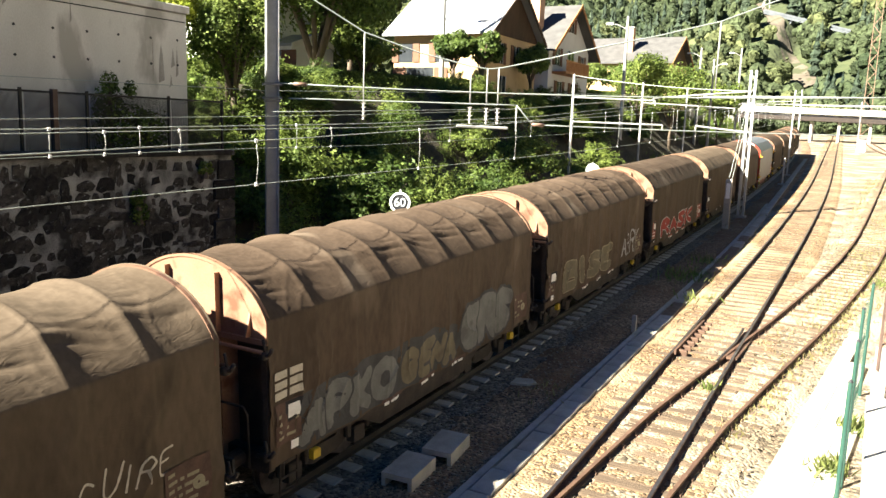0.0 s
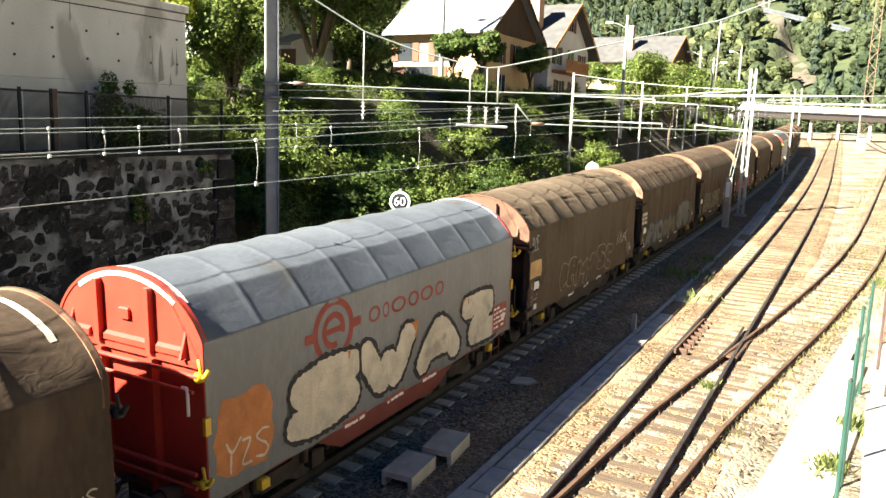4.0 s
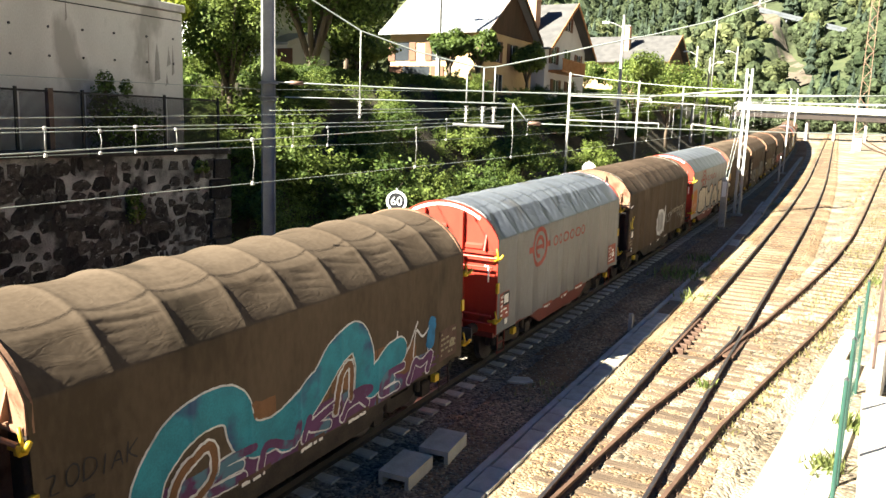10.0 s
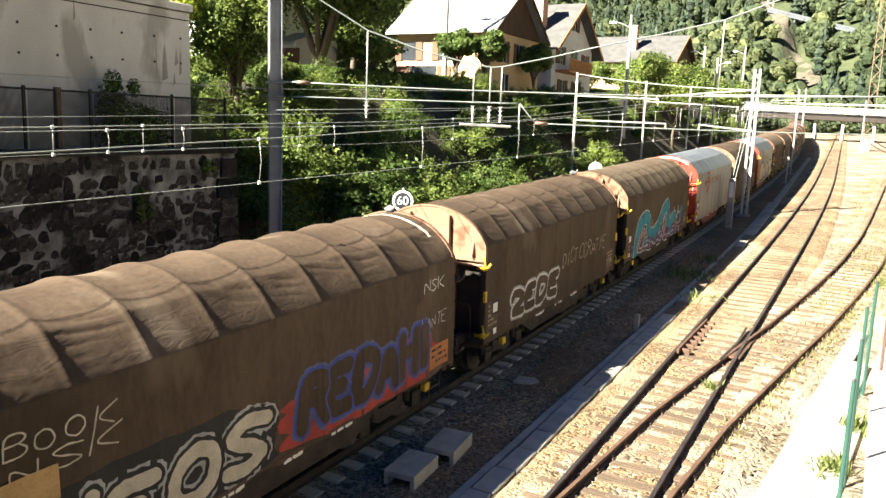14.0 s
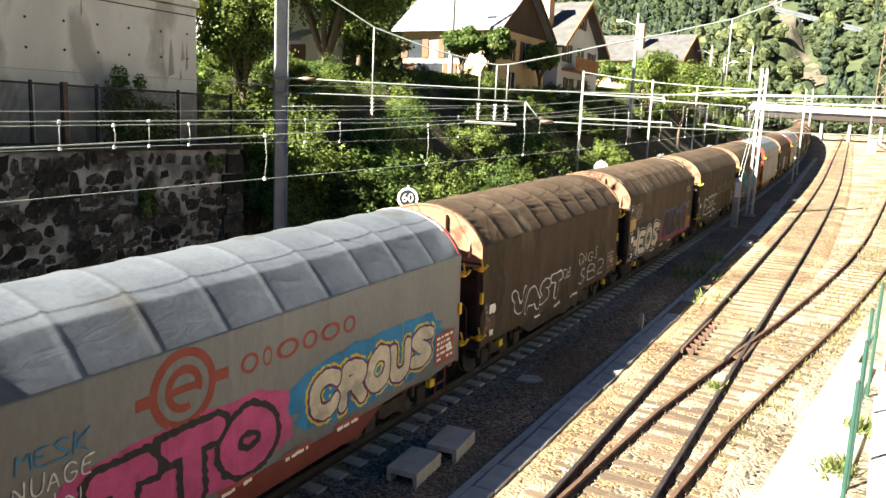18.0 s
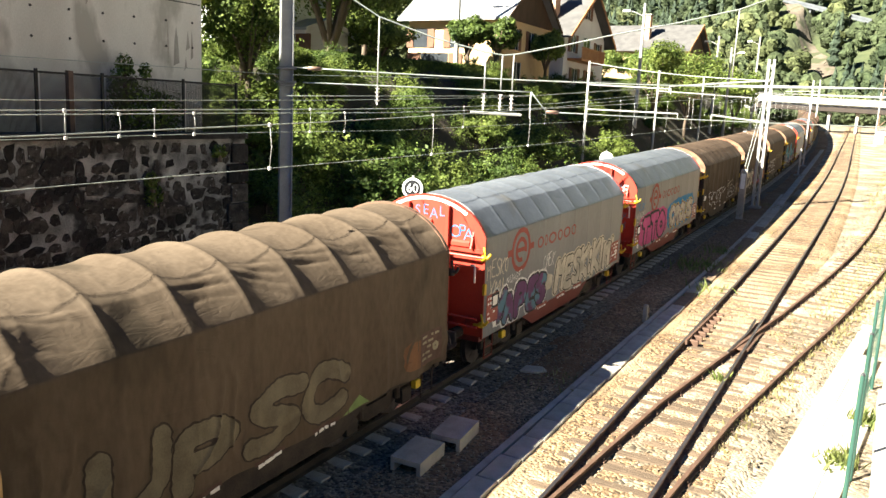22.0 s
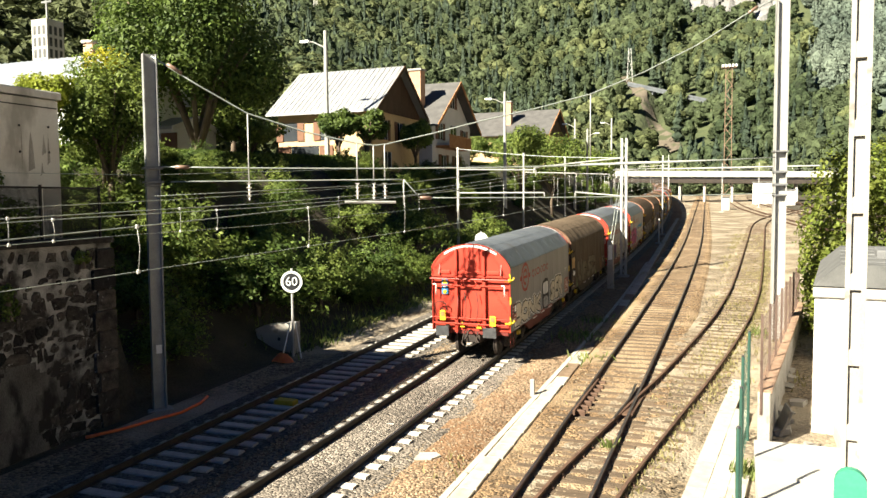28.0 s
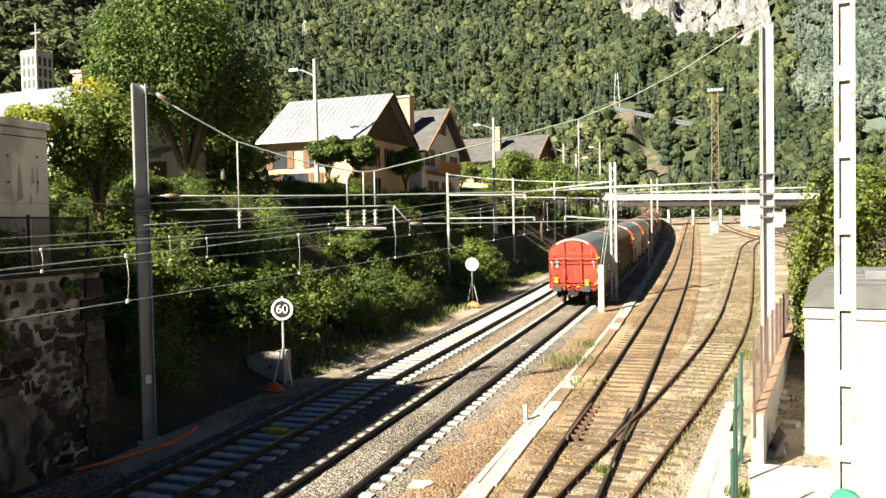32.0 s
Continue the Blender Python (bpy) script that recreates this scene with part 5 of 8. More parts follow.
M_SIGNW = mat("white_sign_enamel", (0.74, 0.74, 0.72), (0.82, 0.82, 0.80), 3, 0.4, 0, 0)
M_SIGNB = mat("black_sign_enamel", (0.015, 0.015, 0.017), (0.03, 0.03, 0.032), 3, 0.4, 0, 0)

WX, WY = -16.3, 16.78
setting("wall_stone", MB().box(WX - 0.75, WX - 0.05, -14, WY - 0.05, -0.6, 5.34), M_MORTAR, "old dark rubble retaining wall with pale mortar", "retaining wall", kind="structure")
stone_wall = bpy.data.objects["wall_stone"]
rng = random.Random(5)
STONES = []
for k in range(9):
    n = 7 + k % 3
    mb = MB()
    front, back = [], []
    for i in range(n):
        a = 2 * math.pi * i / n
        c, s = math.cos(a), math.sin(a)
        q = (abs(c) ** 4 + abs(s) ** 4) ** (-1 / 4) * rng.uniform(0.62, 1.12)
        back.append((0.0, 0.5 * c * q, 0.5 * s * q))
        front.append((rng.uniform(0.6, 1.0), 0.455 * c * q, 0.455 * s * q))
    mb.v += back + front
    for i in range(n):
        mb.f.append((i, (i + 1) % n, n + (i + 1) % n, n + i))
    mb.f.append(tuple(range(n, 2 * n)))
    STONES.append(mb.mesh("stone", M_STONE))
count = 0
far_stones = MB()
z = -0.1
while z < 5.0:
    hh = rng.uniform(0.16, 0.40)
    y = WY - 0.04
    while y > -4:
        ww = rng.uniform(0.14, 0.62)
        open_joint = 1.15 - 0.5 * smooth(-0.05, 0.35, wob(y, z, 0.55, 17.0) + 0.3 * wob(y, z, 1.7, 2.0))
        m = Matrix.LocRotScale((WX - 0.06, y - ww / 2, z + hh / 2 + rng.uniform(-0.09, 0.09)), Euler((rng.uniform(-0.22, 0.22), 0, 0)), (rng.uniform(0.015, 0.05), ww * rng.uniform(0.8, 1.2) * open_joint, hh * rng.uniform(0.9, 1.4) * open_joint))
        plastered = z < 2.3 + 0.5 * wob(0, y, 0.8) and y < 14.6 + 0.6 * wob(0, z, 1.5) and y > 11.2
        if not plastered and rng.random() < 0.94:
            me = rng.choice(STONES)
            if count < 300 and y > 10:
                part("stone", me, None, stone_wall, "", False, m)
                count += 1
            else:
                n = len(far_stones.v)
                far_stones.v += [tuple(m @ v.co) for v in me.vertices]
                far_stones.f += [tuple(n + i for i in p.vertices) for p in me.polygons]
        y -= ww
    z += hh
part("rough_stonework", far_stones, mat("dark_wall_stone_far", (0.011, 0.010, 0.009), (0.075, 0.064, 0.054), 3.5, 0.9, bump=0.7, island=0.8, dist=0.05, spots=((0.30, 0.29, 0.27), 0.12, 5.0)), stone_wall)
rows = [[(WX + 0.02 + 0.03 * wob(y, zz, 1.3, 4), y, zz) for y in np.arange(11.0, 15.1, 0.1)] for zz in np.arange(-0.2, 2.6, 0.1)]
mb = MB().grid(rows)
mb.f = [f for f in mb.f if wob(mb.v[f[0]][1], mb.v[f[0]][2], 0.9, 8) + 0.35 - 0.9 * abs(mb.v[f[0]][1] - 13.0) / 1.9 - 0.5 * max(0, mb.v[f[0]][2] - 1.5) > -0.35]
part("plaster_patch", mb, M_PLASTER, stone_wall, "smeared grey plaster on the stones", True, fix=False)
for i in range(9):
    part("quoin", MB().cbox(WX - 0.6, WX + 0.04 + 0.02 * (i % 2), WY - 0.62 - 0.15 * (i % 2), WY + 0.0, 0.1 + i * 0.57, 0.1 + i * 0.57 + 0.53, 0.04), M_STONE, stone_wall)
for i in range(12):
    part("coping_stone", MB().cbox(WX - 0.82, WX + 0.05, WY - 1.55 * (i + 1) + 0.02, WY - 1.55 * i, 5.34, 5.49, 0.03), M_STONE, stone_wall)
setting("wall_concrete", MB().box(-18.8, -18.0, -16, 16.65, 4.6, 9.30).box(-25, -18.8, 16.25, 16.65, 4.6, 9.30), M_RENDER, "tall grey rendered terrace wall with rain stains", "wall")
cw = bpy.data.objects["wall_concrete"]
part("wall_cap", MB().cbox(-18.9, -17.93, -16, 16.72, 9.34, 9.55, 0.03), M_RENDER, cw)
part("joint_line", MB().box(-17.99, -17.985, -16, 16.6, 9.07, 9.10), M_FENCE, cw)
for y in (9.5, 10.45, 11.4, 12.4, 13.35, 14.3, 15.36, 16.3):
    for zz in (7.35 + 0.031 * y, 8.05 + 0.031 * y):
        part("weep_hole", MB().tube([(-18.01, y, zz), (-17.985, y, zz)], 0.035, 8), M_SIGNB, cw, "dark drain hole")
M_STAIN = mat("dark_rain_stain", (0.26, 0.24, 0.21), (0.40, 0.38, 0.34), 3, 0.9, bump=0.08, stretch=(1, 1, 0.3))
for y, w, z0, z1 in ((15.71, 0.22, 7.3, 8.4), (16.13, 0.16, 7.75, 8.35), (16.28, 0.10, 7.5, 8.4), (16.05, 0.18, 7.2, 7.6), (15.42, 0.05, 7.3, 8.55), (12.9, 0.06, 8.6, 9.3), (11.2, 0.10, 8.8, 9.3)):
    part("rain_stain", MB().poly([(-17.993, y - w * 0.5, z0), (-17.993, y + w * 0.5, z0 + 0.1), (-17.993, y + w * 0.25, z1 - 0.3), (-17.993, y, z1), (-17.993, y - w * 0.3, z1 - 0.4)]), M_STAIN, cw)
# Unseen block added left of view so its shadow falls on the far track.
setting("wall_building_block", MB().box(-30, -19.35, -24, 11.0, 4.6, 13.8), M_RENDER, "unseen plain block added above the terrace wall to cast shade", "building")

# fence along the terrace
fence = thing("terrace_fence", "dark steel mesh fence on the terrace edge", "fence")
fy = [0.0, 2.4, 4.8, 7.2, 9.4, 10.96, 11.8, 12.69, 15.24, 17.24]
for i, y in enumerate(fy):
    zb = 5.0
    pw = 0.065 if y == 11.8 else 0.03
    part("fence_post", MB().box(-17.2 - pw, -17.2 + pw, y - pw, y + pw, zb - 0.3, 6.93), M_RUSTF if y == 11.8 else M_FENCE, fence)
    if i + 1 < len(fy):
        y2 = fy[i + 1]
        mb = MB()
        for zz in (5.35, 6.83):
            mb.box(-17.22, -17.18, y + 0.04, y2 - 0.04, zz, zz + 0.05)
        k = y + 0.1
        while k < y2 - 0.05:
            mb.box(-17.204, -17.196, k, k + 0.008, 5.4, 6.84)
            k += 0.026
        tagged(part("fence_mesh", mb, M_FENCE, fence), kind="stuff")

# ---- overhead line ----
def h_column(name, x, y, z0, z1, w, d, material, label, rz=0, webs=False):
    col = thing(name, label, "catenary mast", "catenary masts", m=pose(x, y, 0, 0, 0, rz))
    part("flange", MB().box(-w / 2, -w / 2 + 0.03, -d / 2, d / 2, z0, z1), material, col)
    part("flange", MB().box(w / 2 - 0.03, w / 2, -d / 2, d / 2, z0, z1), material, col)
    part("web", MB().box(-w / 2 + 0.03, w / 2 - 0.03, -0.012, 0.012, z0, z1), material, col)
    part("base_plate", MB().cbox(-w, w, -d, d, z0 - 0.5, z0 + 0.12, 0.04), M_CONCRETE, col)
    if webs:
        for i in range(int((z1 - z0) / 1.3)):
            part("batten", MB().box(-w / 2 + 0.03, w / 2 - 0.03, -d / 2, -d / 2 + 0.02, z0 + 0.6 + i * 1.3, z0 + 0.75 + i * 1.3), material, col)
    for zz in (6.9, 7.4):
        part("clamp", MB().box(-w / 2 - 0.03, w / 2 + 0.03, -d / 2 - 0.03, d / 2 + 0.03, zz, zz + 0.08), M_STEEL, col)
    return col


mast_a = h_column("catenary_mast", -16.0, 18.1, 0.2, 10.72, 0.38, 0.30, M_GALV, "tall grey steel mast of the cross-span by the stone wall", 51)
mast_b = h_column("catenary_mast", 1.48, 33.0, 0.4, 14.08, 0.44, 0.42, M_PALEPOLE, "tall pale steel mast carrying the cross-span", 10)
for o, zz in ((mast_a, 7.4), (mast_a, 7.0), (mast_b, 8.2), (mast_b, 6.5)):
    part("bracket", MB().box(-0.26, 0.26, -0.24, 0.24, zz, zz + 0.06), M_STEEL, o)
part("notice_plate", MB().box(-0.08, 0.08, -0.175, -0.155, 2.0, 2.25), M_SIGNW, mast_a, "small white number plate")


def wire(parent, name, p, q, sag=0.0, r=0.012, n=12, material=None, label=""):
    p, q = Vector(p), Vector(q)
    pts = [p.lerp(q, i / n) - Vector((0, 0, sag * 4 * (i / n) * (1 - i / n))) for i in range(n + 1)]
    return part(name, MB().tube(pts, r, 5), material or M_WIRE, parent, label, True)


def insulator(parent, p, n=3, s=1.0):
    mb = MB()
    for i in range(n):
        z = p[2] - i * 0.14 * s
        mb.tube([(p[0], p[1], z), (p[0], p[1], z - 0.05 * s)], 0.10 * s, 10, 0.04 * s)
        mb.tube([(p[0], p[1], z - 0.05 * s), (p[0], p[1], z - 0.14 * s)], 0.03 * s, 6)
    return part("insulator", mb, M_INSUL, parent, "pale ribbed insulator")


M_CERAMIC = mat("brown_ceramic", (0.16, 0.095, 0.065), (0.24, 0.16, 0.12), 6, 0.3, 0, 0)
PA, PB = Vector((-16.0, 18.1, 0)), Vector((1.5, 32.95, 0))


def on_span(x, z):
    k = (x - PA.x) / (PB.x - PA.x)
    p = PA.lerp(PB, k)
    return (p.x, p.y, z)


span = thing("cross_span", "pale head-span cables with droppers across the tracks", "overhead wires")
top = [(-15.96, 10.67), (-14.98, 9.88), (-13.91, 9.1), (-12.62, 8.59), (-11.35, 8.26), (-10.92, 8.2), (-10.61, 8.25), (-9.45, 8.61), (-8.14, 9.06), (-6.53, 9.56), (-4.93, 10.12), (-3.24, 11.0), (-1.51, 12.09), (0.1, 13.32), (1.3, 14.1)]
part("head_span", MB().tube([on_span(*p) for p in top], 0.024, 6), M_WIRE, span, "", True)
wire(span, "cross_cable", on_span(-15.96, 7.48), on_span(1.3, 8.0), 0.20, 0.022)
wire(span, "cross_cable", on_span(-15.63, 7.04), on_span(-10.18, 7.12), 0.0, 0.022)
wire(span, "cross_cable", on_span(-10.18, 7.12), on_span(-9.76, 6.52), 0.0, 0.022, 3)
wire(span, "cross_cable", on_span(-9.76, 6.52), on_span(1.3, 6.6), 0.05, 0.018)
for x, z0, z1 in ((-13.91, 9.1, 6.92), (-11.35, 8.26, 7.12), (-10.94, 8.2, 7.12), (-10.66, 8.25, 7.12), (-4.93, 10.12, 7.92), (-10.18, 7.12, 6.3)):
    wire(span, "dropper", on_span(x, z0), on_span(x, z1), 0, 0.024, 2, M_PALEPOLE)
for x in (-13.91, -11.35, -10.94, -10.66):
    insulator(span, on_span(x, 7.0), 4, 0.9)
for x, z in ((-15.52, 7.47), (-9.76, 6.52), (-15.63, 10.46), (0.25, 13.42)):
    part("strain_insulator", MB().tube([on_span(x, z), on_span(x + 0.3, z + (0.25 if z > 13 else -0.25 if z > 9 else 0))], 0.06, 8), M_CERAMIC, span, "", True)
part("feeder_clamp", MB().tube([on_span(-11.66, 6.4), on_span(-10.39, 6.38)], 0.045, 6), M_PALEPOLE, span)


def knots(ks, y):
    return float(np.interp(y, [k[0] for k in ks], [k[1] for k in ks]))


def contact_line(xc, label, contact, carriers, droppers):
    """Wires along a track, each by its height over the rails; droppers hang from the first carrier."""
    cl = thing("contact_line", label, "overhead wires", "contact lines")
    for name, ks, r in [("contact_wire", contact, 0.0065)] + [("messenger_wire", c, rr) for c, rr in carriers]:
        y0, y1 = ks[0][0], ks[-1][0]
        n = int((y1 - y0) / 2.5)
        ys = [y0 + (y1 - y0) * i / n for i in range(n + 1)]
        part(name, MB().tube([(xc(y), y, rail_z(y) + knots(ks, y)) for y in ys], r, 5), M_WIRE, cl, "", True)
    rng = random.Random(int(abs(xc(0)) * 10))
    for i, y in enumerate(droppers):
        z0, z1 = rail_z(y) + knots(carriers[i % len(carriers)][0], y), rail_z(y) + knots(contact, y)
        b = rng.uniform(-0.03, 0.03)
        d = part("dropper", MB().tube([(xc(y), y, z0), (xc(y) + 0.02, y + b, (z0 + z1) / 2), (xc(y), y, z1)], 0.006 if y < 40 else 0.008, 5), M_PALEPOLE, cl, "", True)
        for z in (z0, z1):
            part("clamp", MB().cbox(xc(y) - 0.015, xc(y) + 0.015, y - 0.025, y + 0.025, z - 0.03, z + 0.03, 0.008), M_INSUL, d)
    return cl


FAR = [24.6, 30, 35, 40, 45, 56, 62, 68, 74, 80, 86, 98, 104, 110, 116, 122, 128, 134, 146, 154, 162, 170]
contact_line(xb, "contact and messenger wires over the train's track", ((-32, 5.3), (5.4, 5.11), (13, 5.02), (24.5, 4.92), (51, 4.9), (190, 5.0)),
             [(((-32, 6.1), (-12, 5.7), (5.4, 5.73), (11.3, 5.79), (19, 5.93), (30, 6.12), (51, 6.5), (70, 6.0), (92, 6.5), (115, 6.0), (140, 6.5), (165, 6.1), (190, 6.5)), 0.0095)],
             [-4, 2.2, 9.65, 14.85, 20.1] + FAR)
contact_line(xa, "contact and twin messenger wires over the shaded track", ((-32, 5.5), (7.7, 5.39), (12.8, 5.34), (18, 5.22), (51, 5.1), (190, 5.1)),
             [(((-32, 6.1), (-10, 5.85), (7.7, 5.79), (12.8, 5.77), (18, 5.72), (30, 5.8), (51, 6.5), (70, 6.0), (92, 6.5), (115, 6.0), (140, 6.5), (190, 6.5)), 0.010), (((-32, 6.2), (7.7, 5.86), (18, 5.83), (30, 5.95), (51, 6.7), (70, 6.2), (92, 6.7), (115, 6.2), (140, 6.7), (190, 6.7)), 0.011)],
             [4.5, 8.5, 9.6, 10.4, 11.4, 15.1, 16.5, 23.0] + FAR[1:])
feeders = thing("feeder_wires", "thin feeder wires along the line", "overhead wires")
for xc, ks, r in ((xa, ((-32, 6.3), (7.7, 6.03), (16, 6.06), (26, 6.2), (51, 7.0), (70, 6.6), (95, 7.0), (140, 7.0)), 0.007), (lambda y: xa(y) - 3.6, ((-32, 7.4), (18, 6.7), (53, 7.3), (87, 7.6)), 0.010), (lambda y: xb(y) - 1.7, ((12, 6.2), (24, 6.3), (51, 7.3), (95, 7.6)), 0.009)):
    y0, y1 = ks[0][0], ks[-1][0]
    part("feeder_wire", MB().tube([(xc(y), y, rail_z(y) + knots(ks, y)) for y in np.arange(y0, y1 + 0.1, 2.5)], r, 5), M_WIRE, feeders, "", True)


def slim_mast(x, y, top, label, arm=None, double=False, w=0.22):
    z0 = ground_z(x, y)
    p = thing("catenary_mast", label, "catenary mast", "catenary masts")
    for dx in ((-w / 2, w / 2) if double else (0,)):
        part("leg", MB().box(x + dx - 0.07, x + dx + 0.07, y - 0.08, y + 0.08, z0 - 0.3, top), M_PALEPOLE, p)
    if double:
        n = int((top - z0) / 0.8)
        mb = MB()
        for i in range(n):
            za = z0 + i * (top - z0) / n
            zb = z0 + (i + 1) * (top - z0) / n
            s = 1 if i % 2 else -1
            mb.tube([(x - s * w / 2, y, za), (x + s * w / 2, y, zb)], 0.02, 4)
        part("lattice", mb, M_PALEPOLE, p)
    part("footing", MB().cbox(x - 0.35, x + 0.35, y - 0.35, y + 0.35, z0 - 0.4, z0 + 0.15, 0.04), M_CONCRETE, p)
    for x1, za, zb in arm or ():
        part("arm", MB().tube([(x, y, za), (x1, y, zb)], 0.05, 6), M_PALEPOLE, p)
        insulator(p, (x1, y, zb - 0.02), 3, 0.8)
    return p


slim_mast(-19.1, 53.0, 10.25, "pale slim mast on the bushy bank", ((-13.3, 8.65, 8.5), (-12.7, 6.95, 6.9)))
slim_mast(-7.0, 51.3, 10.35, "pale double-leg mast beside the train's track", ((-13.0, 9.1, 8.6), (-10.2, 6.6, 6.9)), True, 0.3)
for i, (x, y, tp) in enumerate(((-18.45, 87, 11.16), (-7.85, 88.2, 11.15), (-22.5, 128, 13), (-11.5, 140, 14), (-2.7, 140.3, 12.3), (-25, 168, 14.5), (-14.5, 178, 15), (3.5, 158, 13.0), (-19.0, 71, 10.8), (-7.13, 76.7, 4.5))):
    slim_mast(x, y, tp, "pale slim mast far along the line", ((x + (5 if x < -15 else -5), tp - 1.8, tp - 2.0),) if tp > 9 else None)
wire(span, "cross_cable", (-19.1, 53, 10.15), (-7.0, 51.3, 9.1), 0.2, 0.025)
part("guy_wire", MB().tube([(-7.1, 51.3, 9.0), (-7.05, 46.0, 3.9)], 0.015, 4), M_WIRE, span)
part("guy_wire", MB().tube([(-6.9, 51.3, 9.0), (-6.9, 46.0, 3.9)], 0.015, 4), M_WIRE, span)
post = thing("concrete_anchor_post", "weathered white concrete anchor post beside the track", "post", m=pose(-7.0, 45.84, rail_z(45.84)))
part("shaft", MB().cbox(-0.17, 0.17, -0.14, 0.14, -0.4, 2.58, 0.04), M_CONCRETE, post)
part("cap_plate", MB().cbox(-0.11, 0.11, -0.18, -0.14, 1.5, 2.35, 0.02), M_SIGNW, post)
# beam gantry over the yard in the distance
for y, x0, x1, z in ((100, -22, -9, 10.8), (146, -24, -3, 13.0), (160, -14, 14, 12.2)):
    g = thing("gantry_beam", "pale steel gantry beam across the far tracks", "gantry")
    part("beam", MB().box(x0, x1, y - 0.12, y + 0.12, z, z + 0.22), M_PALEPOLE, g)
    for k in range(3):
        insulator(g, (x0 + (k + 0.5) * (x1 - x0) / 3, y, z), 3, 1.0)

# the near white mast by the camera and the green-capped post
nm = thing("recessed_concrete_mast", "sunlit white concrete mast with recessed panels", "catenary mast", m=pose(1.33, 10.4, 0, 0, 0, -7))
part("shaft", MB().box(-0.115, 0.115, 0.02, 0.14, -0.4, 12), M_CONCRETE, nm)
part("rib", MB().box(-0.115, -0.06, -0.03, 0.02, -0.4, 12), M_CONCRETE, nm)
part("rib", MB().box(0.06, 0.115, -0.03, 0.02, -0.4, 12), M_CONCRETE, nm)
for i in range(13):
    part("cross_rib", MB().cbox(-0.06, 0.06, -0.025, 0.02, -0.2 + i * 0.92, 0.0 + i * 0.92, 0.02), M_CONCRETE, nm)
gp = thing("green_marker_post", "pale green enamelled marker with rounded top", "post", m=pose(0.62, 4.85, 0, 0, 0, -7))
out = [(-0.085, 0.0), (-0.085, 0.09)] + [(0.085 * math.cos(math.pi - a * math.pi / 10), 0.09 + 0.085 * math.sin(a * math.pi / 10)) for a in range(1, 10)] + [(0.085, 0.09), (0.085, 0.0)]
part("cap", MB().prism([(p, q + 4.72) for p, q in out], "y", -0.03, 0.03), M_TEAL, gp)
part("panel", MB().cbox(-0.085, 0.085, -0.035, 0.035, 4.3, 4.712, 0.005), M_TEAL, gp)
part("pole", MB().tube([(0, 0.04, -0.3), (0, 0.04, 4.6)], 0.03, 8), M_STEEL, gp)

# ---- signs and bits beside the far track ----
def speed_sign(x, y, zc, text, label, r=0.40):
    z0 = ground_z(x, y)
    s = thing("speed_sign", label, "railway sign", "speed signs", m=pose(x, y, 0, 0, 0, 20))
    part("post", MB().tube([(0, 0.05, z0 - 0.3), (0, 0.05, zc + 0.5)], 0.045, 8), M_PALEPOLE, s)
    d = part("disc", MB().tube([(0, 0.0, zc), (0, -0.02, zc)], r, 32), M_SIGNB, s, "round black sign face")
    bm = MB()
    rows = [[((r + 0.01 - w) * math.cos(a * math.pi / 20), dy, zc + (r + 0.01 - w) * math.sin(a * math.pi / 20)) for a in range(41)] for w, dy in ((0, 0.01), (0, -0.035), (0.085, -0.035), (0.085, -0.02))]
    part("ring", bm.grid(rows), M_SIGNW, d, "white ring")
    if text:
        for i, ch in enumerate(text):
            cu = bpy.data.curves.new("digit", "FONT")
            cu.body, cu.size, cu.align_x, cu.align_y, cu.extrude, cu.offset = ch, 0.47, "CENTER", "CENTER", 0.004, 0.0
            tmp = bpy.data.objects.new("digit", cu)
            me = bpy.data.meshes.new_from_object(tmp)
            bpy.data.objects.remove(tmp)
            me.materials.append(M_SIGNW)
            part("digit", me, None, d, "white digit", m=pose((i - (len(text) - 1) / 2) * 0.235, -0.045, zc, 90))
    else:
        part("face", MB().tube([(0, -0.022, zc), (0, -0.03, zc)], r - 0.04, 28), M_SIGNW, d)
    for dx in (-0.35, 0.38):
        part("stay", MB().tube([(dx, -0.3, z0), (0.25 * dx, 0.04, z0 + 1.35)], 0.022, 6), M_SIGNW, s)
    return s


speed_sign(-15.82, 25.18, 3.39, "60", "round white-ringed speed sign reading 60 on a post")
speed_sign(-15.7, 47.96, 3.87, "", "round white sign on a post by the far bank", 0.42)
for x, y in ((-15.58, 24.1), (-15.28, 46.9)):
    b = thing("orange_bag", "crumpled orange plastic bag at the sign's foot", "bag")
    mb = MB()
    z0 = ground_z(x, y)
    mb.grid([[(x + 0.5 * math.cos(a * 0.5236) * r * (1 + 0.3 * wob(a, r * 5, 1.7, y)), y + 0.16 * math.sin(a * 0.5236) * r, z0 + 0.08 + 0.30 * (1 - r * r) + 0.06 * wob(a * 2, r * 6, 1.1)) for a in range(13)] for r in (0.05, 0.4, 0.75, 1.0)])
    part("bag", mb, M_ORANGE, b, "", True)
pipe = thing("orange_cable_duct", "orange plastic duct lying at the foot of the bank", "cable duct")
part("duct", MB().tube([(-15.9, 15.2, 0.30), (-15.45, 16.0, 0.34), (-15.2, 17.0, 0.36), (-15.05, 17.9, 0.34), (-15.1, 18.8, 0.38), (-15.3, 19.4, 0.42)], 0.045, 8), M_ORANGE, pipe, "", True)
yb = thing("yellow_beacon_plate", "yellow track beacon plate between the rails", "beacon", m=pose(X_A, 19.55, rail_z(19.55) - 0.06, TILT))
part("plate", MB().cbox(-0.32, 0.32, -0.16, 0.16, -0.14, 0.0, 0.02), M_YELLOW, yb)
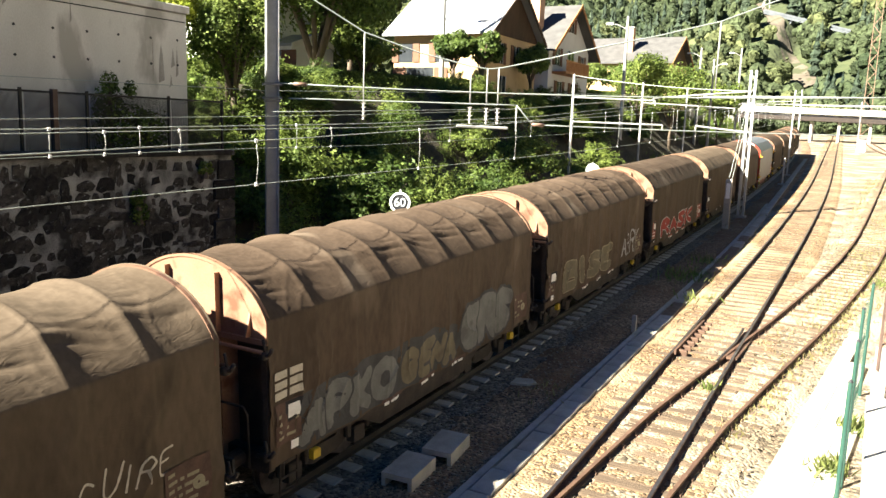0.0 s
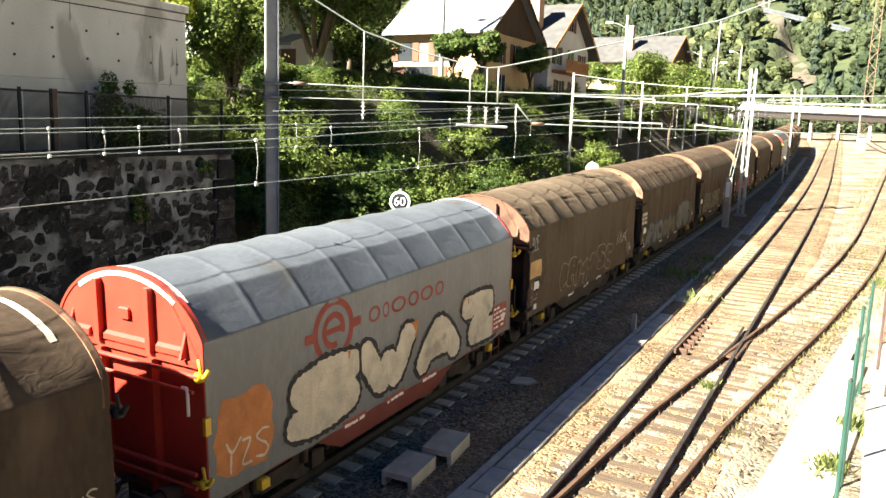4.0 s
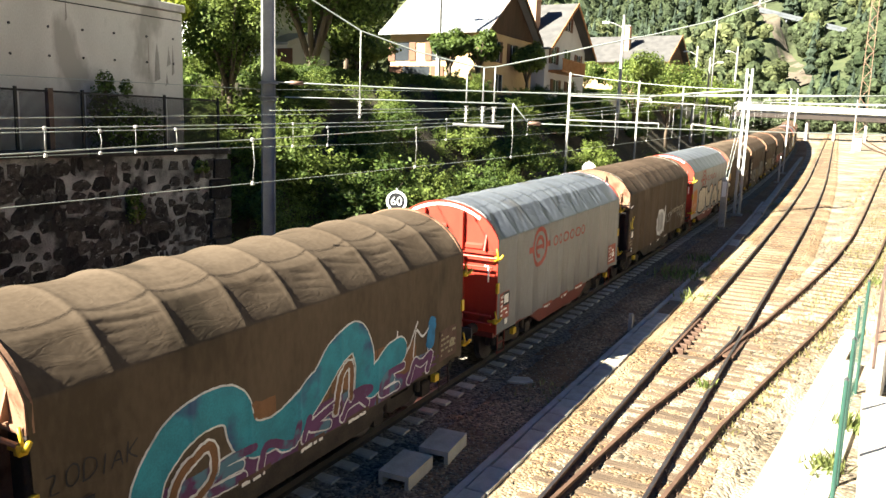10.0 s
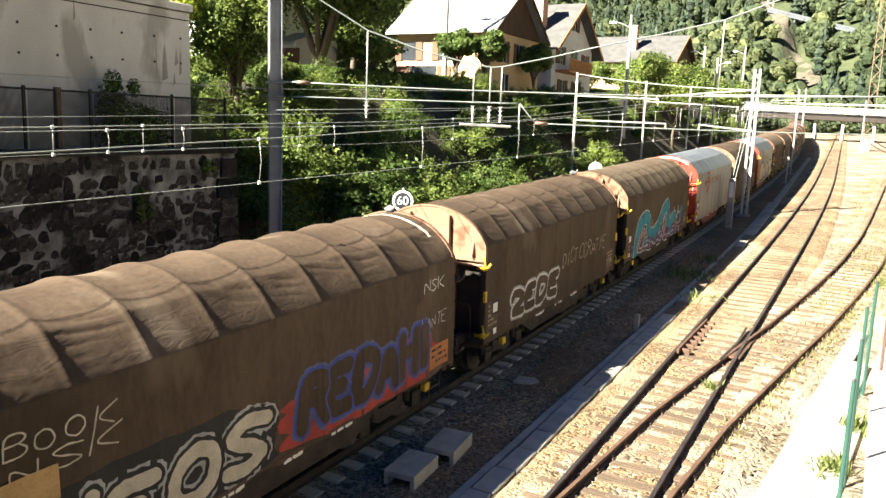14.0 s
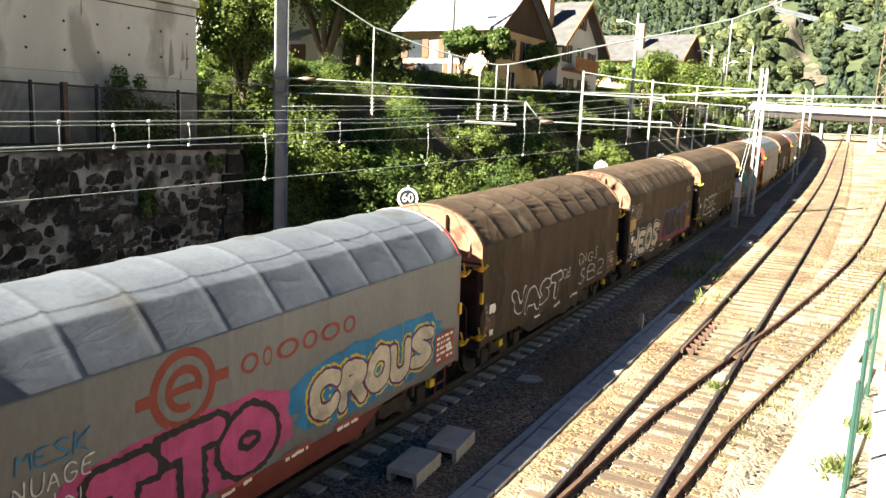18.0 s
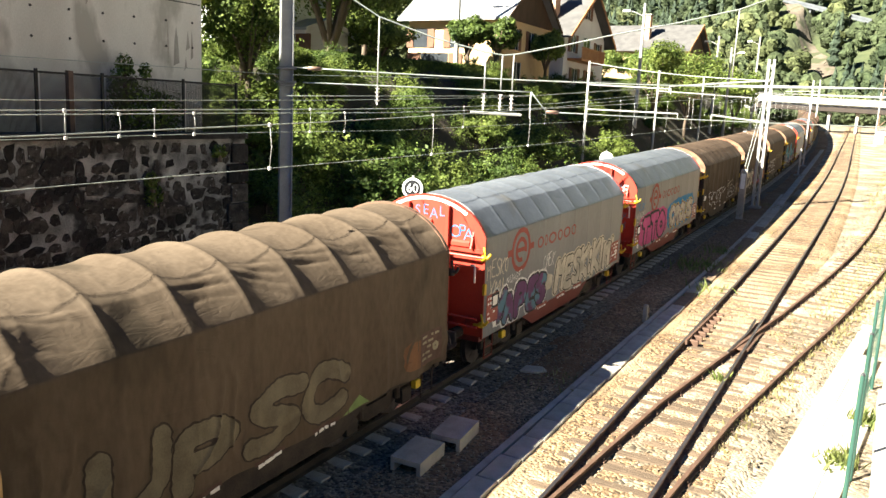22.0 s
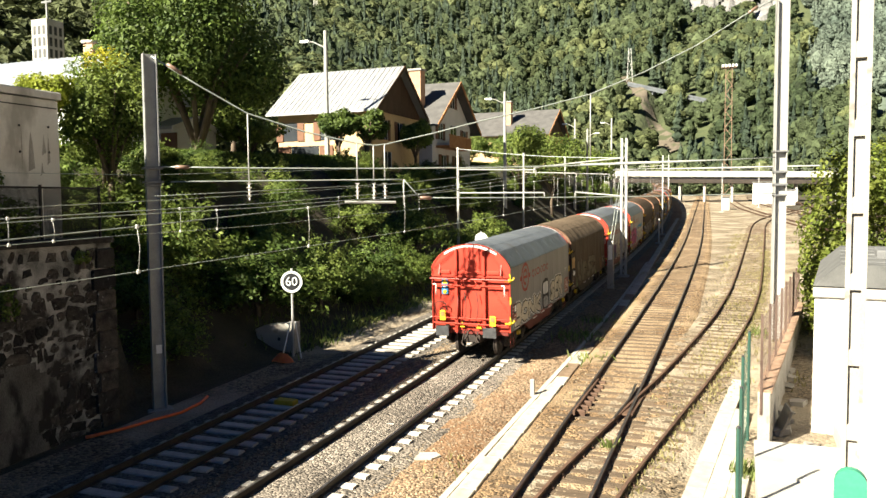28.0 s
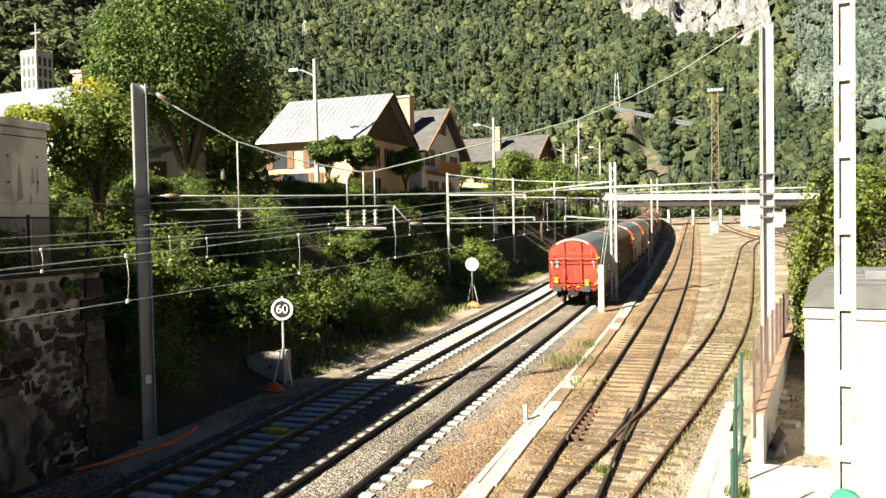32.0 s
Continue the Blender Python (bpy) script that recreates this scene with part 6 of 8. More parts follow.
for x0, x1, y, z0, zl, zr in ((-17.8, -16.0, 25.6, 0.45, 1.40, 1.75), (-20.3, -19.0, 35.0, 0.9, 1.6, 1.92)):
    s = thing("concrete_headwall", "small weathered concrete headwall in the bank", "concrete block")
    part("face", MB().prism([(x0 + 0.4, z0 - 0.5), (x1, z0 - 0.5), (x1, zr), (x0 + 0.5, zl + 0.2), (x0, zl)], "y", y, y + 0.4), M_CONCRETE, s)
    part("drain_hole", MB().tube([((x0 + x1) / 2 + 0.2, y - 0.012, z0 + 0.62), ((x0 + x1) / 2 + 0.2, y + 0.01, z0 + 0.62)], 0.07, 10), M_SIGNB, s)

# ---- the overpass from which the line is seen, itself unseen, added to block skylight ----
ov = thing("overpass", "unseen plain concrete road overpass behind the viewpoint, added to block skylight", "bridge", kind="structure")
part("deck", MB().box(-40, 14, -10, -0.8, 4.2, 4.9), M_CONCRETE, ov)
part("parapet", MB().box(-40, 14, -1.0, -0.8, 4.9, 5.5), M_CONCRETE, ov)
part("abutment", MB().box(-44, -18.5, -10, -0.8, -0.5, 4.2), M_CONCRETE, ov)
part("abutment", MB().box(4, 14, -10, -0.8, -0.5, 4.2), M_CONCRETE, ov)

# ---- between the tracks ----
duct = thing("cable_trough", "row of pale concrete cable trough lids between tracks", "cable trough", kind="structure")
lid_mesh = MB().cbox(-0.21, 0.21, -0.47, 0.47, -0.12, 0.0, 0.015).mesh("trough_lid", M_SLAB)
lid_rust = MB().cbox(-0.21, 0.21, -0.47, 0.47, -0.12, 0.0, 0.015).mesh("trough_lid", mat("rust_stained_lid", (0.16, 0.105, 0.065), (0.26, 0.185, 0.12), 4, 0.9, bump=0.2, rand=0.15))
def duct_x(y): return -5.33 - 0.00075 * max(0.0, min(y, 53.0) - 27.0) ** 2 - 0.039 * max(0.0, y - 53.0)
rng = random.Random(8)
y = 5.0
while y < 120:
    rusty = 25 < y < 43 and not 26.4 < y < 27.5 and rng.random() < 0.85
    part("trough_lid", lid_rust if rusty else lid_mesh, None, duct, "rust-brown stained lid" if rusty else "", False, pose(duct_x(y) + rng.uniform(-0.02, 0.02), y, rail_z(y) - 0.15 + rng.uniform(-0.01, 0.015), TILT, rng.uniform(-1, 1), rng.uniform(-0.8, 0.8) + 1.0))
    y += 0.97
mb = MB()
along([(-0.40, -0.40), (-0.40, -0.17), (-0.25, -0.17), (-0.25, -0.40)], duct_x, 5, 60, 1.0, mb)
part("kerb", mb, M_SLAB, duct)
for (x, y, rz) in ((-6.62, 12.45, 6), (-6.72, 11.25, 4)):
    b = thing("concrete_channel_block", "upturned grey concrete channel block on the ballast", "concrete block", "channel blocks", m=pose(x, y, rail_z(y) - 0.22, TILT, 0, rz))
    part("channel", MB().prism([(-0.30, 0.0), (-0.30, 0.26), (0.30, 0.26), (0.30, 0.0), (0.22, 0.0), (0.22, 0.16), (-0.22, 0.16), (-0.22, 0.0)], "y", -0.48, 0.48), M_SLAB, b)
st = thing("marker_stump", "short pale concrete marker stump by the trough", "post", m=pose(-5.78, 22.6, rail_z(22.6) - 0.24))
part("stump", MB().cbox(-0.06, 0.06, -0.06, 0.06, -0.2, 0.55, 0.02), M_CONCRETE, st)
stn = thing("flat_slab", "broken flat concrete slab lying on ballast", "concrete slab", m=pose(-6.9, 16.8, rail_z(16.8) - 0.24, TILT, 0, 25))
part("slab", MB().prism([(-0.3, -0.16), (0.1, -0.22), (0.34, -0.05), (0.25, 0.2), (-0.15, 0.22)], "z", 0.0, 0.07), M_SLAB, stn)
ws = thing("check_rail", "short toothed check rail inside the siding", "check rail", m=pose(0, 0, 0))
part("guard", MB().box(X_C - 0.66, X_C - 0.60, 20.6, 24.6, rail_z(22.6) - 0.12, rail_z(22.6) + 0.01), M_RAIL, ws)
for i in range(8):
    part("block", MB().cbox(X_C - 0.62, X_C - 0.36, 20.8 + i * 0.5, 20.95 + i * 0.5, rail_z(22.6) - 0.2, rail_z(22.6) - 0.03, 0.02), M_RAIL, ws)
fr = thing("crossing_frog", "worn steel crossing nose where two rails meet", "rail crossing")
part("nose", MB().prism([(-2.95, 21.0), (-2.60, 21.0), (-2.50, 24.2), (-2.85, 24.2)], "z", rail_z(22) - 0.10, rail_z(22) - 0.05), M_RAIL, fr)
part("wing_rail", MB().tube([(-3.02, 20.4, rail_z(20.4)), (-2.86, 22.4, rail_z(22.4)), (-2.88, 24.0, rail_z(24))], 0.04, 6), M_RAILTOP, fr)

# ---- right-hand side ----
rw = thing("wall_right", "low weathered concrete wall with brick cap and mesh fence", "boundary wall", kind="structure")
R0, R1 = Vector((0.52, 19.9, 0)), Vector((2.55, 38.4, 0))
ang = math.degrees(math.atan2(-(R1.x - R0.x), R1.y - R0.y))
RL = (R1 - R0).length
rm = pose(R0.x, R0.y, 0.30, TILT * 0.6, 0, ang)
part("wall_body", MB().prism([(0, -0.5), (RL, -0.5), (RL, 0.95), (0, 1.45)], "x", -0.02, 0.26), M_CONCRETE, rw, m=rm)
for i in range(24):
    y = i * RL / 24
    z = 1.45 - 0.5 * (y + 0.3) / RL
    part("cap_brick", MB().cbox(-0.06, 0.30, y + 0.01, y + RL / 24 - 0.01, z + 0.0, z + 0.07, 0.012), M_BRICK, rw, m=rm)
for i in range(9):
    y = i * RL / 8
    part("fence_post", MB().box(0.03, 0.09, y - 0.03, y + 0.03, 0.9, 3.35 - 0.6 * y / RL), M_RUSTF, rw, m=rm)
    if i < 8:
        mb = MB()
        y2 = (i + 1) * RL / 8
        k = y + 0.05
        while k < y2:
            mb.box(0.055, 0.058, k, k + 0.003, 1.4 - 0.5 * k / RL, 3.25 - 0.6 * k / RL)
            k += 0.09
        for q in range(6):
            za = 1.55 + q * 0.33
            mb.tube([(0.057, y, za - 0.55 * y / RL), (0.057, y2, za - 0.55 * y2 / RL)], 0.004, 4)
        tagged(part("fence_mesh", mb, M_RUSTF, rw, m=rm), kind="stuff")
gf = thing("green_mesh_fence", "green coated mesh fence seen edge-on beside the tracks", "fence")
pts = [(0.05, 12.6), (0.10, 15.0), (0.14, 17.6), (0.30, 20.4)]
for i, (x, y) in enumerate(pts):
    zt = rail_z(y) + 2.5
    p = part("fence_post", MB().tube([(x, y, rail_z(y) - 0.4), (x, y, zt)], 0.035, 10), M_GREENP, gf)
    part("post_cap", MB().tube([(x, y, zt), (x, y, zt + 0.04)], 0.042, 10, 0.02), M_SIGNB, p)
    if i:
        xa_, ya_ = pts[i - 1]
        mb = MB()
        n = int((y - ya_) / 0.10)
        for k in range(1, n):
            f = k / n
            mb.box(xa_ + (x - xa_) * f - 0.0012, xa_ + (x - xa_) * f + 0.0012, ya_ + (y - ya_) * f - 0.0012, ya_ + (y - ya_) * f + 0.0012, rail_z(y) - 0.1, zt - 0.1)
        for k in range(12):
            z = rail_z(y) + k * 0.2
            mb.tube([(xa_, ya_, z), (x, y, z)], 0.0016, 4)
        tagged(part("mesh_panel", mb, M_GREENP, gf), kind="stuff")
wb = thing("white_annex", "low sunlit white rendered annex with grey roof", "building", m=pose(1.84, 21.6, 0, 0, 0, ang) @ pose(-1.84, -21.6, 0))
for b in ((1.84, 9.0, 21.6, 21.9, -0.2, 4.20), (1.84, 2.14, 21.9, 30.0, -0.2, 4.20), (8.7, 9.0, 21.9, 30, -0.2, 4.2), (2.14, 8.7, 29.7, 30, -0.2, 4.2)):
    part("wall", MB().box(*b), M_WHITE, wb)
part("cornice", MB().cbox(1.80, 9.05, 21.52, 21.6, 3.92, 4.16, 0.01), M_CONCRETE, wb)
part("roof", MB().prism([(1.80, 4.20), (2.4, 4.75), (8.6, 4.75), (9.05, 4.20)], "y", 21.5, 30.1), M_ROOFG, wb)
for k in range(5):
    part("roof_joint", MB().box(2.4, 8.6, 22.6 + k * 1.5, 22.63 + k * 1.5, 4.75, 4.765), M_STEEL, wb)
part("skylight", MB().cbox(3.3, 5.2, 24.4, 26.2, 4.752, 4.95, 0.03), M_STEEL, wb, "bluish metal skylight cover")
part("wall_crack", MB().box(1.95, 2.9, 21.595, 21.6, 3.55, 3.57), M_STEEL, wb)
pv = thing("pavement_concrete", "cracked bright concrete paving", "pavement", kind="structure")
for i in range(5):
    for j in range(4):
        if (i, j) == (4, 0):
            continue
        part("paving_slab", MB().cbox(0.42 + j * 1.9, 0.42 + (j + 1) * 1.9 - 0.015, 9.5 + i * 2.45, 9.5 + (i + 1) * 2.45 - 0.015, -0.4, 0.24 + rail_z(9.5 + i * 2.45), 0.01), M_PAVE, pv)
debris_rng = random.Random(15)
for i in range(9):
    x, y = debris_rng.uniform(1.05, 1.72), 20.3 + i * 0.95
    gw = 0.16 + 0.16 * debris_rng.random()
    rb = thing("broken_slab", "broken weathered concrete piece in the gap behind the wall", "rubble", "rubble behind the wall", m=pose(x, y, ground_z(x, y) + 0.02, debris_rng.uniform(-12, 12), debris_rng.uniform(-16, 16), debris_rng.uniform(0, 180)))
    part("piece", MB().prism([(-gw, -gw * 0.8), (gw * 0.7, -gw), (gw, gw * 0.5), (0.1, gw), (-gw * 0.9, gw * 0.6)], "z", -0.04, 0.10), M_CONCRETE, rb)
lean = thing("leaning_slab", "grey slab leaning against the low wall", "concrete slab", m=pose(1.02, 21.4, ground_z(1.0, 21.4) - 0.05, 0, 22, 6))
part("slab", MB().cbox(-0.03, 0.03, -0.45, 0.45, 0.0, 0.75, 0.015), M_CONCRETE, lean)
pl = thing("platform_slab", "sunlit concrete slab strip beside the branch track", "pavement", kind="structure")
PLX = lambda y: -0.92 + 0.09 * (y - 17.0)
slab_rng = random.Random(6)
for k, (xa_, xb_) in enumerate(((0.0, 0.40), (0.41, 0.80), (0.81, 1.16))):
    y = 9.0 + 0.7 * k
    while y < (26.0, 21.5, 16.5)[k]:
        n = slab_rng.uniform(1.5, 2.4)
        skew = slab_rng.uniform(-0.12, 0.12)
        out = [(xa_, 0.0), (xb_, skew), (xb_, n - 0.02 + skew * 0.5), (xa_, n - 0.02)]
        part("paving_slab", MB().prism(out, "z", -0.36, 0.0), M_SLAB, pl, m=pose(PLX(y), y, rail_z(y) - 0.14 + slab_rng.uniform(-0.012, 0.012), TILT, slab_rng.uniform(-0.6, 0.6), -5.1))
        y += n

# ---- road bridge ----
br = thing("road_bridge", "pale concrete road bridge over the yard", "bridge", kind="structure")
BY = 192
M_BRIDGE = mat("grey_bridge_concrete", (0.34, 0.32, 0.29), (0.46, 0.44, 0.40), 0.4, 0.9, bump=0.1)
BM = pose(0, 0, 0, 0, 1.3)
part("deck", MB().box(-30, 75, BY - 3.2, BY + 4, 10.6, 11.1), M_BRIDGE, br, m=BM)
part("parapet", MB().box(-30, 75, BY - 4.15, BY - 3.9, 11.15, 12.45), M_BRIDGE, br, m=BM)
for k in range(26):
    part("rail_post", MB().box(-29 + k * 4, -28.9 + k * 4, BY - 4.1, BY - 4.0, 12.5, 13.0), M_STEEL, br, m=BM)
part("handrail", MB().box(-30, 75, BY - 4.08, BY - 4.02, 12.95, 13.03), M_STEEL, br, m=BM)
part("abutment", MB().box(-44, -29, BY - 5, BY + 6, 2, 10.7), M_BRIDGE, br)
for x in (-13, -7.5, -1.5, 5, 12, 20, 30):
    for dy in (-2.6, 2.6):
        part("pier", MB().box(x - 0.25, x + 0.25, BY + dy - 0.3, BY + dy + 0.3, 4, 9.8), M_BRIDGE, br)
# The girder's dark colour stands in for shade beneath the deck.
part("girder", MB().box(-29, 75, BY - 3.85, BY + 3.6, 9.7, 10.6), M_DARKFR, br, "girder below the deck, darkened for the shade there", m=BM)
for x, y, w, h in ((5.5, 178, 5.5, 4.5), (-2.2, 150, 1.2, 2.2), (9, 170, 3, 3)):
    c = thing("relay_cabin", "small white trackside cabin far down the yard", "cabin", "cabins")
    z0 = ground_z(x, y)
    part("body", MB().box(x - w / 2, x + w / 2, y - 1.2, y + 1.2, z0 - 0.2, z0 + h), M_WHITE, c)
    part("roof", MB().cbox(x - w / 2 - 0.15, x + w / 2 + 0.15, y - 1.4, y + 1.4, z0 + h, z0 + h + 0.2, 0.04), M_ROOFG, c)
# sidings in the far yard
for k, (x0, x1, x2) in enumerate(((9.5, 3.0, -2.5), (16, 9.0, 2.5), (24, 16, 8))):
    tr = thing("yard_track", "rusty curved siding in the far yard", "railway track", "tracks", "structure")
    def xf(y, a=x0, b=x1, c=x2):
        return float(np.interp(y, (90, 150, 215), (a, b, c))) - 6 * math.sin((y - 90) / 125 * math.pi) * 0.3
    for off in (-0.75, 0.75):
        rail("rail", tr, xf, 92, 230, off, 6.0, False)


def lattice_mast(x, y, z0, z1, w0, w1, material, label, name="floodlight_mast", lamps=True):
    t = thing(name, label, "mast")
    mb = MB()
    n = int((z1 - z0) / (w0 * 1.1))
    for cx, cy in ((-1, -1), (1, -1), (1, 1), (-1, 1)):
        part("leg", MB().tube([(x + cx * w0 / 2, y + cy * w0 / 2, z0), (x + cx * w1 / 2, y + cy * w1 / 2, z1)], 0.10, 4), material, t)
    for i in range(n):
        a, b = i / n, (i + 1) / n
        wa, wb_ = w0 + (w1 - w0) * a, w0 + (w1 - w0) * b
        za, zb = z0 + (z1 - z0) * a, z0 + (z1 - z0) * b
        s = 1 if i % 2 else -1
        for cy in (-1, 1):
            mb.tube([(x - s * wa / 2, y + cy * wa / 2, za), (x + s * wb_ / 2, y + cy * wb_ / 2, zb)], 0.06, 4)
            mb.tube([(x + cy * wa / 2, y - s * wa / 2, za), (x + cy * wb_ / 2, y + s * wb_ / 2, zb)], 0.06, 4)
    part("bracing", mb, material, t)
    if lamps:
        part("platform", MB().box(x - 1.8, x + 1.8, y - 1, y + 1, z1, z1 + 0.15), material, t)
        for k in range(5):
            part("floodlight", MB().cbox(x - 1.7 + k * 0.8, x - 1.2 + k * 0.8, y - 1.2, y - 0.8, z1 + 0.2, z1 + 0.8, 0.05), M_SIGNW, t)
    return t


lattice_mast(-2.8, 212, 5, 39.4, 1.9, 1.5, mat("brown_mast_paint", (0.16, 0.10, 0.065), (0.23, 0.15, 0.10), 1, 0.7, 0.2, 0), "tall brown lattice floodlight mast behind the bridge")


# ---- houses ----
M_ORCH = mat("ochre_render", (0.55, 0.38, 0.20), (0.64, 0.46, 0.26), 0.8, 0.9, bump=0.06, spots=((0.46, 0.30, 0.15), 0.15, 0.6))
M_HWHITE = mat("white_house_render", (0.66, 0.64, 0.62), (0.74, 0.72, 0.70), 0.8, 0.9, bump=0.05)
M_ROOFM = mat("pale_metal_roof", (0.24, 0.245, 0.25), (0.32, 0.325, 0.33), 0.5, 0.5, 0.2, 0.03)
M_ROOFW = mat("bluish_white_metal_roof", (0.50, 0.53, 0.58), (0.60, 0.63, 0.68), 0.6, 0.35, 0.3, 0.03)
M_ROOFD = mat("dark_slate_roof", (0.065, 0.062, 0.060), (0.105, 0.10, 0.095), 1.2, 0.75, 0, 0.1)
M_TIMBER = mat("dark_stained_timber", (0.05, 0.027, 0.013), (0.09, 0.05, 0.028), 2, 0.8, 0, 0.15, stretch=(1, 1, 0.2))
M_TIMBERL = mat("orange_stained_timber", (0.35, 0.15, 0.05), (0.45, 0.22, 0.09), 2, 0.7, 0, 0.1)
M_GLASS = mat("dark_window_glass", (0.03, 0.035, 0.04), (0.05, 0.055, 0.06), 1, 0.1, 0, 0)
M_SHUT = mat("brown_shutter", (0.12, 0.055, 0.03), (0.18, 0.085, 0.045), 3, 0.7, 0, 0.05)
M_CHIM = mat("brick_chimney", (0.42, 0.24, 0.15), (0.52, 0.33, 0.22), 2, 0.9, 0, 0.15)


def house(x1, x0, y0, y1, base, eave, ridge, wall, roof, trim, label, ribs=0, timber_gable=False, windows=(), front=(), chimney=None, over=0.7):
    """A gabled house whose ridge runs across the line; its gable at x1 looks at the tracks."""
    h = thing("house", label, "house", "houses on the terrace")
    ym = (y0 + y1) / 2
    slope = (ridge - eave) / (ym - y0)
    o = [(y0 + over, base), (y1 - over, base), (y1 - over, eave + slope * over - 0.15), (ym, ridge - 0.18), (y0 + over, eave + slope * over - 0.15)]
    part("wall", MB().prism(o, "x", x0 + over, x1 - over), wall, h)
    for side, a, b in (("f", y0, ym), ("b", y1, ym)):
        t = 0.16
        r = part("roof_slope", MB().prism([(a, eave - t), (a, eave), (b, ridge), (b, ridge - t)], "x", x0, x1), roof, h)
        n = int((x1 - x0) / 0.45) if ribs else 0
        for i in range(n):
            x = x0 + (i + 0.5) * (x1 - x0) / n
            if side == "f":
                part("roof_seam", MB().prism([(a + 0.02, eave + 0.005), (a + 0.02, eave + 0.05), (b, ridge + 0.05), (b, ridge + 0.005)], "x", x - 0.02, x + 0.02), roof, r)
        part("bargeboard", MB().prism([(a, eave - 0.30), (a, eave + 0.03), (b, ridge + 0.03), (b, ridge - 0.30)], "x", x1, x1 + 0.06), trim, r)
    if timber_gable:
        zt = eave + 0.05
        yy = y0 + over + 0.02
        part("gable_cladding", MB().prism([(yy, zt), (y1 - over - 0.02, zt), (y1 - over - 0.02, eave + slope * over - 0.2), (ym, ridge - 0.2), (yy, eave + slope * over - 0.2)], "x", x1 - over, x1 - over + 0.08), M_TIMBER, h, "dark timber boards in the gable")
    for (yc, zc, w, hh, sh) in windows:
        win = part("window", MB().box(x1 - over - 0.02, x1 - over + 0.03, yc - w / 2, yc + w / 2, zc - hh / 2, zc + hh / 2), M_GLASS, h)
        part("window_frame", MB().box(x1 - over + 0.03, x1 - over + 0.06, yc - w / 2 - 0.06, yc - w / 2, zc - hh / 2, zc + hh / 2).box(x1 - over + 0.03, x1 - over + 0.06, yc + w / 2, yc + w / 2 + 0.06, zc - hh / 2, zc + hh / 2).box(x1 - over + 0.03, x1 - over + 0.06, yc - 0.03, yc + 0.03, zc - hh / 2, zc + hh / 2), M_WHITE, win)
        if sh:
            for s in (-1, 1):
                part("shutter", MB().cbox(x1 - over + 0.03, x1 - over + 0.09, yc + s * (w / 2 + 0.04) - (w / 2 if s < 0 else 0), yc + s * (w / 2 + 0.04) + (w / 2 if s > 0 else 0), zc - hh / 2 - 0.05, zc + hh / 2 + 0.05, 0.01), M_SHUT, win)
    for (xc, zc, w, hh) in front:
        win = part("window", MB().box(xc - w / 2, xc + w / 2, y0 + over - 0.03, y0 + over + 0.02, zc - hh / 2, zc + hh / 2), M_GLASS, h)
        for s in (-1, 1):
            part("shutter", MB().cbox(xc + s * w * 0.78 - w * 0.24, xc + s * w * 0.78 + w * 0.24, y0 + over - 0.08, y0 + over - 0.02, zc - hh / 2, zc + hh / 2, 0.01), M_SHUT, win)
    if chimney:
        cx, cy, zt, w = chimney
        c = part("chimney", MB().box(cx - w / 2, cx + w / 2, cy - w / 2, cy + w / 2, eave, zt), M_CHIM, h)
        part("chimney_cap", MB().cbox(cx - w / 2 - 0.1, cx + w / 2 + 0.1, cy - w / 2 - 0.1, cy + w / 2 + 0.1, zt, zt + 0.18, 0.03), M_CONCRETE, c)
    return h


house(-25.0, -34.6, 51.8, 62.2, 8.4, 13.2, 17.1, M_ORCH, M_ROOFM, M_TIMBER, "ochre rendered house with pale ribbed metal roof and timber gable", 1, True,
      ((54.6, 11.9, 0.9, 1.5, True), (57.4, 11.9, 0.9, 1.5, True), (55.0, 9.6, 1.4, 1.3, False), (57.0, 14.9, 0.8, 0.9, False)), ((-32.8, 11.8, 1.2, 1.4), (-29.5, 11.8, 1.2, 1.4), (-31.5, 9.9, 2.4, 1.6)))
h2 = house(-24.3, -33.5, 62.4, 74.4, 8.8, 13.0, 17.4, M_HWHITE, M_ROOFD, M_TIMBERL, "white chalet house with dark roof, orange timber eaves and balcony", 0, False,
           ((68.4, 15.6, 1.1, 1.2, True), (65.2, 12.6, 1.1, 1.4, True), (68.6, 12.4, 1.6, 1.9, False), (71.6, 12.4, 1.0, 1.4, True), (66.0, 9.9, 1.2, 1.2, True), (69.5, 9.9, 1.2, 1.2, True)), (), (-27.2, 64.8, 18.0, 1.1), 0.9)
part("balcony_floor", MB().box(-25.2, -23.9, 64.2, 70.2, 11.1, 11.3), M_TIMBERL, h2)
bal = part("balcony_rail", MB().box(-23.98, -23.9, 64.2, 70.2, 12.15, 12.25), M_TIMBERL, h2)
for i in range(24):
    part("baluster", MB().box(-23.96, -23.92, 64.3 + i * 0.25, 64.45 + i * 0.25, 11.3, 12.15), M_TIMBERL, bal)
house(-23.5, -38.0, 101, 114, 9.5, 15.2, 19.0, M_ORCH, M_ROOFD, M_TIMBERL, "distant house with broad grey roof and orange gable", 0, True, ((106, 13.4, 1.2, 1.4, True), (110, 13.4, 1.2, 1.4, True)), (), (-30, 104, 19.8, 1.0), 0.8)
house(-31.2, -37.0, 37.0, 41.8, 8.0, 10.9, 11.7, M_HWHITE, M_ROOFM, M_WHITE, "small white garage house half hidden by trees", 0, False, (), ((-33.5, 9.7, 2.4, 1.7),), None, 0.3)
house(-32.6, -47.0, 31.0, 41.0, 8.0, 12.7, 15.2, M_HWHITE, M_ROOFW, M_WHITE, "white house with broad sunlit metal roof", 1, False, (), (), (-36.5, 36.5, 16.0, 0.7), 0.6)
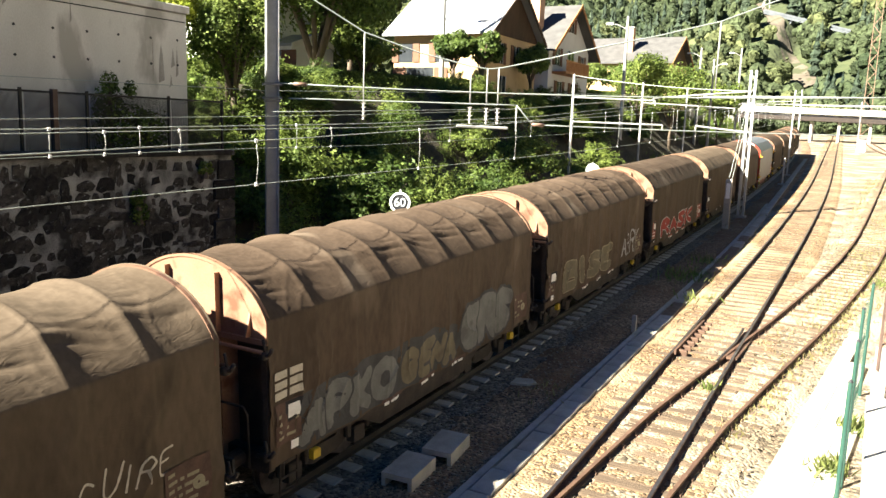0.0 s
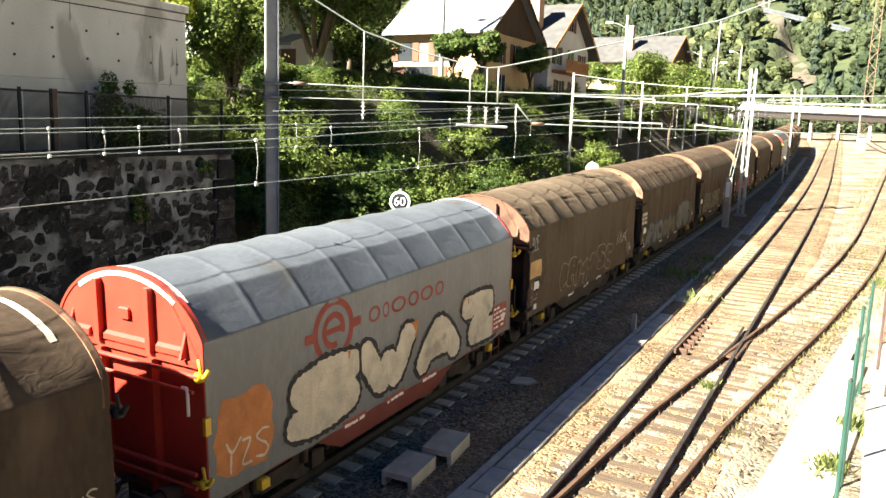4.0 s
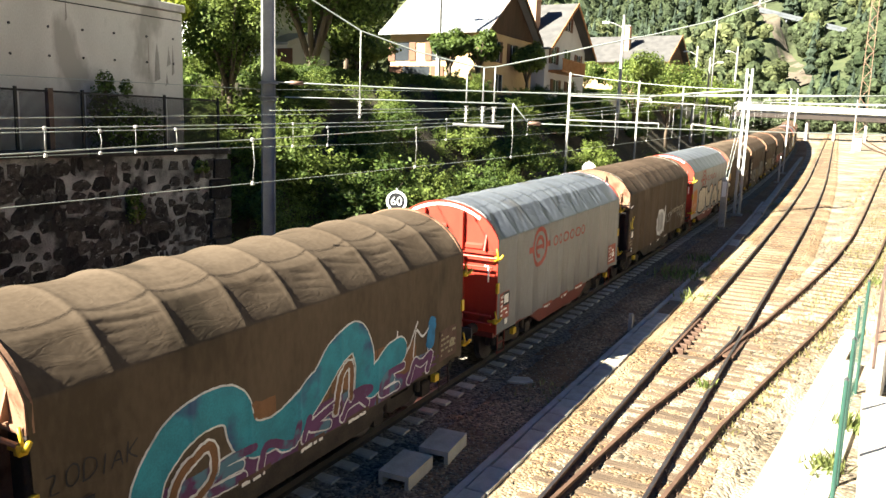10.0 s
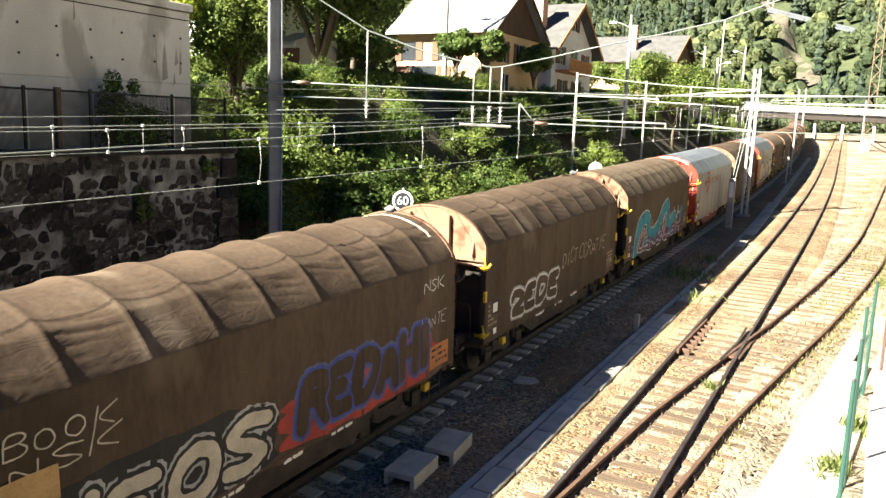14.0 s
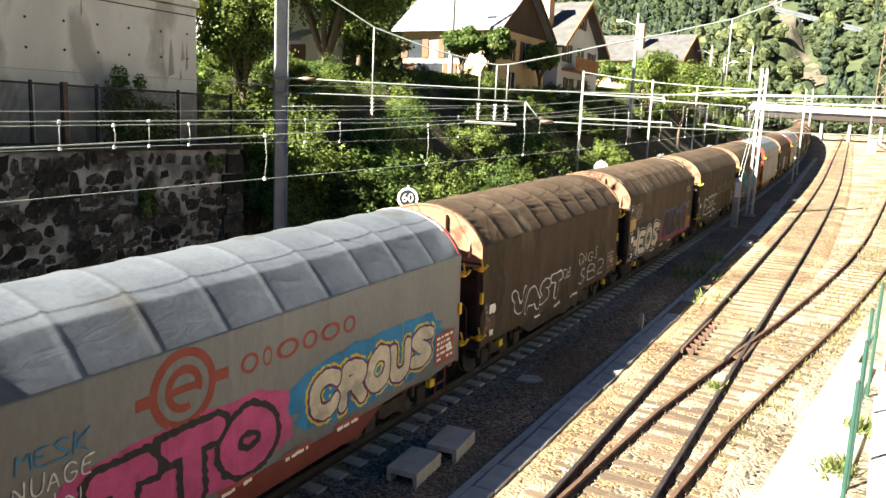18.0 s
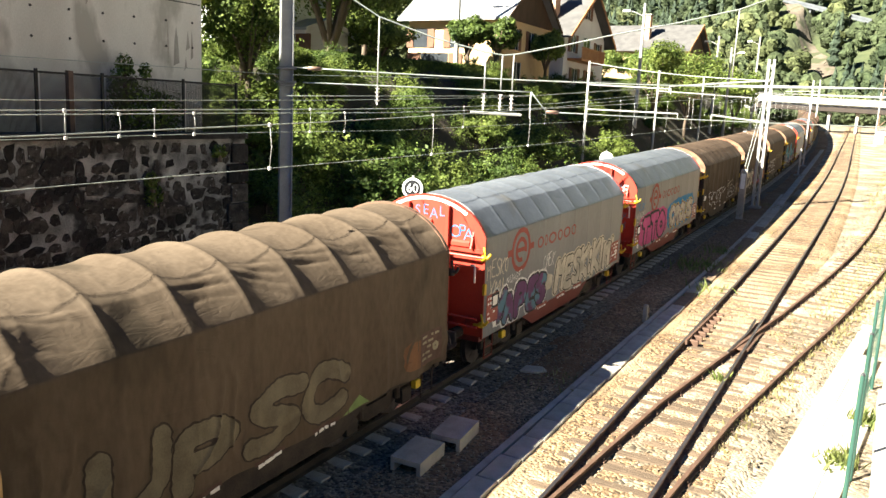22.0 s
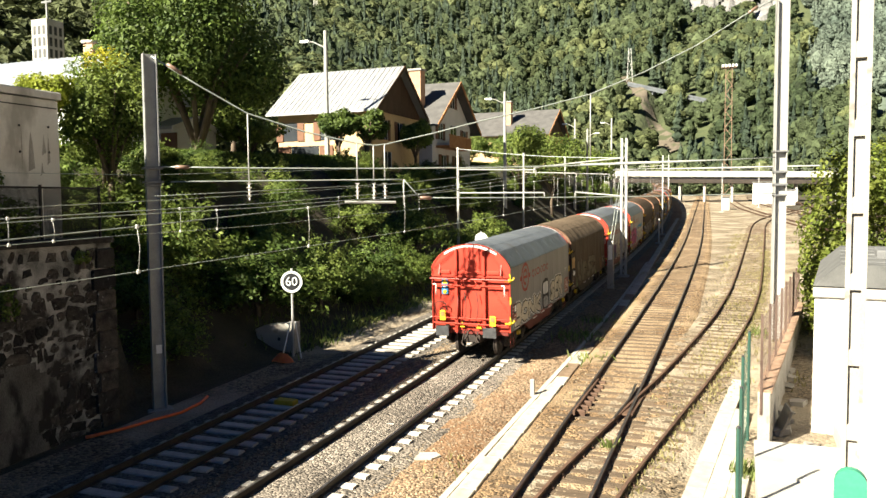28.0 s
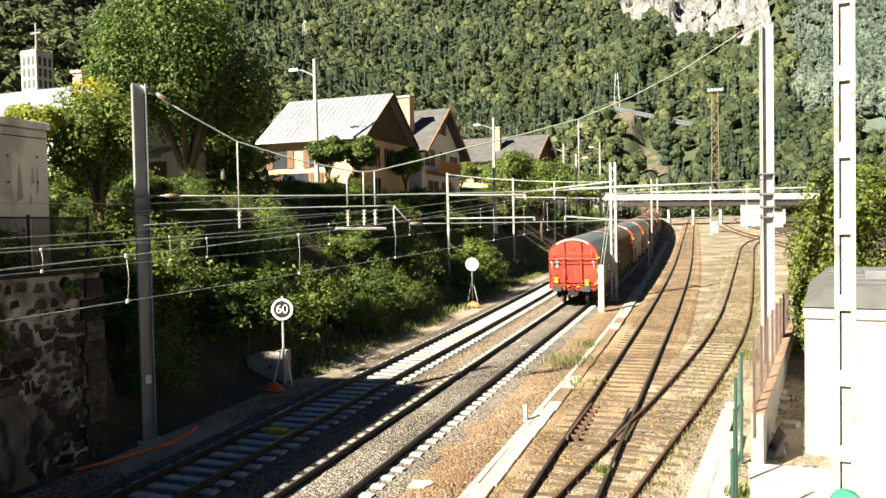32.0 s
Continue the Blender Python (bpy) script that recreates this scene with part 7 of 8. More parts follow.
ch = thing("church_tower", "slender pale concrete church tower with a cross", "church tower")
tx, ty = -54.1, 49.35
part("shaft", MB().box(tx - 0.85, tx + 0.85, ty - 0.85, ty + 0.85, 9, 21.6), M_BRIDGE, ch)
for i in range(6):
    for s in (-0.5, 0.0, 0.5):
        part("louvre", MB().box(tx + s - 0.13, tx + s + 0.13, ty - 0.87, ty - 0.84, 15.6 + i * 0.95, 16.3 + i * 0.95), M_ROOFG, ch)
        part("louvre", MB().box(tx + 0.84, tx + 0.87, ty + s - 0.13, ty + s + 0.13, 15.6 + i * 0.95, 16.3 + i * 0.95), M_SIGNB, ch)
part("cross", MB().box(tx - 0.07, tx + 0.07, ty - 0.07, ty + 0.07, 21.6, 24.0).box(tx - 0.55, tx + 0.55, ty - 0.06, ty + 0.06, 23.1, 23.25), M_STEEL, ch)


def street_lamp(x, y, z1, arm, label, lean=0.0):
    z0 = ground_z(x, y)
    s = thing("street_lamp", label, "street lamp", "street lamps")
    part("pole", MB().tube([(x, y, z0 - 0.3), (x, y, z1)], 0.20, 8, 0.13), M_PALEPOLE, s)
    part("arm", MB().tube([(x, y, z1 - 1.2), (x + arm[0] * 0.6, y + arm[1] * 0.6, z1 - 0.75), (x + arm[0], y + arm[1], z1 - 0.7)], 0.05, 6), M_PALEPOLE, s)
    part("lamp_head", MB().cbox(x + arm[0] - 0.35, x + arm[0] + 0.35, y + arm[1] - 0.13, y + arm[1] + 0.13, z1 - 0.78, z1 - 0.60, 0.05), M_SIGNW, s)


street_lamp(-27.6, 49.0, 18.5, (-1.5, -0.3), "tall pale street lamp before the ochre house")
street_lamp(-22.0, 75.0, 17.2, (-1.6, -0.4), "pale street lamp by the white chalet")
street_lamp(-21.5, 108.0, 17.6, (-1.4, -0.3), "pale street lamp by the distant house")
street_lamp(-20.5, 112.0, 16.5, (1.4, -0.3), "pale street lamp by the distant house")
street_lamp(-19.5, 128.0, 19.5, (-1.4, -0.3), "pale street lamp beside the road")


# ---- plants ----
def leaf_mat(name, c1, c2, scale=0.25, trans=0.35, island=0.4, rand=0.0):
    return mat(name, c1, c2, scale, 0.6, 0, 0, 2.0, rand=rand, island=0 if rand else island, trans=trans, spec=0.25)


def woods_mat(name, c1, c2, trans=0.12):
    """Far foliage: mottled at the scale of branches, with deep relief."""
    return mat(name, c1, c2, 0.02, 0.7, 0, 1.0, 0.9, island=0.45, trans=trans, spec=0.15, dist=1.6)


L_BUSH = leaf_mat("bush_leaves", (0.070, 0.110, 0.022), (0.260, 0.315, 0.076), 0.5, 0.45, 0.5)
L_DARK = leaf_mat("dark_leaves", (0.040, 0.070, 0.015), (0.136, 0.188, 0.040), 0.5, 0.36, 0.5)
L_YEL = leaf_mat("yellow_green_leaves", (0.26, 0.28, 0.03), (0.55, 0.45, 0.03), 0.8)
L_LIME = leaf_mat("sunlit_lime_leaves", (0.20, 0.26, 0.035), (0.36, 0.38, 0.06), 0.8, 0.5)
L_VINE = leaf_mat("vine_leaves", (0.085, 0.125, 0.018), (0.20, 0.22, 0.045), 0.6, 0.45, 0.6)
# Hillside and conifer greens are pushed bluer to paint in haze.
L_FAR = woods_mat("hillside_foliage", (0.030, 0.044, 0.021), (0.088, 0.108, 0.052), 0.2)
L_OLIVE = woods_mat("olive_foliage", (0.050, 0.062, 0.026), (0.130, 0.145, 0.062), 0.2)
L_CON = woods_mat("conifer_foliage", (0.022, 0.034, 0.023), (0.060, 0.080, 0.050))
# Far crowns share the haze tint: paler, bluer base colours.
L_FARTHER = woods_mat("haze_tinted_foliage", (0.056, 0.076, 0.060), (0.125, 0.150, 0.115))
L_DRY = leaf_mat("dry_grass_blades", (0.17, 0.15, 0.06), (0.30, 0.26, 0.12), 1.0)
L_WEED = leaf_mat("weed_leaves", (0.10, 0.14, 0.035), (0.20, 0.22, 0.07), 1.0)
M_BARK = mat("grey_brown_bark", (0.09, 0.065, 0.045), (0.15, 0.115, 0.08), 3, 0.9, 0, 0.4, stretch=(1, 1, 0.25))
nrng = np.random.default_rng(7)


def quads(centres, normals, sizes, aspect=0.6, rng=nrng):
    """Leaf blades: pointed quads at the given centres, roughly facing the normals."""
    n = len(centres)
    r = rng.normal(size=(n, 3))
    a = np.cross(normals, r)
    a /= np.linalg.norm(a, axis=1)[:, None] + 1e-9
    b = np.cross(normals, a)
    b /= np.linalg.norm(b, axis=1)[:, None] + 1e-9
    s = np.asarray(sizes)[:, None]
    fold = normals * s * 0.15
    v = np.stack([centres - a * s, centres - b * s * aspect + fold, centres + a * s, centres + b * s * aspect + fold], 1)
    return v.reshape(-1, 3)


def quad_mesh(name, verts, material):
    n = len(verts) // 4
    me = bpy.data.meshes.new(name)
    me.vertices.add(len(verts))
    me.vertices.foreach_set("co", np.asarray(verts, np.float32).ravel())
    me.loops.add(4 * n)
    me.loops.foreach_set("vertex_index", np.arange(4 * n, dtype=np.int32))
    me.polygons.add(n)
    me.polygons.foreach_set("loop_start", np.arange(0, 4 * n, 4, dtype=np.int32))
    me.polygons.foreach_set("loop_total", np.full(n, 4, dtype=np.int32))
    me.materials.append(material)
    me.update(calc_edges=True)
    return me


def crown(n, lobes, leaf, seed, jitter=0.5, up=0.35):
    """Leaves on several overlapping lobes (x, y, z, rx, ry, rz), thickest near their skins, with gaps."""
    rng = np.random.default_rng(seed)
    vol = np.array([l[3] * l[4] * l[5] for l in lobes]) ** 0.67
    pick = rng.choice(len(lobes), n, p=vol / vol.sum())
    L = np.array(lobes)[pick]
    d = rng.normal(size=(n, 3))
    d /= np.linalg.norm(d, axis=1)[:, None]
    # clumps along some directions leave holes between them
    for _ in range(1):
        k = np.sin(d[:, 0] * 7 + L[:, 0] * 3) * np.sin(d[:, 1] * 6 + L[:, 1] * 2) * np.sin(d[:, 2] * 7 + L[:, 2])
    rad = np.clip(rng.beta(5, 1.4, n) * (1.0 + 0.22 * k), 0.2, 1.25)
    c = L[:, :3] + d * L[:, 3:] * rad[:, None]
    nr = d + rng.normal(size=(n, 3)) * jitter + np.array([0, 0, up])
    nr /= np.linalg.norm(nr, axis=1)[:, None]
    return quads(c, nr, leaf * rng.uniform(0.6, 1.3, n), 0.55, rng)


def lobes_of(rx, ry, rz, n, seed, zc):
    rng = random.Random(seed)
    out = [(0, 0, zc, rx * 0.62, ry * 0.62, rz * 0.7)]
    for i in range(n):
        a = rng.uniform(0, 6.283)
        e = rng.uniform(-0.5, 1.0)
        k = rng.uniform(0.5, 0.75)
        out.append((rx * k * math.cos(a) * math.cos(e), ry * k * math.sin(a) * math.cos(e), zc + rz * k * math.sin(e), rx * rng.uniform(0.28, 0.5), ry * rng.uniform(0.28, 0.5), rz * rng.uniform(0.25, 0.45)))
    return out


def limb_mesh(h, r, spread, n, seed, top):
    rng = random.Random(seed)
    mb = MB()
    mb.tube([(0, 0, -0.4), (0.05 * h * rng.uniform(-1, 1), 0.05 * h * rng.uniform(-1, 1), h * 0.5), (0.1 * rng.uniform(-1, 1), 0, h)], r, 8, r * 0.6)
    for i in range(n):
        a = 6.283 * i / n + rng.uniform(-0.4, 0.4)
        s = spread * rng.uniform(0.6, 1.0)
        z0 = h * rng.uniform(0.6, 1.0)
        mb.tube([(0, 0, z0), (s * 0.45 * math.cos(a), s * 0.45 * math.sin(a), z0 + (top - z0) * 0.4), (s * math.cos(a), s * math.sin(a), z0 + (top - z0) * rng.uniform(0.6, 0.95))], r * 0.45, 6, r * 0.12)
    return mb.mesh("trunk", M_BARK, True)


def spray_bush(branches, leaves, R, H, leaf, seed):
    """Arching branches from one base, each with leaflets along its outer part."""
    rng = np.random.default_rng(seed)
    cs, ns, ss = [], [], []
    for b in range(branches):
        a = rng.uniform(0, 6.283)
        reach = R * rng.uniform(0.1, 1.0) ** 0.6
        top = H * (1.05 - 0.6 * (reach / R) ** 2) * rng.uniform(0.55, 1.12)
        t = rng.uniform(0.3, 1.0, leaves) ** 0.8
        droop = 0.25 * H * rng.uniform(0, 1) * t ** 3
        side = rng.normal(0, 0.11, leaves) * (0.5 + t)
        ca, sa = math.cos(a), math.sin(a)
        r = reach * t ** 1.3
        bend = rng.uniform(-0.5, 0.5) * t * reach
        x = ca * r - sa * (side + bend)
        y = sa * r + ca * (side + bend)
        z = top * (1 - (1 - t) ** 1.7) - droop + rng.normal(0, 0.07, leaves)
        cs.append(np.stack([x, y, z], 1))
        nr = np.stack([ca * t * 0.6, sa * t * 0.6, np.full(leaves, 0.8)], 1) + rng.normal(0, 0.5, (leaves, 3))
        ns.append(nr / np.linalg.norm(nr, axis=1)[:, None])
        ss.append(leaf * rng.uniform(0.5, 1.35, leaves))
    return quads(np.concatenate(cs), np.concatenate(ns), np.concatenate(ss), 0.5, rng)


# shrubs of the bank
SHRUBS = []
for i in range(6):
    m_ = L_BUSH if i % 3 else L_DARK
    SHRUBS.append((quad_mesh("leaves", spray_bush(110, 60, 1.9, 2.3 + 0.25 * (i % 3), 0.066, 30 + i), m_), limb_mesh(0.5, 0.07, 1.0, 6, 40 + i, 1.6)))


def plant(name, label, category, group, crown_mesh, trunk_mesh, x, y, s, sz=None, rz=0.0, sink=0.1):
    t = thing(name, label, category, group)
    t.matrix_basis = Matrix.LocRotScale((x, y, ground_z(x, y) - sink), Euler((0, 0, rz)), (s, s, sz or s))
    part("crown", crown_mesh, None, t)
    part("trunk", trunk_mesh, None, t)
    return t


rng = random.Random(12)
spots = [(-18.6, 27.0, 1.75, 0), (-20.6, 30.5, 1.7, 1), (-18.2, 31.5, 1.2, 4), (-20.3, 24.0, 1.5, 2), (-22.5, 27.0, 1.2, 4), (-19.5, 21.0, 1.0, 3), (-21.5, 19.5, 1.2, 1), (-23.5, 22.5, 1.0, 5), (-18.4, 38.0, 1.3, 3), (-21.0, 41.0, 1.6, 2), (-24.5, 33.0, 0.8, 1), (-24.0, 38.5, 0.9, 4), (-19.5, 46.0, 1.5, 5), (-22.5, 49.0, 1.5, 2), (-18.3, 57.0, 1.4, 1), (-21.5, 59.0, 1.7, 4), (-26.0, 24.5, 0.6, 2), (-22.0, 35.0, 1.4, 0)]
for k in range(34):
    y = rng.uniform(20.5, 60)
    x = rng.uniform(-19.0, -17.2)
    if not 21 < y < 30:
        spots.append((x, y, rng.uniform(0.45, 0.85), rng.randrange(6)))
for k in range(46):
    y = rng.uniform(18, 170)
    x = rng.uniform(-26.2, -18.6)
    spots.append((x + curve_x(y), y, rng.uniform(0.9, 1.5) * (0.55 if x < -23.5 else 1), rng.randrange(6)))
for k in range(46):
    y = rng.uniform(20, 95)
    spots.append((rng.uniform(-25.8, -22.0) + curve_x(y), y, rng.uniform(1.2, 1.8), rng.randrange(6)))
for x, y, s, k in spots:
    off = x - curve_x(y)
    s *= 0.45 if off < -22.3 else 0.68 if off < -20.5 else 1.0
    plant("shrub", "dense leafy green shrub on the railway bank", "shrub", "shrubs on the bank", *SHRUBS[k], x, y, s, s * rng.uniform(0.85, 1.15), rng.uniform(0, 6.28))

# clipped hedge along the terrace
def hedge(y0, y1, x, h, label):
    pts = []
    n = int((y1 - y0) * 900)
    r = np.random.default_rng(int(y0))
    yy = r.uniform(y0, y1, n)
    side = r.integers(0, 3, n)
    xx = np.where(side == 0, x + 0.45, np.where(side == 1, x - 0.45, x + r.uniform(-0.45, 0.45, n))) + r.normal(0, 0.04, n)
    zz = np.where(side == 2, h, r.uniform(0, h, n)) + r.normal(0, 0.05, n)
    xx += np.array([curve_x(v) for v in yy])
    zz += np.array([terrace_z(v) - 0.1 for v in yy])
    nr = np.stack([np.where(side == 0, 1.0, np.where(side == 1, -1.0, 0.0)), np.zeros(n), np.where(side == 2, 1.0, 0.2)], 1) + r.normal(0, 0.4, (n, 3))
    nr /= np.linalg.norm(nr, axis=1)[:, None]
    t = thing("hedge", label, "hedge")
    part("leaves", quad_mesh("leaves", quads(np.stack([xx, yy, zz], 1), nr, r.uniform(0.05, 0.11, n), 0.6, r), L_DARK), None, t)
    part("core", MB().box(x - 0.3 + curve_x((y0 + y1) / 2), x + 0.3 + curve_x((y0 + y1) / 2), y0 + 0.1, y1 - 0.1, terrace_z(y0) - 0.8, terrace_z(y0) + h - 0.2), L_DARK, t)


for a, b in ((19, 30), (30, 41), (41, 52), (52, 63), (63, 74), (74, 86), (86, 100)):
    hedge(a, b, -27.2, 0.85, "clipped dark green hedge along the terrace edge")

# single trees of the terrace
def tree(x, y, top, rx, label, material, n=9000, leaf=0.16, seed=1, trunk=0.3, low=0.35, nl=14):
    z0 = ground_z(x, y)
    h = top - z0
    t = thing("tree", label, "tree", "trees of the terrace", m=pose(x, y, z0))
    zc = h * (1 + low) / 2
    lob = lobes_of(rx, rx, h * (1 - low) / 2 * 1.05, nl, seed, zc)
    part("crown", quad_mesh("leaves", crown(n, lob, leaf, seed), material), None, t)
    part("trunk", limb_mesh(h * low * 1.1, trunk, rx * 0.8, 9, seed, h * 0.8), None, t)
    return t


tree(-28.4, 35.8, 20.8, 5.0, "broad dark green tree towering over the terrace", L_DARK, 38000, 0.13, 3, 0.40, 0.09, 34)
tree(-24.2, 25.0, 11.6, 1.7, "leafy sunlit bush above the wall", L_DARK, 8000, 0.085, 5, 0.2, 0.2)
tree(-23.6, 24.3, 12.4, 2.0, "bushy young tree with fresh green leaves", L_BUSH, 12000, 0.085, 6, 0.15, 0.12, 20)
tree(-25.0, 28.5, 9.2, 1.3, "leafy green bush behind the wall's end", L_BUSH, 4500, 0.085, 7, 0.15, 0.2)
tree(-22.2, 19.2, 8.4, 1.5, "leafy green bush behind the wall's end", L_DARK, 6000, 0.085, 8, 0.12, 0.15)
tree(-30.0, 43.0, 13.0, 2.4, "pale green garden tree before the house", L_BUSH, 6000, 0.14, 9, 0.15, 0.2)
tree(-27.0, 49.6, 13.3, 1.5, "round clipped dark garden tree", L_DARK, 7000, 0.13, 10, 0.2, 0.42)
tree(-25.4, 51.0, 13.2, 1.5, "round clipped dark garden tree", L_DARK, 6500, 0.13, 11, 0.2, 0.42)
tree(-24.5, 57.9, 13.1, 1.5, "round green garden tree by the chalet", L_BUSH, 6000, 0.13, 12, 0.18, 0.38)
tree(-21.8, 80.0, 14.6, 3.3, "bushy green garden tree", L_BUSH, 7000, 0.15, 13, 0.2, 0.25)
tree(-20.6, 90.0, 15.0, 3.6, "bushy green garden tree", L_BUSH, 7000, 0.15, 14, 0.2, 0.25)
tree(-24.5, 92.0, 15.4, 3.6, "bushy green garden tree", L_DARK, 7000, 0.15, 15, 0.2, 0.25)
tree(-21.0, 122.0, 15.0, 3.5, "bushy green tree beside the road", L_BUSH, 6000, 0.18, 16, 0.2, 0.25)
tree(-24.2, 24.6, 12.9, 1.1, "bush crowned with bright yellow blossom", L_YEL, 600, 0.08, 26, 0.1, 0.72)
tree(-24.4, 22.0, 11.4, 1.2, "young tree with bright lime-green leaves", L_LIME, 4000, 0.085, 17, 0.12, 0.55)
tree(-45.0, 62.0, 22.0, 4.5, "tall dark green tree behind the houses", L_DARK, 8000, 0.22, 18, 0.3, 0.3)
tree(-33.0, 96.0, 15.0, 3.0, "bushy green garden tree", L_BUSH, 5000, 0.15, 20, 0.2, 0.2)
tree(-28.6, 96.5, 15.0, 2.8, "bushy green garden tree", L_DARK, 5000, 0.15, 21, 0.2, 0.2)
tree(-36.0, 46.0, 15.5, 3.2, "green garden tree behind the terrace", L_BUSH, 7000, 0.17, 19, 0.2, 0.25)

# leafy climber beside the annex
def leafy_mass(name, label, category, lobes, n, leaf, material, seed):
    t = thing(name, label, category)
    part("leaves", quad_mesh("leaves", crown(n, lobes, leaf, seed, 0.6), material), None, t)
    for l in lobes[:4]:
        mb = MB().tube([(l[0], l[1], l[2] - 0.3 if name == "climbing_plant" else ground_z(l[0], l[1]) - 0.2), (l[0], l[1], l[2])], 0.09, 6, 0.04)
        part("stem", mb, M_BARK, t)


leafy_mass("climbing_hedge", "tall sunlit mass of green climbing leaves", "hedge", [(4.2, 38.5, 4.6, 1.7, 2.6, 4.2), (6.3, 39.0, 4.6, 2.0, 2.5, 4.4), (9.2, 39.5, 4.4, 2.4, 2.5, 4.2), (3.6, 36.6, 3.0, 1.2, 1.7, 2.6), (5.2, 37.4, 7.2, 1.6, 2.0, 1.7), (8.0, 38, 7.4, 1.9, 2.0, 1.4), (3.3, 34.8, 2.4, 0.8, 1.4, 1.9)], 24000, 0.115, L_VINE, 51)
leafy_mass("climbing_plant", "green creeper hanging on the stone wall", "climber", [(-16.2, 13.35, 3.95, 0.10, 0.28, 0.36), (-16.2, 13.3, 4.3, 0.12, 0.24, 0.25), (-16.2, 15.6, 5.0, 0.10, 0.3, 0.2)], 700, 0.05, L_BUSH, 52)
leafy_mass("terrace_shrub", "grey-green shrub growing through the fence", "shrub", [(-17.4, 13.9, 6.0, 0.4, 1.0, 0.75), (-17.45, 13.5, 6.6, 0.3, 0.45, 0.6), (-17.4, 14.7, 6.0, 0.35, 0.7, 0.6), (-17.45, 13.55, 7.2, 0.2, 0.25, 0.3), (-17.45, 14.2, 7.05, 0.15, 0.2, 0.25)], 3600, 0.055, L_DARK, 53)


# ---- wooded slopes ----
def ragged(centre, rx, rz, rings, seg, seed, point=0.0):
    """A closed lumpy body in quads; point > 0 draws its top out like a fir's."""
    rng = np.random.default_rng(seed)
    pts = []
    for i in range(rings + 1):
        k = i / rings
        if point:
            r = rx * ((1 - k) ** 0.9) * (1.0 if i % 2 else 0.62) + 0.004
            z = centre[2] + rz * (2 * k - 1)
        else:
            r = rx * math.sin(math.pi * (0.06 + 0.90 * k))
            z = centre[2] - rz * math.cos(math.pi * k)
        row = []
        for j in range(seg):
            a = 2 * math.pi * (j + 0.5 * (i % 2)) / seg
            q = r * rng.uniform(0.72, 1.25)
            row.append((centre[0] + q * math.cos(a), centre[1] + q * math.sin(a), z + rz * rng.uniform(-0.07, 0.07)))
        pts.append(row)
    out = []
    for i in range(rings):
        for j in range(seg):
            n = (j + 1) % seg
            out += [pts[i][j], pts[i][n], pts[i + 1][n], pts[i + 1][j]]
    return np.array(out)


def conifer_template(seed):
    body = ragged((0, 0, 0.54), 0.165, 0.47, 11, 6, seed, 1.0)
    rng = np.random.default_rng(seed + 50)
    z = rng.uniform(0.08, 0.85, 30)
    a = rng.uniform(0, 6.283, 30)
    d = np.stack([np.cos(a), np.sin(a), 0 * a], 1)
    c = d * (0.16 * (1 - z))[:, None] + np.stack([0 * z, 0 * z, z], 1)
    n = d + np.array([0, 0, 0.8])
    n /= np.linalg.norm(n, axis=1)[:, None]
    return np.concatenate([body, quads(c, n, 0.02 + 0.04 * (1 - z), 0.5, rng)])


def broad_template(seed):
    rng = np.random.default_rng(seed)
    out = [ragged((0, 0, 0.55), 0.22, 0.34, 5, 7, seed)]
    for k in range(3):
        a = 2.1 * k + rng.uniform(-0.5, 0.5)
        out.append(ragged((0.2 * math.cos(a), 0.2 * math.sin(a), rng.uniform(0.42, 0.68)), rng.uniform(0.10, 0.15), rng.uniform(0.11, 0.18), 4, 6, seed + 7 * k))
    out.append(crown(80, lobes_of(0.32, 0.32, 0.42, 8, seed, 0.56), 0.05, seed, 0.6, 0.4))
    return np.concatenate(out)


def leafy_template(seed, n):
    return crown(n, lobes_of(0.36, 0.36, 0.40, 7, seed, 0.56), 0.10, seed, 0.5)


def forest(name, label, az, dist, number, hmin, hmax, templates, material, seed, keep=None, flat=False):
    """Trees spread over a sector of the slopes, thinner and larger with distance."""
    rng = random.Random(seed)
    out = []
    made = 0
    while made < number:
        a = radians(rng.uniform(*az))
        r = dist[0] * (dist[1] / dist[0]) ** rng.random()
        x, y = r * math.sin(a), r * math.cos(a)
        if keep and not keep(x, y, rng):
            made += 0.12
            continue
        h = rng.uniform(hmin, hmax) * (1 if flat else (r / 300) ** 0.45)
        a = rng.uniform(0, 6.283)
        c, s = math.cos(a), math.sin(a)
        v = rng.choice(templates)
        w = h * rng.uniform(0.85, 1.25)
        q = np.empty_like(v)
        q[:, 0] = (v[:, 0] * c - v[:, 1] * s) * w + x
        q[:, 1] = (v[:, 0] * s + v[:, 1] * c) * w + y
        q[:, 2] = v[:, 2] * h + ground_z(x, y) - 0.5
        out.append(q)
        made += 1
    ob = part(name, quad_mesh(name, np.concatenate(out), material), None)
    return tagged(ob, label, "forest", "", "stuff")


CONS = [conifer_template(i) for i in range(5)]
BROADS = [broad_template(60 + i) for i in range(6)]
FINE = [leafy_template(80 + i, 300) for i in range(4)]
FINER = [spray_bush(34, 22, 0.62, 0.95, 0.045, 90 + i) for i in range(4)]


SCREE = (Vector((-67, 480, 0)), Vector((-29, 383, 0)))
GALLERY = (Vector((-59.3, 456, 71.5)), Vector((-16.2, 441, 57.9)))


def near_line(x, y, a, b, w0, w1):
    p, d = Vector((x - a.x, y - a.y)), Vector((b.x - a.x, b.y - a.y))
    k = max(0, min(1, p.dot(d) / d.length_squared))
    return (p - d * k).length < w0 + (w1 - w0) * k


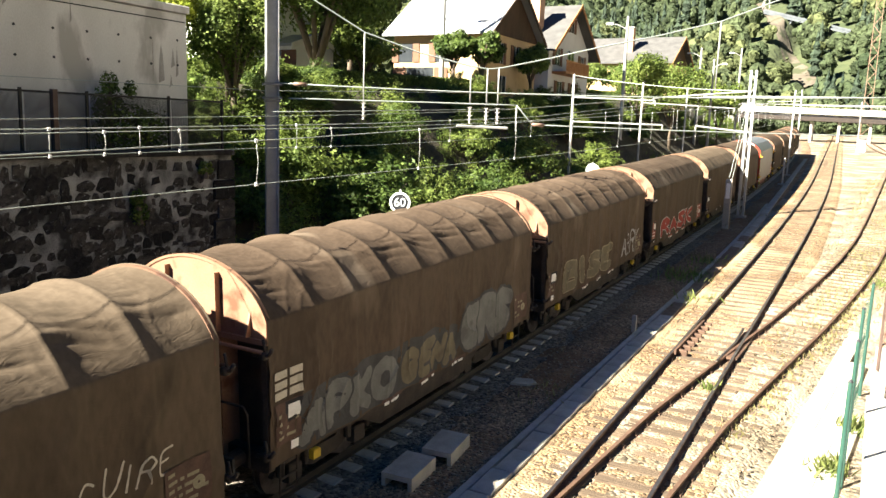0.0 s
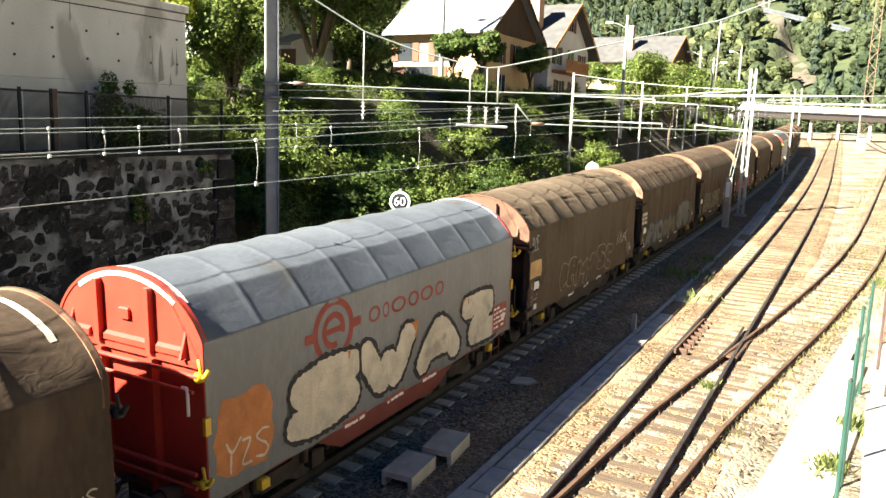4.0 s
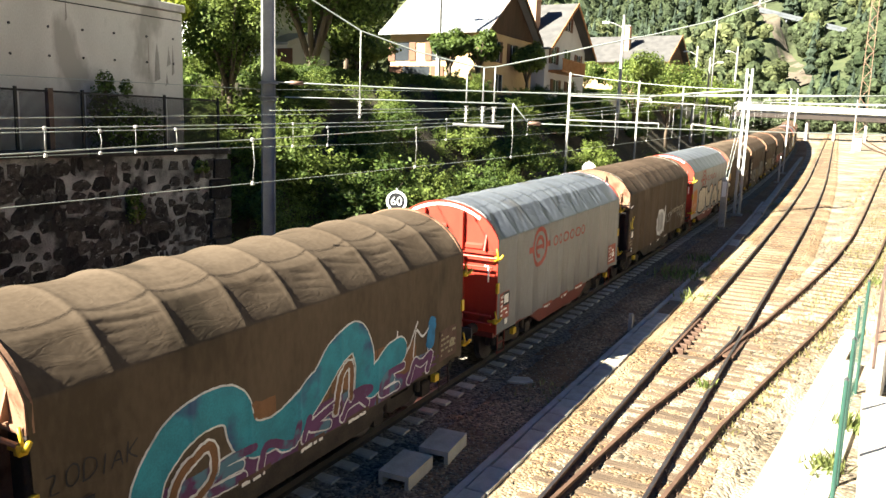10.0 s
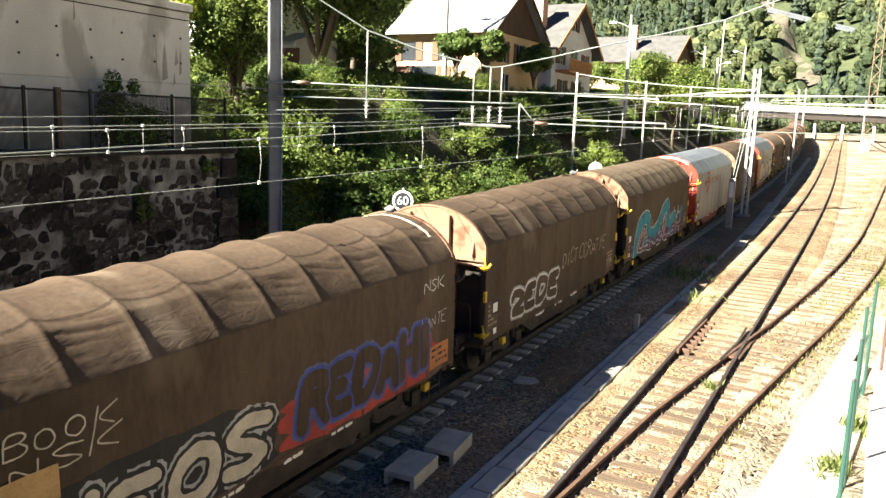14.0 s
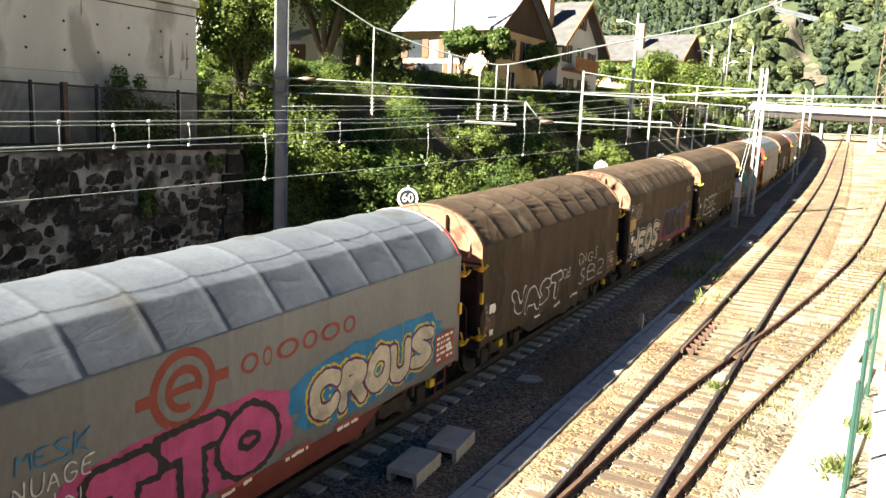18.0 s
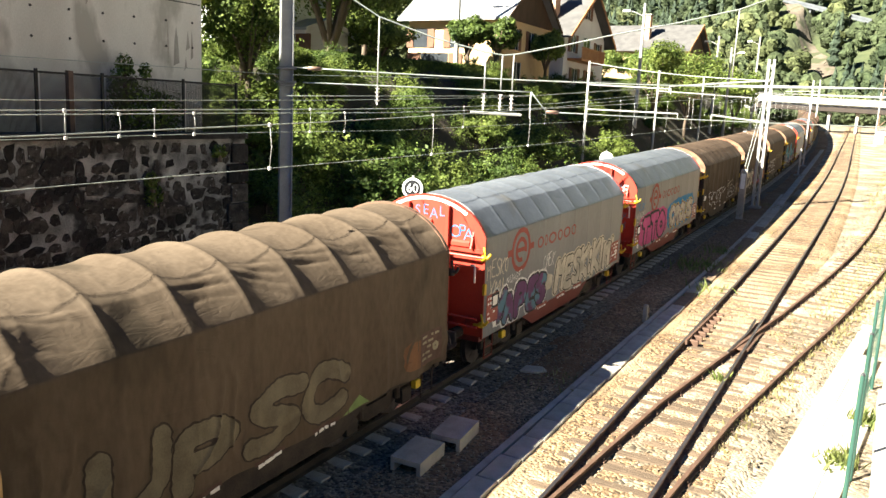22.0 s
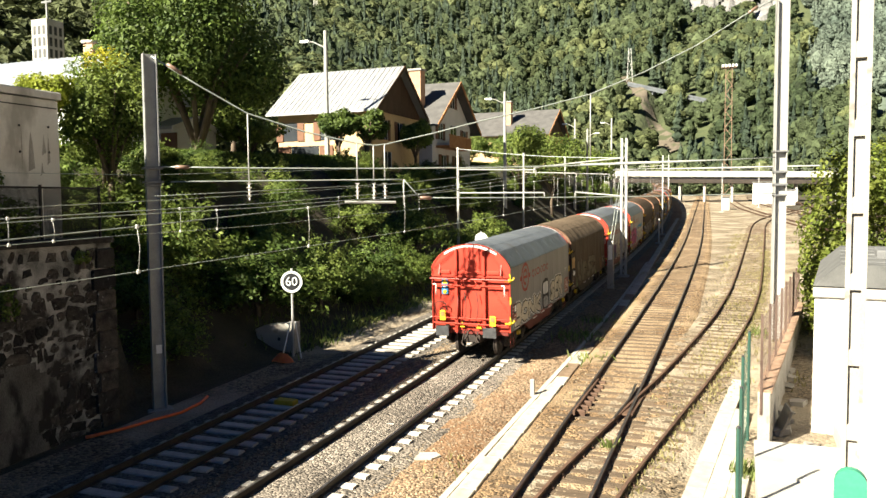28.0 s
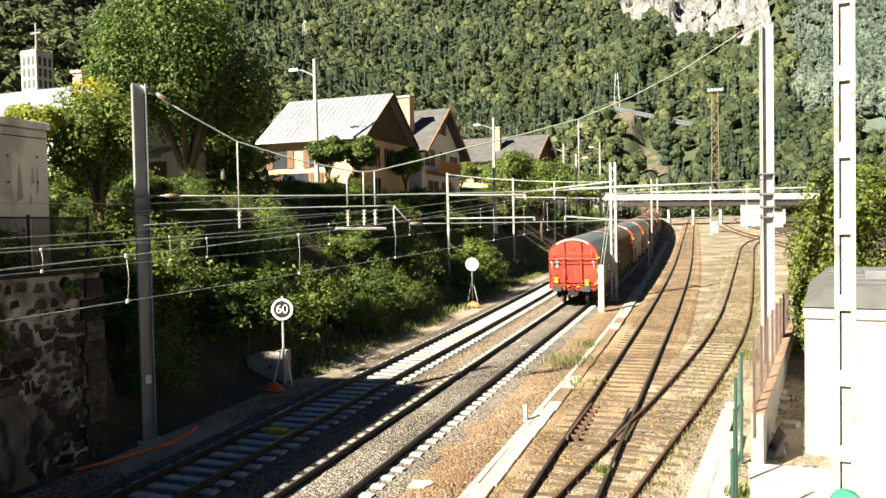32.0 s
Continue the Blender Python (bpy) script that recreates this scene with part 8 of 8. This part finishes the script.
def on_scree(x, y):
    """The gully, the felled strip below it and the cleared slope under the gallery."""
    r = math.hypot(x, y)
    for k in (0, 8, 16, 24):
        q = 1 + k / r
        if near_line(x * q, y * q, SCREE[0], SCREE[1], 2.5, 5.0):
            return True
        if near_line(x * q, y * q, GALLERY[0], GALLERY[1], 4, 4) and not -39 < x < -30:
            return True
    return False


def cliff_y(x):
    return 655 - 1.15 * x


def on_cliff(x, y):
    return -106 < x < 42 and cliff_y(x) - 8 < y < cliff_y(x) + 190


def far_side(x, y):
    """The mountain beyond the valley's bend, coloured with painted-in haze."""
    return x > 0.075 * y + 10 * wob(x, y, 0.02, 31.0) and y > 400


def slope_ok(x, y):
    return not far_side(x, y) and (x < -50 - 0.06 * max(0, 150 - y) or y > 322) and not on_scree(x, y) and not on_cliff(x, y)


def sunny(x, y):
    return wob(x, y, 0.012, 2.0) + 0.5 * wob(x, y, 0.03, 6.0)


forest("near_woods", "broadleaf woods on the slope behind the houses", (-56, -8), (75, 280), 1100, 8, 14, FINE, L_OLIVE, 1, lambda x, y, r: slope_ok(x, y))
forest("slope_broadleaf_forest", "mixed green forest on the mountain slope", (-56, 8), (170, 1500), 6200, 8, 15, BROADS, L_FAR, 2, lambda x, y, r: slope_ok(x, y))
forest("slope_olive_forest", "yellow-green birch and larch stands on the slope", (-56, 8), (150, 1100), 2000, 8, 15, BROADS, L_OLIVE, 8, lambda x, y, r: slope_ok(x, y) and sunny(x, y) > 0.04)
forest("slope_conifer_forest", "dark conifer forest on the mountain slope", (-56, 8), (240, 1500), 1350, 10, 19, CONS, L_CON, 3, lambda x, y, r: slope_ok(x, y) and sunny(x, y) < -0.04 + 0.1 * r.random())
forest("valley_woods", "green woods where the valley bends away", (3, 24), (225, 430), 420, 8, 14, BROADS, L_FAR, 9, lambda x, y, r: not far_side(x, y) and (y > 240 or x > 40))
forest("far_mountain_forest", "forest on the far mountain, coloured pale for haze", (2, 24), (410, 2200), 4800, 6, 11, CONS + BROADS, L_FARTHER, 5, lambda x, y, r: far_side(x, y) and not on_cliff(x, y))
forest("far_valley_trees", "trees at the foot of the far mountain, coloured pale for haze", (6, 24), (405, 760), 900, 6, 10, BROADS, L_FARTHER, 15, lambda x, y, r: far_side(x, y) and not on_cliff(x, y))
forest("trackside_bushes", "bushes and small trees along the far yard", (-14, 20), (196, 330), 260, 3, 7, FINE, L_FAR, 6, lambda x, y, r: (x < -27 or y > 232 or x > 40), True)
forest("bank_thicket", "low thicket covering the railway bank", (-58, -6), (20, 150), 210, 0.9, 2.0, FINER, L_BUSH, 7, lambda x, y, r: -26.3 < x - curve_x(y) < -18.0 - 0.8 * r.random() and y > 17.5, True)
M_ROCK = mat("pale_limestone", (0.10, 0.098, 0.095), (0.26, 0.25, 0.24), 0.05, 0.95, 0, 0.8, 0.35, dist=4.0, spots=((0.07, 0.072, 0.068), 0.25, 0.08))
M_SCREE = mat("brown_scree", (0.075, 0.060, 0.043), (0.135, 0.112, 0.082), 0.06, 0.95, 0, 0.6, 0.6, dist=0.6, spots=((0.05, 0.055, 0.026), 0.3, 0.12))
rows = []
for i in range(40):
    k = i / 39
    p = SCREE[0].lerp(SCREE[1], k)
    side = Vector((0.82, 0.57, 0))
    rows.append([(q.x, q.y, ground_z(q.x, q.y) + 0.8 + 1.2 * wob(q.x, q.y, 0.12)) for q in (p + side * ((j / 10 - 0.5) * (4 + 7 * k) + 2 * wob(i, j, 0.3)) for j in range(11))])
setting("scree_slope", MB().grid(rows), M_SCREE, "bare brown scree gully between trees", "slope", True)
rows = []
for i in range(46):
    row = []
    for j in range(64):
        x = -100 + j * 2.1
        y = cliff_y(x) - 14 + i * 4.2 + 14 * wob(x, i, 0.05, 4)
        k = smooth(0, 9, i)
        row.append((x, y, ground_z(x, y) - 3 + k * (10 + 15 * abs(wob(x, y, 0.035, 3)) + 9 * wob(x, y, 0.11, 5) + 6 * abs(wob(x * 2.2, y * 0.6, 0.16, 6)) + 3 * wob(x, y, 0.4, 8))))
    rows.append(row)
mb = MB().grid(rows)
mb.f = [f for f in mb.f if wob(mb.v[f[0]][0], mb.v[f[0]][1], 0.045, 12) + 0.4 * wob(mb.v[f[0]][0], mb.v[f[0]][1], 0.15, 4) > -0.22]
setting("rock_cliff", mb, M_ROCK, "pale limestone cliff high on the mountain", "cliff")
M_GALLERY = mat("weathered_gallery_steel", (0.075, 0.082, 0.09), (0.12, 0.13, 0.14), 0.3, 0.8, 0.1)
gv = thing("hillside_gallery", "grey road gallery crossing the wooded slope", "viaduct")
GA, GB = GALLERY
gm = Matrix.Translation(GA) @ (GB - GA).to_track_quat("X", "Z").to_matrix().to_4x4()
GL = (GB - GA).length
part("deck", MB().box(0, GL, -3, 3, -0.9, 0.4), M_GALLERY, gv, m=gm)
part("guard_rail", MB().box(0, GL, -3.2, -3.0, 0.4, 1.5), M_GALLERY, gv, m=gm)
for i in range(7):
    part("pier", MB().box(i * GL / 7 + 2, i * GL / 7 + 2.8, -2, 2, -14, -0.9), M_GALLERY, gv, m=gm)
lattice_mast(-61.2, 470, 60, 95, 5.0, 1.2, M_PALEPOLE, "pale electricity pylon on the wooded slope", "electricity_pylon", False)
lattice_mast(-273, 472, 118, 150, 4.5, 1.2, M_PALEPOLE, "pale electricity pylon on the wooded slope", "electricity_pylon", False)

# ---- grass and weeds ----
def tufts(name, label, spots, n, hgt, material, seed):
    rng = np.random.default_rng(seed)
    out = []
    for x, y, r, k in spots:
        m = int(n * k)
        px, py = x + rng.normal(0, r, m), y + rng.normal(0, r * 1.4, m)
        pz = np.array([ground_z(a, b) for a, b in zip(px, py)]) + 0.02
        h = hgt * rng.uniform(0.4, 1.2, m)
        a = rng.uniform(0, 6.283, m)
        lx, ly = rng.normal(0, 0.35, m) * h, rng.normal(0, 0.35, m) * h
        w = 0.012 + 0.02 * rng.random(m)
        base = np.stack([px, py, pz], 1)
        d = np.stack([np.cos(a) * w, np.sin(a) * w, 0 * a], 1)
        tip = base + np.stack([lx, ly, h], 1)
        mid = base + np.stack([lx * 0.35, ly * 0.35, h * 0.55], 1)
        out.append(np.stack([base - d, base + d, mid + d * 0.9, tip], 1).reshape(-1, 3))
    ob = part(name, quad_mesh(name, np.concatenate(out), material), None)
    return tagged(ob, label, "grass", "", "stuff")


rng = random.Random(4)
sp = [(d_x(y) + 0.92 + rng.uniform(-0.14, 0.14), y, 0.16, 0.9) for y in np.arange(15, 70, 0.55)]
sp += [(rng.uniform(-1.2, 1.8) + 0.02 * (y - 30), y, 0.4, 0.8) for y in np.arange(26, 90, 0.5)]
sp += [(d_x(y) + rng.uniform(-0.5, 0.6), y, 0.3, 0.4) for y in np.arange(22, 60, 0.7)]
sp += [(rng.uniform(-7, -4.5), rng.uniform(15, 80), 0.3, 0.5) for _ in range(16)]
tufts("dry_grass", "dry yellow grass tufts among the old tracks", sp, 60, 0.18, L_DRY, 1)
sp = [(-6.1, 31.5, 0.5, 2.5), (-5.9, 35, 0.3, 1), (-2.85, 18.6, 0.08, 0.7), (-4.9, 27.5, 0.35, 0.8), (0.8, 34, 0.3, 1.5), (0.2, 18, 0.15, 1.5), (-0.1, 15.5, 0.15, 2)]
sp += [(rng.uniform(-16.4, -15.6) + curve_x(y), y, 0.3, 0.5) for y in np.arange(27, 120, 0.8)]
sp += [(rng.uniform(-18.5, -16.2) + curve_x(y), y, 0.5, 0.5) for y in np.arange(26, 90, 0.5)]
tufts("green_weeds", "green weeds along the tracks and the bank's foot", sp, 80, 0.30, L_WEED, 2)


# ---- sleepers, last ----
SLEEP_C = sleeper_mesh("sleeper", 2.42, 0.27, 0.2, M_CSLEEPER, 0.012)
SLEEP_W = sleeper_mesh("sleeper", 2.45, 0.24, 0.15, M_WSLEEPER)
lay_sleepers(track_a, SLEEP_C, xa, 9.0, 190, 0.60, -0.165, 0.012, 300)
lay_sleepers(track_b, SLEEP_C, xb, 8.0, 190, 0.60, -0.165, 0.012, 300)
lay_sleepers(track_c, SLEEP_W, xcc, 9.0, 150, 0.66, -0.130, 0.05, 210)
lay_sleepers(track_d, SLEEP_W, d_x, 13.0, 110, 0.68, -0.131, 0.06, 140)


# ---- loose stones and rail chairs near the camera ----
M_PEBBLE = mat("loose_ballast_stones", (0.12, 0.085, 0.053), (0.34, 0.265, 0.18), 30, 0.9, 0, 0.3, island=0.55)


def loose_stones(name, label, n, x0, x1, y0, y1, xc, dz, size, seed):
    """Angular stones strewn along a strip beside the rails."""
    r = np.random.default_rng(seed)
    cube = np.array([[x, y, z] for z in (-1, 1) for y in (-1, 1) for x in (-1, 1)], float)
    faces = ((0, 1, 5, 4), (2, 6, 7, 3), (0, 4, 6, 2), (1, 3, 7, 5), (4, 5, 7, 6))
    out = []
    for k in range(n):
        y = y0 + (y1 - y0) * r.random() ** 1.5
        x = xc(y) + r.uniform(x0, x1)
        a = r.uniform(0, 6.283)
        v = cube * r.uniform(0.55, 1.0, (8, 3)) * (size * r.uniform(0.5, 1.3)) * np.array([1.0, 0.75, 0.6])
        c, q = math.cos(a), math.sin(a)
        p = np.stack([v[:, 0] * c - v[:, 1] * q + x, v[:, 0] * q + v[:, 1] * c + y, v[:, 2] + rail_z(y) + dz], 1)
        out += [p[i] for f in faces for i in f]
    return tagged(part(name, quad_mesh(name, np.array(out), M_PEBBLE), None), label, "gravel", "", "stuff")


loose_stones("cess_stones", "loose pale stones on the sooty gravel strip", 5200, 1.5, 3.25, 9, 60, xb, -0.215, 0.030, 1)
loose_stones("siding_stones", "loose ballast stones among the old sleepers", 2600, -1.5, 1.5, 10, 50, xcc, -0.147, 0.028, 2)
loose_stones("branch_stones", "loose stones among rotten sleepers", 2400, -1.3, 1.6, 14, 55, d_x, -0.147, 0.030, 3)
loose_stones("main_line_stones", "loose ballast stones between the main tracks", 5200, -2.2, -1.2, 10, 60, xb, -0.21, 0.034, 4)
CHAIR = MB().cbox(-0.11, 0.11, -0.08, 0.08, 0, 0.03, 0.008).box(0.045, 0.075, -0.03, 0.03, 0.03, 0.07).box(-0.075, -0.045, -0.03, 0.03, 0.03, 0.07).mesh("rail_chair", M_RAIL)
for tr, xc, y0, step, z in ((track_c, xcc, 9.0, 0.66, -0.130), (track_d, d_x, 13.0, 0.68, -0.131)):
    for k in range(36):
        for off in (-0.7535, 0.7535):
            y = y0 + k * step
            part("rail_chair", CHAIR, None, tr, "", False, pose(xc(y) + off, y, rail_z(y) + z, TILT))


def motions():
    times = [i * 1.0 for i in range(33)]
    for n, w in enumerate(wagons):
        walk(w, [(t, wagon_pose(tail_y(t) + n * PITCH + (SHIFT[n] if n < len(SHIFT) else -0.5))) for t in times])


motions()
